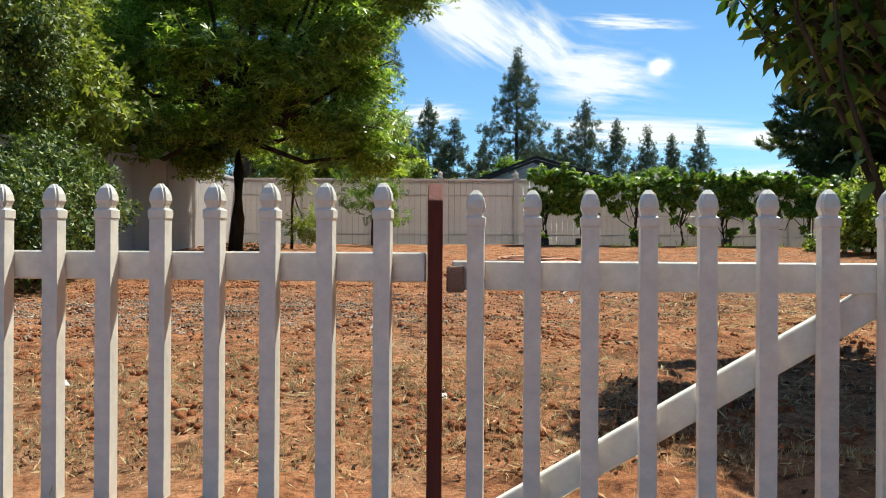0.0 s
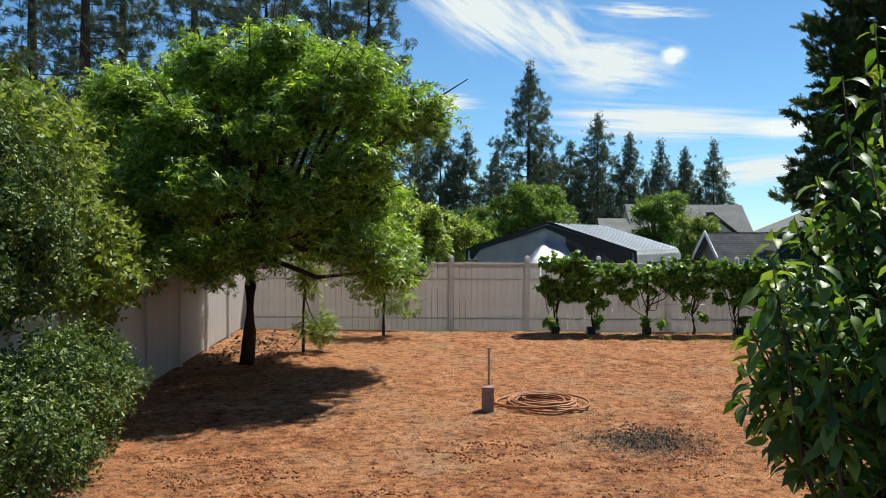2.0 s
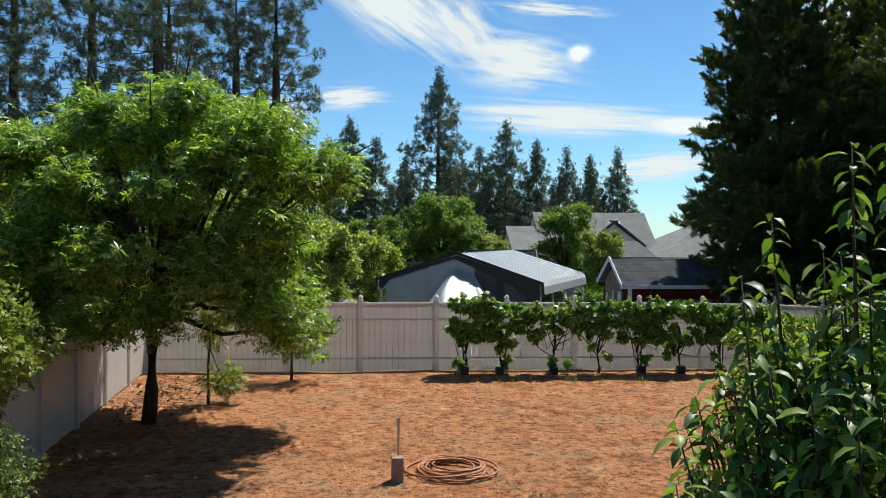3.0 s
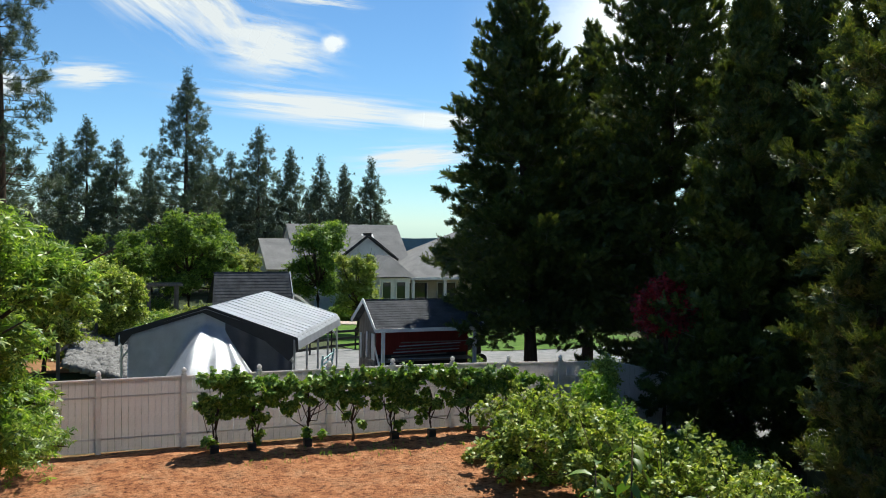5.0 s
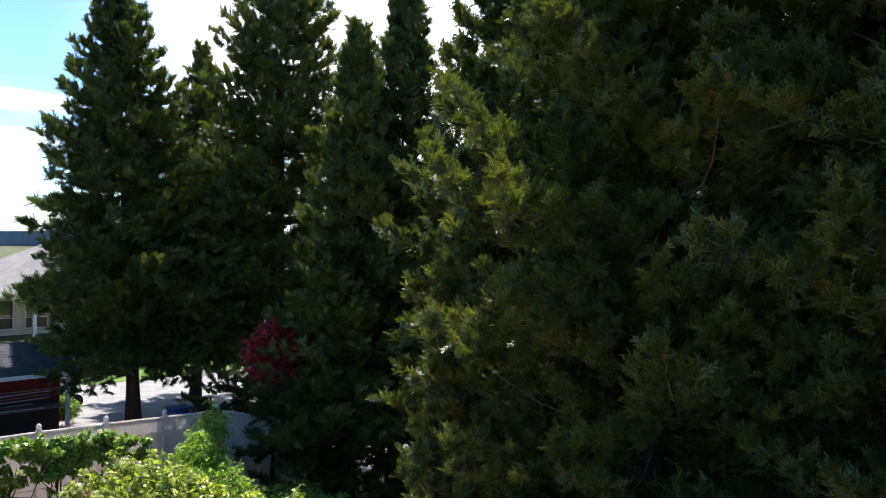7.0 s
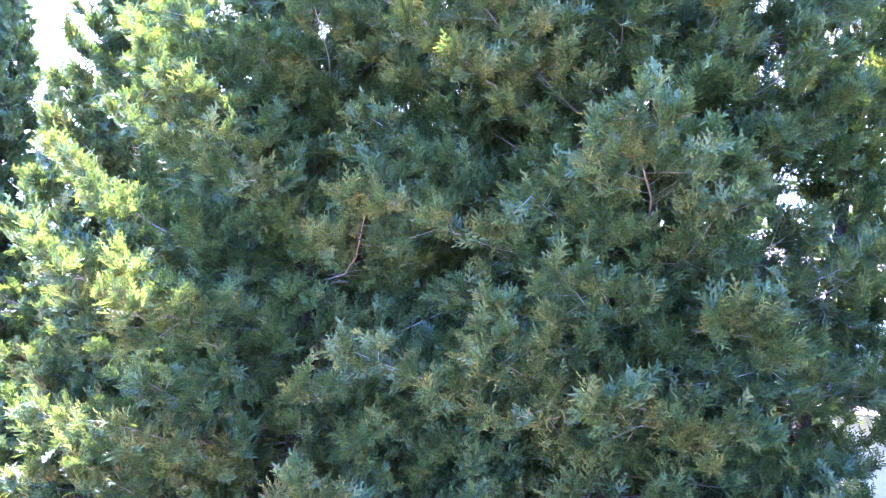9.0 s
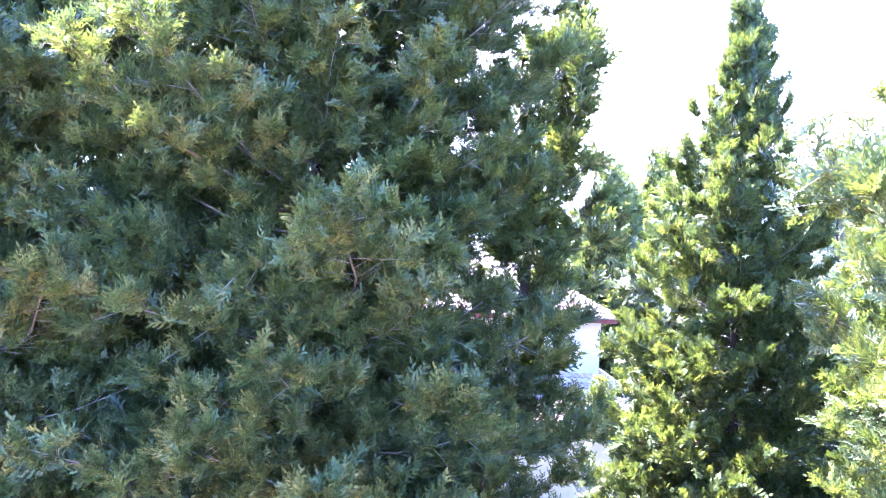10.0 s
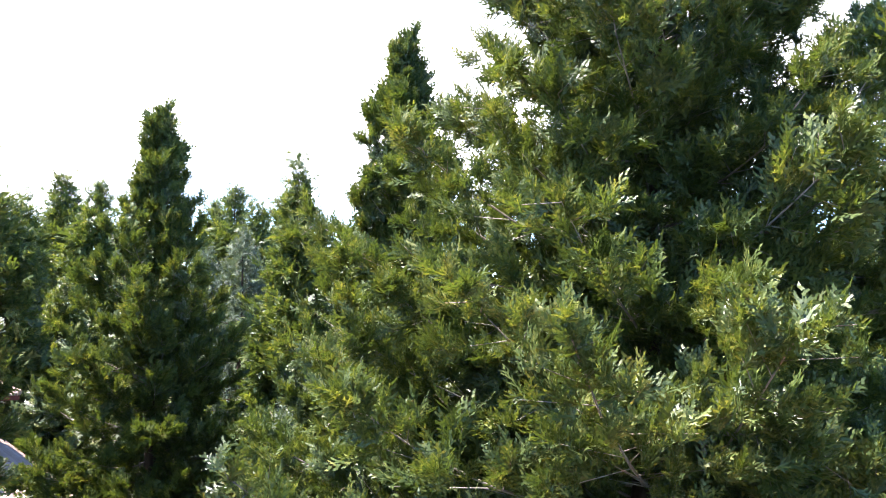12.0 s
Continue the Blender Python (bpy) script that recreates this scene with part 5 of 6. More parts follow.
# ---- the neighbour's yard ----
def carport():
    """A steel carport with a bowed sheet roof, posts and braces, its end hung with tarpaulin."""
    a = radians(-25.8)
    c = thing("carport", Matrix.Translation((3.05, 28.4, gz(4, 29))) @ Matrix.Rotation(a, 4, "Z"), "white steel carport with a ribbed roof", "carport")
    half, length, eave, apex, skirt = 2.8, 6.9, 2.35, 3.25, 0.38
    bm = bmesh.new()
    prof = [(-half - 0.12, eave - skirt), (-half - 0.1, eave - 0.12), (-half + 0.02, eave + 0.06), (0, apex), (half - 0.02, eave + 0.06), (half + 0.1, eave - 0.12), (half + 0.12, eave - skirt)]
    n = 36
    rows = []
    for k in range(n + 1):
        y = length * k / n
        rib = 0.02 if k % 3 == 1 else 0.0
        rows.append([bm.verts.new((x * (1 + rib * 0.2), y, z + rib)) for x, z in prof])
    for r0, r1 in zip(rows, rows[1:]):
        for i in range(len(prof) - 1):
            bm.faces.new((r0[i], r0[i + 1], r1[i + 1], r1[i]))
    bmesh.ops.solidify(bm, geom=list(bm.faces), thickness=0.02)
    roof = part("roof", bm, ROOFMETAL, c)
    for k in range(13):
        for sx in (-1, 1):
            y = length * (k + 0.4) / 13
            part("seam", beam(bmesh.new(), (sx * half, y, eave + 0.08), (0, y, apex + 0.02), 0.014, 0.02), ROOFMETAL, roof)
    for sx in (-1, 1):
        for k in range(5):
            bm = beam(bmesh.new(), (sx * half, 0.1 + k * (length - 0.2) / 4, -0.3), (sx * half, 0.1 + k * (length - 0.2) / 4, eave), 0.06)
            part("post", bm, STEEL, c)
        part("eave_rail", beam(bmesh.new(), (sx * half, 0.05, eave - 0.03), (sx * half, length - 0.05, eave - 0.03), 0.06), STEEL, c)
        for y in (0.08, length - 0.08):
            part("brace", beam(bmesh.new(), (sx * half, y, eave - 0.8), (sx * (half - 0.8), y, eave + 0.2), 0.05), STEEL, c)
            part("rafter", beam(bmesh.new(), (sx * half, y, eave), (0, y, apex - 0.06), 0.06), STEEL, c)
    bm = bmesh.new()
    ring = [(-half, eave - 0.25), (-half, eave), (0, apex - 0.05), (half, eave), (half, eave - 0.55)]
    low = [(-half + 0.1, eave - 0.35), (-half + 0.4, eave + 0.0), (-0.1, apex - 0.16), (half - 0.9, eave - 0.1), (half - 0.15, eave - 0.7)]
    for i in range(4):
        bm.faces.new([bm.verts.new((x, -0.03, z)) for x, z in (ring[i], ring[i + 1], low[i + 1], low[i])])
    bmesh.ops.remove_doubles(bm, verts=list(bm.verts), dist=0.001)
    bmesh.ops.solidify(bm, geom=list(bm.faces), thickness=0.015)
    part("valance", bm, BLACKTARP, c, "dark tarpaulin gable")
    for sx in (-1, 1):
        part("edge_trim", beam(bmesh.new(), (sx * (half + 0.08), -0.03, eave), (0, -0.03, apex + 0.02), 0.03, 0.09), BLACKTARP, c, "dark rolled tarpaulin edge")
        part("edge_trim", beam(bmesh.new(), (sx * (half + 0.12), -0.03, eave - skirt), (sx * (half + 0.09), -0.03, eave + 0.03), 0.03, 0.09), BLACKTARP, c, "dark rolled tarpaulin edge")
    # the tarpaulin hung over what is stored beneath: flat on one side, drawn far out and down over the stack on the other
    t = thing("covered_stack", c.matrix_basis @ Matrix.Translation((0, 0, 0)), "stored bulk under grey and silver tarpaulin inside the carport", "tarpaulin")
    bm = bmesh.new()
    rows, cols, lines = [], 96, 26
    for j in range(lines + 1):
        v = j / lines
        w = max(0.0, (v - 0.12) / 0.88)
        edge_l, edge_r = -0.15 - 1.2 * w, 0.6 + 3.2 * w
        row = []
        for i in range(cols + 1):
            u = i / cols
            x = -2.55 + (edge_l + 2.55) * u / 0.4 if u < 0.4 else edge_l + (edge_r - edge_l) * (u - 0.4) / 0.6
            top = apex - 0.12 - (apex - eave) * abs(x) / half
            out = smooth(0.3, 0.5, u) * (1 - 0.25 * smooth(0.6, 1.0, u))
            z = top - 0.4 * min(1.0, v / 0.12) * (1 - w) - (top - 0.05) * w + 0.35 * math.sin(math.pi * w) * out - 0.7 * smooth(0.93, 1.0, u) * w * (1 - w)
            fold = 0.045 * math.sin(u * 38 + 2.2 * math.sin(w * 3 + u * 5)) + 0.03 * math.sin(u * 17 - w * 4) + 0.025 * noise.noise(Vector((u * 14, v * 9, 2)))
            y = 0.02 - 3.6 * out * w - 0.12 * v - fold * (0.15 + w) * 1.2
            row.append(bm.verts.new((x, y, z + fold * out * w)))
        rows.append(row)
    for r0, r1 in zip(rows, rows[1:]):
        for i in range(cols):
            bm.faces.new((r0[i], r0[i + 1], r1[i + 1], r1[i]))
    bmesh.ops.solidify(bm, geom=list(bm.faces), thickness=0.01)
    part("drape", bm, SILVERTARP, t, "silver-grey tarpaulin with folds", smooth=True)
    bm = bmesh.new()
    rows = []
    for j in range(9):
        v = j / 8
        rows.append([bm.verts.new((0.1 + 2.55 * u, 0.45 + (0.09 * math.sin(u * 19) + 0.05 * math.sin(u * 31 + 1)) * (0.3 + v), (apex - 0.1 - (apex - eave) * (0.1 + 2.55 * u) / half) * (1 - v))) for u in (k / 24 for k in range(25))])
    for r0, r1 in zip(rows, rows[1:]):
        for i in range(24):
            bm.faces.new((r0[i], r0[i + 1], r1[i + 1], r1[i]))
    bmesh.ops.solidify(bm, geom=list(bm.faces), thickness=0.01)
    part("end_sheet", bm, GREYTARP, t, "dark tarpaulin hung inside", smooth=True)
    f = thing("fuel_tank", c.matrix_basis @ Matrix.Translation((2.05, 1.5, 0.02)), "red metal tank standing in the carport", "tank")
    bm = lathe(bmesh.new(), [(0.26, -0.2), (0.3, 0.05), (0.3, 1.7), (0.22, 1.85), (0.05, 1.9)], 16)
    part("body", bm, REDMETAL, f, smooth=True)
    g = thing("teal_ladder", c.matrix_basis @ Matrix.Translation((3.05, 2.2, 0.0)) @ Matrix.Rotation(radians(8), 4, "Y"), "pale teal ladder rack leaning on the carport", "ladder")
    for y in (0, 1.8):
        part("rail", beam(bmesh.new(), (0, y, -0.1), (0, y, 1.5), 0.06), TEALPAINT, g)
    for k in range(6):
        part("rung", beam(bmesh.new(), (0, 0, 0.35 + k * 0.2), (0, 1.8, 0.35 + k * 0.2), 0.04), TEALPAINT, g)


carport()


def shingled(name, mat, parent, p00, p10, p01, p11, courses, thick=0.012):
    """A roof slope in overlapping courses; p00-p10 is the eave, p01-p11 the ridge."""
    p00, p10, p01, p11 = map(Vector, (p00, p10, p01, p11))
    nrm = (p10 - p00).cross(p01 - p00).normalized()
    if nrm.z < 0:
        nrm = -nrm
    for k in range(courses):
        s0, s1 = k / courses, min(1.0, (k + 1.25) / courses)
        a, b = p00.lerp(p01, s0), p10.lerp(p11, s0)
        c, d = p10.lerp(p11, s1), p00.lerp(p01, s1)
        bm = bmesh.new()
        vs = [bm.verts.new(q) for q in (a + nrm * thick, b + nrm * thick, c + nrm * 0.004, d + nrm * 0.004, a - nrm * 0.02, b - nrm * 0.02, c - nrm * 0.02, d - nrm * 0.02)]
        for q in ((0, 1, 2, 3), (7, 6, 5, 4), (0, 4, 5, 1), (1, 5, 6, 2), (2, 6, 7, 3), (3, 7, 4, 0)):
            bm.faces.new([vs[i] for i in q])
        part(name, bm, mat, parent)


def shed():
    """A small red shed: gabled shingle roof, white trim, and an open front with pipes."""
    x0, x1, y0, y1, g = 9.75, 13.5, 31.2, 34.2, 0.55
    s = thing("tool_shed", (0, 0, 0), "small red barn shed with white trim and a shingle roof", "shed")
    eave, ridge, ym = 2.85, 3.75, 32.7
    part("wall", boxed((x1 - x0, 0.12, eave - g - 1.0), Matrix.Translation(((x0 + x1) / 2, y0 + 0.9, (eave + g + 1.0) / 2))), BARNRED, s)
    part("wall", boxed((x1 - x0, 0.12, eave - g), Matrix.Translation(((x0 + x1) / 2, y1, (eave + g) / 2))), BARNRED, s)
    for x in (x0, x1):
        bm = bmesh.new()
        for dx in (-0.06, 0.06):
            for y, z in ((y0 + 0.85, g - 0.2), (y1, g - 0.2), (y1, eave), (ym, ridge - 0.08), (y0 + 0.85, eave)):
                bm.verts.new((x + dx, y, z))
        bm.verts.ensure_lookup_table()
        v = bm.verts
        bm.faces.new([v[i] for i in range(5)][::-1]), bm.faces.new([v[i] for i in range(5, 10)])
        for i in range(5):
            j = (i + 1) % 5
            bm.faces.new((v[i], v[j], v[5 + j], v[5 + i]))
        part("gable_wall", bm, GREYWOOD if x == x0 else BARNRED, s)
    r = part("roof", boxed((x1 - x0 + 0.7, 0.05, 0.03), Matrix.Translation(((x0 + x1) / 2, ym, ridge + 0.03))), SHINGLE, s)
    a, b = x0 - 0.35, x1 + 0.35
    shingled("shingle_course", SHINGLE, r, (a, y0 - 0.1, eave - 0.05), (b, y0 - 0.1, eave - 0.05), (a, ym, ridge), (b, ym, ridge), 12)
    shingled("shingle_course", SHINGLE, r, (a, y1 + 0.2, eave - 0.08), (b, y1 + 0.2, eave - 0.08), (a, ym, ridge), (b, ym, ridge), 10)
    part("fascia", boxed((b - a, 0.03, 0.14), Matrix.Translation(((a + b) / 2, y0 - 0.13, eave - 0.1))), WHITEPAINT, s)
    for x in (a, b):
        for y, e in ((y0 - 0.13, eave - 0.06), (y1 + 0.2, eave - 0.06)):
            part("bargeboard", beam(bmesh.new(), (x, y, e), (x, ym, ridge + 0.02), 0.03, 0.16), WHITEPAINT, s)
    for x in (x0 + 0.02, x1):
        part("corner_post", boxed((0.12, 0.12, eave - g + 0.2), Matrix.Translation((x, y0 + 0.02, (eave + g) / 2 - 0.1))), WHITEPAINT, s)
    part("brace", beam(bmesh.new(), (x0 - 0.07, y0 + 0.1, 1.3), (x0 - 0.07, y0 + 1.2, 2.4), 0.04, 0.1), WHITEPAINT, s)
    part("shelf", boxed((x1 - x0, 0.8, 0.04), Matrix.Translation(((x0 + x1) / 2, y0 + 0.45, 1.55))), GREYWOOD, s)
    # Black sheet at the back of the open front, in place of its shade.
    part("recess_shade", boxed((x1 - x0, 0.05, 1.3), Matrix.Translation(((x0 + x1) / 2, y0 + 0.86, 1.05))), BLACKTARP, s, "dark sheet standing for shade under the eave")
    for k in range(5):
        x = x0 - 0.08
        p = part("shutter" if k == 0 else "board", boxed((0.03, 0.4 if k == 0 else 0.14, 1.0), Matrix.Translation((x, y0 + 1.0 + k * 0.42, 2.0 - 0.15 * (k > 2)))), WHITEPAINT if k % 2 == 0 else GREYWOOD, s)
    r = random.Random(6)
    for k in range(7):
        z = 1.55 + k * 0.12
        pipe = thing("pipe", (x0 + 0.1 + 0.1 * k, y0 - 0.05 - 0.05 * (k % 3), z), "long steel pipe stored across the shed front", "pipe", "pipes on the shed")
        bm = tube(bmesh.new(), [(0, 0, 0), (r.uniform(2.2, 3.2), 0, r.uniform(-0.08, 0.1))], [0.022, 0.022], 8)
        part("pipe", bm, STEEL if k % 2 else GREYWOOD, pipe)
    d = thing("water_drum", (x0 + 0.55, y0 - 0.25, 0.5), "blue plastic drum beside the shed", "drum")
    part("drum", lathe(bmesh.new(), [(0.22, 0), (0.25, 0.1), (0.25, 0.75), (0.22, 0.85), (0.08, 0.88)], 14), BLUEPLASTIC, d, smooth=True)


shed()


def window(parent, x, y, z, w, h, out=(0, -1), name="window"):
    """A framed window with a pane, set in a wall that faces out."""
    t = Matrix.Translation((x, y, z)) @ Matrix.Rotation(math.atan2(out[0], -out[1]), 4, "Z")
    f = part(name, box(box(box(box(bmesh.new(), (w + 0.16, 0.08, 0.08), t @ Matrix.Translation((0, 0, h / 2))), (w + 0.16, 0.08, 0.08), t @ Matrix.Translation((0, 0, -h / 2))), (0.08, 0.076, h), t @ Matrix.Translation((-w / 2, 0, 0))), (0.08, 0.076, h), t @ Matrix.Translation((w / 2, 0, 0))), WHITEPAINT, parent)
    part("pane", boxed((w, 0.02, h), t @ Matrix.Translation((0, 0.01, 0))), GLASS, f)
    part("mullion", boxed((w, 0.05, 0.05), t @ Matrix.Translation((0, -0.008, -h * 0.12))), WHITEPAINT, f)
    return f


def prism_roof(parent, x0, x1, y0, y1, eave, ridge, along="x", hip=0.0, mat=GREYSHINGLE, courses=14, name="shingle_course", over=0.4, cap=True):
    """A gabled or hipped roof in courses over a rectangle."""
    r = part("roof", boxed((0.1, 0.1, 0.05), Matrix.Translation(((x0 + x1) / 2, (y0 + y1) / 2, ridge + 0.02))), mat, parent)
    if along == "x":
        a, b, ym = x0 - over, x1 + over, (y0 + y1) / 2
        ra, rb = a + hip, b - hip
        for y in (y0 - over, y1 + over):
            shingled(name, mat, r, (a, y, eave), (b, y, eave), (ra, ym, ridge), (rb, ym, ridge), courses, 0.009)
        if hip:
            for e, q in ((a, ra), (b, rb)):
                shingled(name, mat, r, (e, y0 - over, eave), (e, y1 + over, eave), (q, ym - 0.01, ridge), (q, ym + 0.01, ridge), courses, 0.009)
    else:
        a, b, xm = y0 - over, y1 + over, (x0 + x1) / 2
        ra, rb = a + hip, b - hip
        for x in (x0 - over, x1 + over):
            shingled(name, mat, r, (x, a, eave), (x, b, eave), (xm, ra, ridge), (xm, rb, ridge), courses, 0.009)
        if hip:
            for e, q in ((a, ra), (b, rb)):
                shingled(name, mat, r, (x0 - over, e, eave), (x1 + over, e, eave), (xm - 0.01, q, ridge), (xm + 0.01, q, ridge), courses, 0.009)
    return r


def gable(parent, x0, x1, y, eave, ridge, mat, thick=0.15, side=0.0):
    bm = bmesh.new()
    for dy in (0, thick):
        for x, z in ((x0, eave), (x1, eave), ((x0 + x1) / 2, ridge)):
            bm.verts.new((x + side * dy, y + dy, z))
    bm.verts.ensure_lookup_table()
    v = bm.verts
    bm.faces.new((v[0], v[1], v[2])), bm.faces.new((v[5], v[4], v[3]))
    for i in range(3):
        j = (i + 1) % 3
        bm.faces.new((v[j], v[i], v[3 + i], v[3 + j]))
    return part("gable", bm, mat, parent)


def ranch_house():
    """The neighbour's low house: long grey roof, a gabled bay, a hipped wing and a porch."""
    h = thing("ranch_house", (0, 0, 0), "low white house with grey shingle roofs", "house")
    g = -0.9
    part("wall", boxed((10.2, 9.0, 3.9), Matrix.Translation((20.4, 77.8, g + 1.95))), WHITEPAINT, h)
    prism_roof(h, 15.6, 25.2, 73.4, 82.2, 2.9, 6.6, "x", 0.0, courses=18)
    for x in (15.3, 25.4):
        bm = bmesh.new()
        for dx in (0, 0.15):
            for y, z in ((73.2, 2.9), (82.4, 2.9), (77.8, 6.45)):
                bm.verts.new((x + dx, y, z))
        bm.verts.ensure_lookup_table()
        v = bm.verts
        bm.faces.new((v[0], v[1], v[2])), bm.faces.new((v[5], v[4], v[3]))
        for i in range(3):
            bm.faces.new((v[(i + 1) % 3], v[i], v[3 + i], v[3 + (i + 1) % 3]))
        part("gable", bm, CREAMPAINT, h)
    # a lower wing with its gable to the yard
    part("wall", boxed((4.0, 6.0, 3.6), Matrix.Translation((14.6, 75.5, g + 1.8))), CREAMPAINT, h)
    bm = bmesh.new()
    for x in (12.7, 12.85):
        for y, z in ((72.5, g), (80.3, g), (80.3, 2.75), (76.4, 5.2), (72.5, 2.75)):
            bm.verts.new((x, y, z))
    bm.verts.ensure_lookup_table()
    v = bm.verts
    bm.faces.new([v[i] for i in range(5)]), bm.faces.new([v[i] for i in range(9, 4, -1)])
    for i in range(5):
        bm.faces.new((v[(i + 1) % 5], v[i], v[5 + i], v[5 + (i + 1) % 5]))
    part("gable", bm, CREAMPAINT, h)
    prism_roof(h, 12.9, 18.5, 72.5, 80.3, 2.8, 5.3, "x", 0.0, courses=14)
    # the gabled dormer
    gable(h, 18.6, 23.6, 71.9, 3.6, 5.5, WHITEPAINT)
    prism_roof(h, 18.9, 23.3, 72, 79, 3.75, 5.65, "y", 0.0, courses=8)
    for a, b in (((18.4, 71.7, 3.6), (21.1, 71.7, 5.7)), ((23.8, 71.7, 3.6), (21.1, 71.7, 5.7))):
        part("bargeboard", beam(bmesh.new(), a, b, 0.06, 0.22), BLACKIRON, h)
    # the bay with tall windows
    part("wall", boxed((2.6, 4.5, 3.3), Matrix.Translation((21.65, 68.4, g + 1.65))), WHITEPAINT, h)
    prism_roof(h, 20.4, 22.9, 66.2, 72, 2.5, 4.1, "y", 1.6, courses=8)
    window(h, 21.0, 66.12, 1.0, 0.75, 2.2)
    window(h, 22.2, 66.12, 1.0, 0.8, 2.2)
    # the broad hipped wing with a porch below
    part("wall", boxed((10.0, 8.0, 3.3), Matrix.Translation((27.3, 73.4, g + 1.65))), CREAMPAINT, h)
    prism_roof(h, 23.0, 40.0, 67.3, 79.0, 2.35, 6.3, "x", 7.6, courses=20)
    part("fascia", boxed((14.0, 0.05, 0.2), Matrix.Translation((29.8, 66.86, 2.28))), WHITEPAINT, h)
    for x in (23.6, 26.4, 29.5, 33.0):
        part("porch_post", boxed((0.25, 0.25, 3.1), Matrix.Translation((x, 67.2, g + 1.55)), 0.01), WHITEPAINT, h)
    window(h, 24.8, 69.35, 0.7, 1.7, 2.2, name="patio_door")
    window(h, 27.4, 69.35, 0.7, 1.7, 2.2, name="patio_door")
    v = part("roof_vent", boxed((0.7, 0.5, 0.25), Matrix.Translation((22.3, 76.2, 5.75)), 0.02), BLACKIRON, h)
    part("flashing", boxed((1.1, 0.8, 0.05), Matrix.Translation((22.3, 76.0, 5.5)) @ Matrix.Rotation(radians(38), 4, "X")), WHITEPAINT, v)


ranch_house()


def play_house():
    p = thing("play_house", (0, 0, 0), "steep dark-roofed wooden play house with a slide", "play house")
    x0, x1, yf, yr, low, top = 6.2, 10.8, 53.0, 54.6, 1.6, 3.6
    r = part("roof", boxed((x1 - x0, 0.08, 0.06), Matrix.Translation(((x0 + x1) / 2, yr, top))), SHINGLE, p)
    shingled("roof_board", SHINGLE, r, (x0 - 0.2, yf, low), (x1, yf, low), (x0 + 0.1, yr, top), (x1 + 0.2, yr, top), 11, 0.022)
    shingled("roof_board", SHINGLE, r, (x0 - 0.2, yr + 1.6, low), (x1, yr + 1.6, low), (x0 + 0.1, yr, top), (x1 + 0.2, yr, top), 8, 0.022)
    bm = bmesh.new()
    for dx in (0, 0.08):
        for y, z in ((yf + 0.1, low), (yr + 1.5, low), (yr, top - 0.1)):
            bm.verts.new((x1 + dx, y, z))
    bm.verts.ensure_lookup_table()
    v = bm.verts
    bm.faces.new((v[0], v[1], v[2])), bm.faces.new((v[5], v[4], v[3]))
    for i in range(3):
        bm.faces.new((v[(i + 1) % 3], v[i], v[3 + i], v[3 + (i + 1) % 3]))
    part("gable", bm, BARNRED, p)
    for a, b in (((x1 + 0.12, yf, low), (x1 + 0.12, yr, top)), ((x1 + 0.12, yf + 0.3, low + 0.7), (x1 + 0.12, yr + 1.2, low + 0.5))):
        part("trim", beam(bmesh.new(), a, b, 0.05, 0.12), WHITEPAINT, p)
    part("deck", boxed((x1 - x0 - 0.4, 2.6, 0.15), Matrix.Translation(((x0 + x1) / 2, yr, low - 0.1))), GREYWOOD, p)
    for x in (x0 + 0.3, x1 - 0.1):
        for y in (yf + 0.3, yr + 1.2):
            part("leg", beam(bmesh.new(), (x, y, -0.6), (x, y, low), 0.12), GREYWOOD, p)
    bm = bmesh.new()
    pts = [(11.0, 54.6, 2.15), (11.5, 54.5, 1.95), (12.1, 54.4, 1.45), (12.7, 54.3, 0.85), (13.0, 54.25, 0.2), (13.05, 54.2, 0.0)]
    rows = [[bm.verts.new((x, y + dy, z + dz)) for dy, dz in ((-0.3, 0.16), (-0.26, 0), (0.26, 0), (0.3, 0.16))] for x, y, z in pts]
    for r0, r1 in zip(rows, rows[1:]):
        for i in range(3):
            bm.faces.new((r0[i], r1[i], r1[i + 1], r0[i + 1]))
    bmesh.ops.solidify(bm, geom=list(bm.faces), thickness=0.05)
    part("slide", bm, WHITEPAINT, p, "cream plastic slide")


play_house()


def pergola():
    x, y = 2.7, 58.0
    p = thing("pergola", (x, y, gz(x, y)), "small dark timber pergola in a garden", "pergola")
    for dx in (0, 1.7):
        for dy in (0, 1.5):
            part("post", boxed((0.16, 0.16, 2.9), Matrix.Translation((dx, dy, 1.25))), GREYWOOD, p)
    for k in range(6):
        part("slat", boxed((2.4, 0.08, 0.14), Matrix.Translation((0.85, k * 0.3, 2.72))), GREYWOOD, p)
    q = thing("water_basin", (x + 2.4, y - 0.6, gz(x + 2, y) + 0.25), "shallow turquoise basin in a garden", "basin")
    part("bowl", lathe(bmesh.new(), [(0.6, -0.2), (0.75, 0), (0.78, 0.2), (0.7, 0.2), (0.62, 0.05)], 18), TEALPAINT, q, smooth=True)


pergola()


def rail_fence(points, label, post=0.14, height=1.0, rails=(0.45, 0.85), mat=GREYWOOD):
    f = thing("rail_fence", (0, 0, 0), label, "fence")
    for x, y in points:
        part("post", boxed((post, post, height + 0.3), Matrix.Translation((x, y, gz(x, y) + height / 2 - 0.1)), 0.01), mat, f)
    for (x0, y0), (x1, y1) in zip(points, points[1:]):
        for z in rails:
            part("rail", beam(bmesh.new(), (x0, y0, gz(x0, y0) + z), (x1, y1, gz(x1, y1) + z), 0.05, 0.12), mat, f)


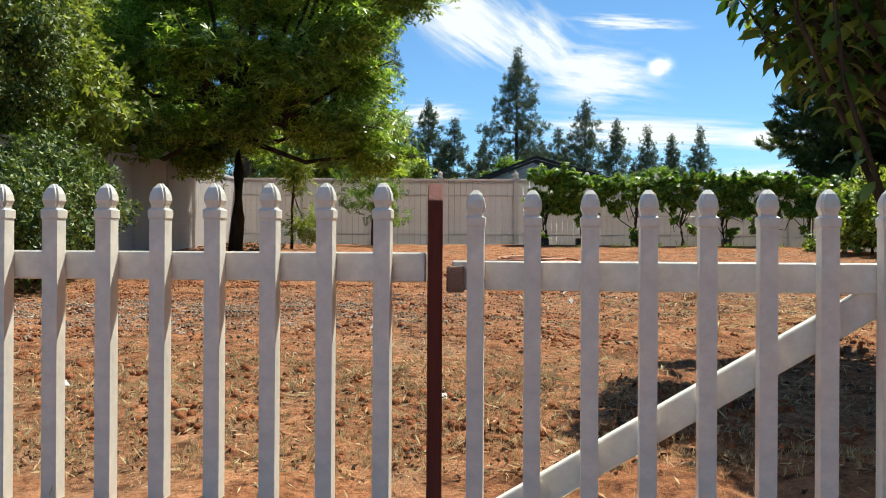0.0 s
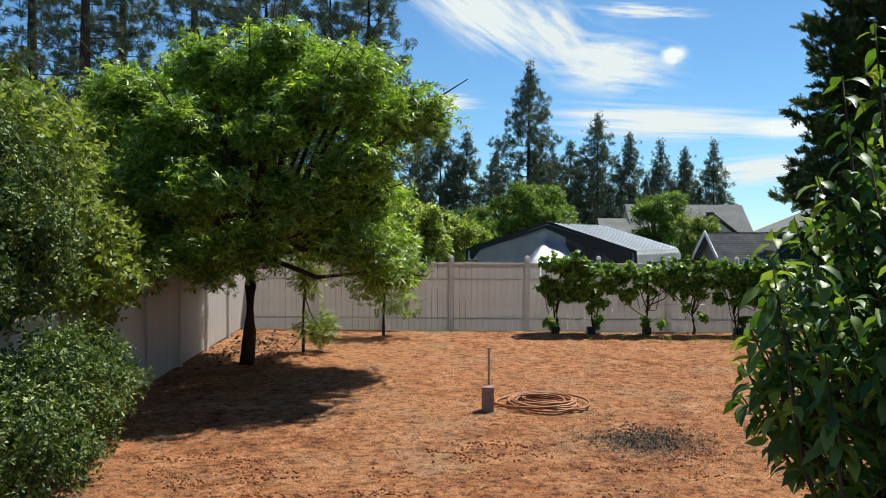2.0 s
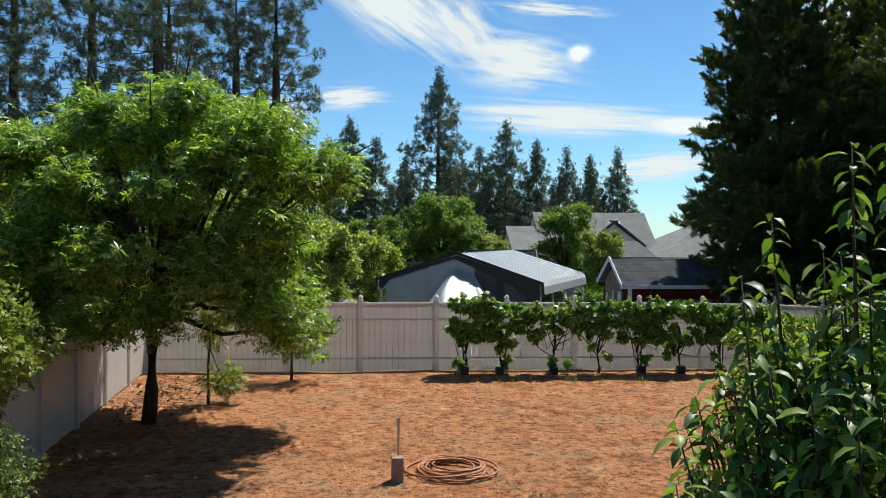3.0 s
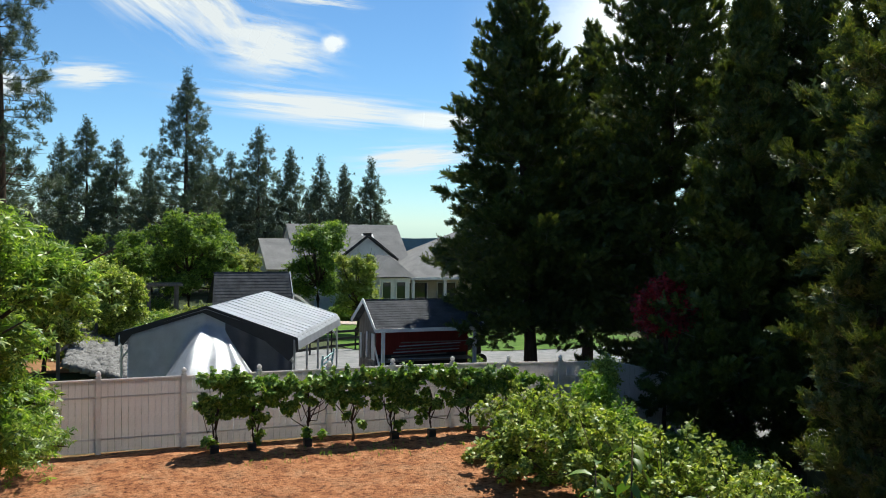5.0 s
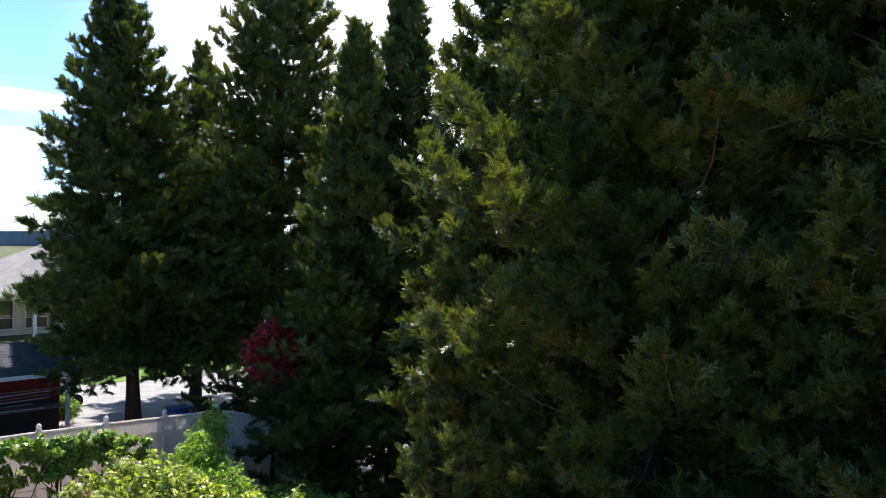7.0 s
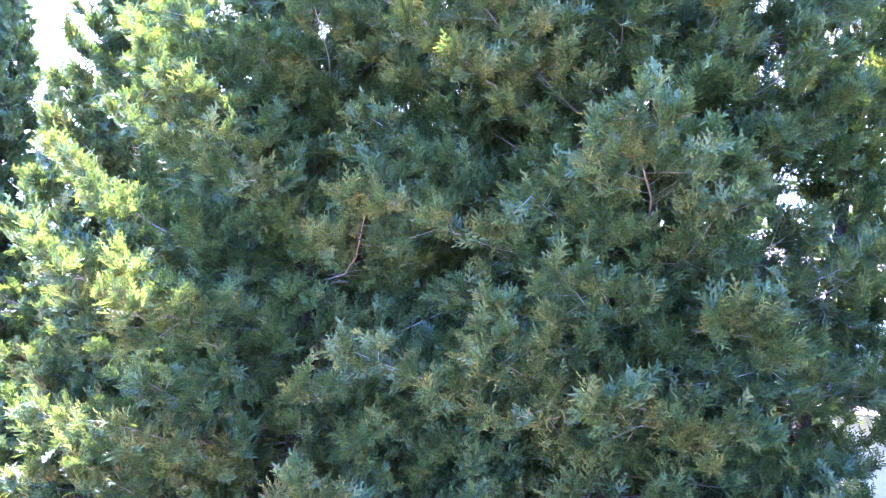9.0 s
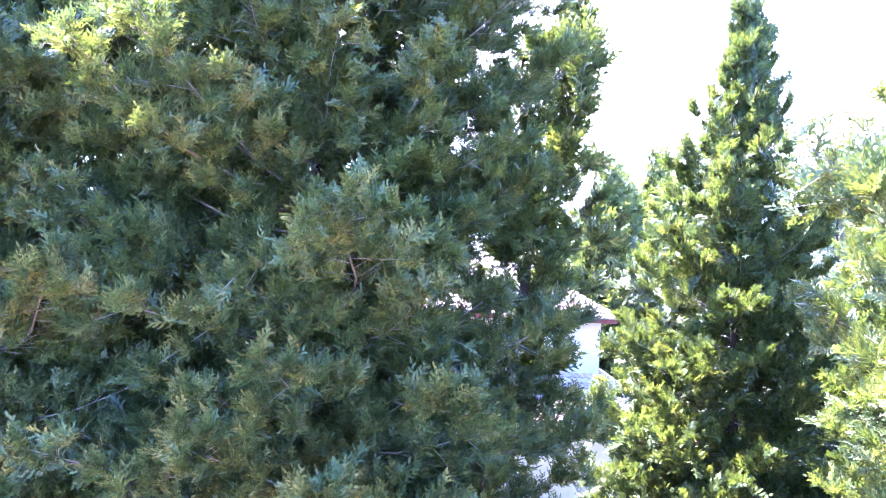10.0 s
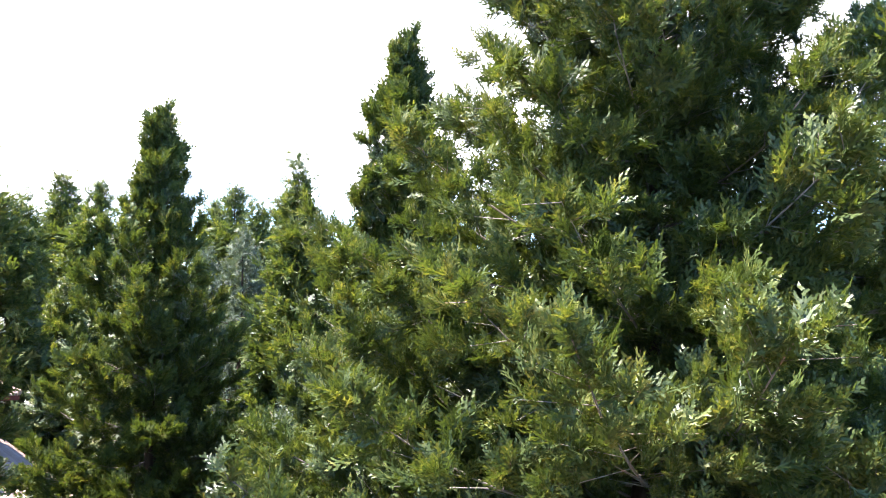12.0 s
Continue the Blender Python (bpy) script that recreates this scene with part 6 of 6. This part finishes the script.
rail_fence([(-1.6, 36.5), (-1.2, 39.5), (-0.8, 42.5), (-0.3, 45.5)], "rough brown post and rail fence above a rock slope", height=1.4, rails=(0.5, 1.1))
rail_fence([(0.5, 54.0), (2.0, 54.4), (4.0, 54.6), (6.0, 54.6), (8.0, 54.6)], "brown post and rail fence round a garden")
rail_fence([(7.9, 40.0), (9.2, 41.0), (10.5, 42.0), (12.0, 43.0), (13.5, 43.6), (15.2, 44.0)], "dark wire and post fence along the lawn", 0.07, 1.1, (0.3, 0.65, 1.0), BLACKIRON)


def rocks():
    rng = grow(9, 1)
    n = 2400
    x = rng.uniform(-1.2, 2.6, n)
    y = rng.uniform(33, 50, n)
    spots = np.array([(a, b, gz(a, b) + 0.1 + 0.9 * max(0.0, 1 - (a + 1.2) / 3.0)) for a, b in zip(x, y)])
    ahead = unit(rng.normal(0, 1, (n, 3)) * (1, 1, 0.4))
    mesh = scatter("rock_slope", PEBBLE, spots, ahead, np.array([0, 0, 1.0]) + rng.normal(0, 0.3, (n, 3)), rng.uniform(0.14, 0.42, n))
    tagged(put("rock_slope", mesh, ROCK), "slope of pale grey riprap rocks", "rocks", kind="stuff")


rocks()


def bench():
    x, y = 17.1, 18.7
    b = thing("iron_bench", Matrix.Translation((x, y, gz(x, y))) @ Matrix.Rotation(radians(-20), 4, "Z"), "dark wrought iron garden bench on the terrace", "bench")
    for sx in (-0.65, 0.65):
        for sy in (-0.2, 0.22):
            part("leg", beam(bmesh.new(), (sx, sy, -0.05), (sx, sy, 0.45 if sy < 0 else 0.95), 0.045), BLACKIRON, b)
        part("armrest", beam(bmesh.new(), (sx, -0.24, 0.66), (sx, 0.22, 0.66), 0.045), BLACKIRON, b)
    for k in range(7):
        part("seat_slat", beam(bmesh.new(), (-0.65, -0.2 + k * 0.065, 0.45), (0.65, -0.2 + k * 0.065, 0.45), 0.04, 0.015), BLACKIRON, b)
    part("back_rail", beam(bmesh.new(), (-0.65, 0.22, 0.95), (0.65, 0.22, 0.95), 0.04), BLACKIRON, b)
    for k in range(13):
        part("back_bar", beam(bmesh.new(), (-0.6 + k * 0.1, 0.22, 0.45), (-0.6 + k * 0.1, 0.22, 0.95), 0.014), BLACKIRON, b)


bench()


def edging():
    rng = random.Random(12)
    for k in range(9):
        x, y = 15.0 + k * 0.27, 18.5 - k * 0.17 + 0.12 * math.sin(k * 2)
        s = thing("edging_stone", (x, y, gz(x, y)), "pale rounded stone edging a flower bed", "stone", "bed edging stones")
        bm = bmesh.new()
        bmesh.ops.create_icosphere(bm, subdivisions=2, radius=0.2, matrix=Matrix.Diagonal((1.2 * rng.uniform(0.8, 1.2), rng.uniform(0.8, 1.1), 0.65, 1)))
        for v in bm.verts:
            v.co *= 1 + 0.16 * noise.noise(v.co * 5 + Vector((k, 0, 0)))
        part("stone", bm, FLAGSTONE, s, smooth=True)


edging()


def tractor():
    x, y = 14.6, 36.6
    t = thing("garden_tractor", (x, y, gz(x, y) + 0.02), "dark garden tractor parked on gravel", "tractor")
    part("body", boxed((1.5, 0.7, 0.5), Matrix.Translation((0.7, 0, 0.75)), 0.06), BLACKPLASTIC, t)
    part("hood", boxed((0.7, 0.6, 0.35), Matrix.Translation((1.3, 0, 1.05)), 0.08), BLACKPLASTIC, t)
    part("seat", boxed((0.4, 0.45, 0.5), Matrix.Translation((0.2, 0, 1.2)), 0.08), BLACKPLASTIC, t)
    part("bucket", boxed((0.5, 1.2, 0.45), Matrix.Translation((-0.7, 0, 0.7)), 0.05), BLACKIRON, t)
    part("arm", beam(bmesh.new(), (-0.6, 0, 0.8), (0.9, 0, 1.25), 0.1), BLACKIRON, t)
    for wx, r in ((0.1, 0.42), (1.35, 0.28)):
        for sy in (-0.45, 0.45):
            part("wheel", lathe(bmesh.new(), [(r * 0.5, -0.12), (r, -0.1), (r, 0.1), (r * 0.5, 0.12)], 18, Matrix.Translation((wx, sy, r)) @ Matrix.Rotation(radians(90), 4, "X")), BLACKPLASTIC, t)


tractor()
for x, y, mat, label in ((16.9, 29.6, BLUEPLASTIC, "blue plastic bin standing behind the fence"), (17.8, 29.4, BLACKPLASTIC, "dark plastic bin standing behind the fence")):
    b = thing("storage_bin", (x, y, gz(x, y)), label, "bin")
    bm = boxed((0.7, 0.6, 1.25), Matrix.Translation((0, 0, 0.6)), 0.08)
    part("body", bm, mat, b)
    part("lid", boxed((0.76, 0.66, 0.08), Matrix.Translation((0, 0, 1.25)), 0.02), mat, b)


# ---- the house among the cedars ----
def tiled_slope(parent, p00, p10, p01, p11, courses, across):
    """Curved clay tiles in courses; p00-p10 is the eave. Each course is a row of barrel tiles."""
    p00, p10, p01, p11 = map(Vector, (p00, p10, p01, p11))
    nrm = (p10 - p00).cross(p01 - p00).normalized()
    if nrm.z < 0:
        nrm = -nrm
    for k in range(courses):
        s0, s1 = k / courses, min(1, (k + 1.2) / courses)
        a, b, c, d = p00.lerp(p01, s0), p10.lerp(p11, s0), p10.lerp(p11, s1), p00.lerp(p01, s1)
        n = max(4, int((b - a).length / across))
        bm = bmesh.new()
        low, high, under = [], [], []
        for i in range(n * 4 + 1):
            u = i / (n * 4)
            w = 0.06 * abs(math.sin(math.pi * u * n))
            low.append(bm.verts.new(a.lerp(b, u) + nrm * (w + 0.06)))
            high.append(bm.verts.new(d.lerp(c, u) + nrm * (w + 0.01)))
            under.append(bm.verts.new(a.lerp(b, u)))
        for i in range(n * 4):
            bm.faces.new((low[i], low[i + 1], high[i + 1], high[i]))
            bm.faces.new((under[i], under[i + 1], low[i + 1], low[i]))
        part("tile_course", bm, CLAYTILE, parent)


def tile_house():
    """A two-storey pale house with hipped clay-tile roofs, seen between the cedars."""
    h = thing("tile_roofed_house", (0, 0, 0), "two-storey cream house with clay tile hip roofs", "house")
    g = gz(40, 0)
    part("upper_wall", boxed((9.0, 10.5, 3.2), Matrix.Translation((42.6, -0.45, 5.8))), CREAMPAINT, h)
    part("lower_wall", boxed((12.0, 12.2, 5.2), Matrix.Translation((42.8, -0.6, g + 2.4))), CREAMPAINT, h)
    r = part("roof", boxed((0.2, 4.0, 0.1), Matrix.Translation((42.6, -0.4, 9.98))), CLAYTILE, h)
    x0, x1, y0, y1, e, t = 37.6, 47.6, -6.3, 5.4, 7.48, 9.98
    xm = (x0 + x1) / 2
    tiled_slope(r, (x0, y1, e), (x0, y0, e), (xm, y1 - 4.6, t), (xm, y0 + 4.6, t), 14, 0.3)
    tiled_slope(r, (x0, y0, e), (x1, y0, e), (xm - 0.01, y0 + 4.6, t), (xm + 0.01, y0 + 4.6, t), 14, 0.3)
    tiled_slope(r, (x1, y0, e), (x1, y1, e), (xm, y0 + 4.6, t), (xm, y1 - 4.6, t), 10, 0.3)
    tiled_slope(r, (x1, y1, e), (x0, y1, e), (xm + 0.01, y1 - 4.6, t), (xm - 0.01, y1 - 4.6, t), 10, 0.3)
    for a, b in (((x0, y0, e), (xm, y0 + 4.6, t)), ((x0, y1, e), (xm, y1 - 4.6, t))):
        a, b = Vector(a), Vector(b)
        for k in range(16):
            part("hip_tile", tube(bmesh.new(), [a.lerp(b, k / 16) + Vector((0, 0, 0.1)), a.lerp(b, (k + 1.15) / 16) + Vector((0, 0, 0.07))], [0.14, 0.11], 8), CLAYTILE, r)
    part("fascia", boxed((0.06, y1 - y0, 0.2), Matrix.Translation((x0 + 0.02, (y0 + y1) / 2, e - 0.06))), REDWOOD, h)
    part("soffit", boxed((x1 - x0, y1 - y0, 0.06), Matrix.Translation((xm, (y0 + y1) / 2, e - 0.1))), CREAMPAINT, h)
    window(h, 38.07, 0.5, 6.0, 1.4, 1.4, (-1, 0))
    r = part("lower_roof", boxed((0.2, 4.0, 0.1), Matrix.Translation((42.6, -0.4, 4.9))), CLAYTILE, h)
    x0, x1, y0, y1, e, t = 35.2, 50, -8.3, 7.2, 3.55, 5.1
    tiled_slope(r, (x0, y1, e), (x0, y0, e), (38.0, y1 - 1.6, t), (38.0, y0 + 2.5, t), 9, 0.3)
    tiled_slope(r, (x0, y0, e), (x1, y0, e), (38.0, y0 + 2.5, t), (47.2, y0 + 2.5, t), 9, 0.3)
    tiled_slope(r, (x1, y1, e), (x0, y1, e), (47.2, y1 - 1.6, t), (38.0, y1 - 1.6, t), 8, 0.3)


tile_house()


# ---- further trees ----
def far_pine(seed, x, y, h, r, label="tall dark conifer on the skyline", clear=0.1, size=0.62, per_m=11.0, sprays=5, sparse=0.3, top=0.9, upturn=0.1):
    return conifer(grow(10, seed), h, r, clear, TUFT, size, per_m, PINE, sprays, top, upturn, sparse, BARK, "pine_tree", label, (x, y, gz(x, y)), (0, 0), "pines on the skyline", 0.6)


pines = [far_pine(1, 7.45, 88, 21.9, 7.0), far_pine(2, 14.4, 88, 17.0, 5.8), far_pine(3, 17.6, 88, 15.2, 4.8), far_pine(4, 20.7, 88, 14.4, 4.0), far_pine(5, 1.1, 88, 14.8, 5.6)]
for k, (src, x, y, s) in enumerate(((2, 23.2, 88, 0.91), (3, 26.1, 88, 1.0), (1, -1.6, 90, 1.0), (2, 10.3, 91, 0.87), (4, 12.2, 92, 0.98), (1, -4.0, 96, 0.9), (4, 4.3, 93, 0.9), (3, 16.0, 95, 0.8), (4, 24.9, 93, 0.8), (1, 9.0, 97, 0.8), (2, 22, 97, 0.75),
                                   (1, -10, 92, 1.0), (4, -14, 90, 1.1), (0, -20, 96, 0.9), (1, -28, 90, 1.1))):
    copy_thing(pines[src], pose(x, y, gz(x, y), 0, 0, 47 * k) @ Matrix.Scale(s, 4))


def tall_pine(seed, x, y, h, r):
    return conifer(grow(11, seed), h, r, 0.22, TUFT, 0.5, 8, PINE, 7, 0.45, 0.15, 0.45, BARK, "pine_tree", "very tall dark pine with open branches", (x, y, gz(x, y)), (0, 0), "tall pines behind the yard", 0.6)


talls = [tall_pine(1, -5.8, 58, 27, 4.2), tall_pine(2, -12, 52, 29, 4.6)]
for k, (src, x, y, s) in enumerate(((0, -9.0, 62, 1.05), (0, -17.0, 56, 1.0), (1, -21.5, 50, 0.95), (1, -27.0, 55, 1.0), (0, -32, 48, 0.9), (1, -14.5, 66, 1.0), (0, -24.0, 62, 1.1))):
    copy_thing(talls[src], pose(x, y, gz(x, y), 0, 0, 80 * k + 30) @ Matrix.Scale(s, 4))
cedar(20, -15.5, 30.0, 9.0, 2.1, 0.05, 0.5, per_m=10, label="dense blue-green conifer behind the side fence")


def leaf_tree(seed, x, y, h, r, mat, label="leafy green garden tree", size=0.34, count=3000):
    g = grow(12, seed)
    lobes = []
    for k in range(30):
        a = k * 2.4
        lobes.append((0.75 * r * math.cos(a) * g.uniform(0.3, 1.1), 0.75 * r * math.sin(a) * g.uniform(0.3, 1.1), h * g.uniform(0.32, 0.94), r * g.uniform(0.12, 0.38), r * g.uniform(0.12, 0.38), h * g.uniform(0.035, 0.1)))
    return leafy(g, "garden_tree", (x, y, gz(x, y)), label, "tree", lobes, TUFTLEAF, size * 0.55, int(count * 1.8), mat, [((0, 0, -0.3), (0.1, 0, h * 0.5), 0.02 * h)], BARK, clump=4, shell=0.75, group="garden trees")


leaf_tree(1, -9.5, 27.0, 7.2, 3.2, OLIVELEAF)
leaf_tree(2, -12.5, 22.0, 6.8, 3.0, BROADLEAF)
leaf_tree(3, -4.6, 33.5, 5.6, 2.3, OLIVELEAF)
leaf_tree(4, -2.2, 38.5, 4.6, 1.8, LIME, "yellow-green leafy garden tree")
leaf_tree(5, 0.4, 45.5, 4.2, 1.6, LIME, "yellow-green leafy garden tree")
leaf_tree(6, 5.4, 62, 7.6, 3.6, BROADLEAF, "dense green garden tree", 0.42, 3600)
leaf_tree(7, 9.0, 64, 4.8, 2.0, OLIVELEAF)
leaf_tree(8, 14.2, 61, 7.2, 2.3, BROADLEAF, "broad green tree before the house", 0.42, 2400)
leaf_tree(9, 14.2, 50.5, 5.0, 1.65, OLIVELEAF, "young yellow-green tree on the lawn", 0.3, 1900)
leaf_tree(10, -8, 45, 6.0, 3.2, OLIVELEAF)
leaf_tree(11, -4, 50, 5.5, 3.0, BROADLEAF)
leaf_tree(12, -14, 40, 6.5, 3.5, BROADLEAF)
leaf_tree(13, 0.8, 66, 6.5, 3.0, BROADLEAF)
leaf_tree(14, 10.0, 72, 5.6, 2.0, OLIVELEAF)
leaf_tree(15, -9.0, 19.5, 5.5, 2.4, OLIVELEAF)
for k, (x, y, w) in enumerate(((5.0, 52.0, 1.6), (2.6, 50.2, 1.5), (8.5, 58, 1.6), (7.0, 59, 1.4), (10.5, 59.5, 1.5), (12.5, 58.5, 1.2), (-0.4, 47.0, 1.3), (17.5, 46.5, 0.8), (12.9, 35.2, 0.8), (14.4, 34.6, 0.7), (-0.8, 42.5, 0.9), (1.6, 47.5, 1.0), (3.4, 55.5, 1.2), (1.2, 57.5, 1.1), (4.8, 57.8, 1.0), (3.0, 61.5, 1.5), (6.2, 56.6, 0.9), (-2.4, 44.0, 1.1), (11.4, 62.0, 1.2), (16.6, 63.0, 1.0))):
    leafy(grow(13, k), "garden_shrub", (x, y, gz(x, y)), "rounded green shrub in a garden", "bush", [(0, 0, w * 0.5, w, w, w * 0.5), (w * 0.6, 0.2, w * 0.4, w * 0.7, w * 0.7, w * 0.4), (-w * 0.6, 0, w * 0.4, w * 0.7, w * 0.7, w * 0.4)], TUFTLEAF, 0.17, 2200, BROADLEAF if k % 2 else OLIVELEAF, None, limbs=False, clump=2, shell=0.5, group="garden shrubs")

# the wood around and behind
sources = [cedar(30, 26, 14, 16, 3.4, 0.05, 0.85, per_m=7, sprays=3, step=0.9, top=0.65, fill=600, fillsize=1.4), cedar(31, 27, 6, 15, 3.4, 0.05, 0.85, per_m=7, sprays=3, step=0.9, top=0.75, fill=600, fillsize=1.4)]
for k, (x, y, s) in enumerate(((24, 20, 1.0), (31, 22, 1.0), (33, 12, 0.9), (24.5, -14.5, 0.72), (29, -15.0, 0.75), (27, -20, 0.85), (33, -18, 0.8), (22, -24, 0.9), (37, -26, 0.95), (46, -24, 1.0), (50, -14, 0.95), (56, -30, 1.1), (44, -38, 1.05), (34, -40, 1.0), (26, -36, 0.95), (60, -8, 1.0), (60, 2, 1.0), (64, 12, 1.1), (54, 14, 1.0), (70, -20, 1.2), (66, -40, 1.2), (52, -50, 1.2),
                               (18, -34, 0.9), (12, -22, 1.0), (80, -32, 1.3), (84, -6, 1.3), (78, 18, 1.3), (40, 26, 1.0), (46, 34, 1.0), (54, -12, 0.9), (61.2, -15.8, 1.24), (73, -13.6, 1.32), (86, -19.8, 1.42), (67.5, -30.4, 1.34), (72.4, -30.6, 1.35), (73.4, -35.8, 1.4))):
    copy_thing(sources[k % 2], pose(x, y, gz(x, y), 0, 0, 61 * k) @ Matrix.Scale(s, 4))
for k, (x, y, s) in enumerate(((35, -22, 0.95), (52, -22, 1.0), (48, -32, 1.05), (62, -24, 1.1), (72, -12, 1.2), (40, -46, 1.0), (74, -46, 1.3), (90, -20, 1.4), (58, -58, 1.2))):
    copy_thing(pines[k % 5], pose(x, y, gz(x, y), 0, 0, 33 * k) @ Matrix.Scale(s, 4))


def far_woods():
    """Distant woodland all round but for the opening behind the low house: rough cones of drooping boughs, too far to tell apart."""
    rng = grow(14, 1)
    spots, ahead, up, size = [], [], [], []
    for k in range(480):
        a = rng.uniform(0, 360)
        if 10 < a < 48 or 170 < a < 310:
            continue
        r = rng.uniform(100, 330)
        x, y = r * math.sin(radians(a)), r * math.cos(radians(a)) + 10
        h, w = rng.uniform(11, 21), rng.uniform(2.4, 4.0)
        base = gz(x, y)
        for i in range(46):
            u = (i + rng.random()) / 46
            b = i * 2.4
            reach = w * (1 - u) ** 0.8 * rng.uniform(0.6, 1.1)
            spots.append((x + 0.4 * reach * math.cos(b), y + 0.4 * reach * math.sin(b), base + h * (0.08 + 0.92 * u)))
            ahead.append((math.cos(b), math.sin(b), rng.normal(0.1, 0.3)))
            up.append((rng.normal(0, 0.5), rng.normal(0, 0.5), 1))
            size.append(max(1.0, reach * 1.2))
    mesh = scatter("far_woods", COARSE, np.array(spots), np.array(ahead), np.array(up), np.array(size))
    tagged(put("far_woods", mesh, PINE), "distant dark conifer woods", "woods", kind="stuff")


far_woods()
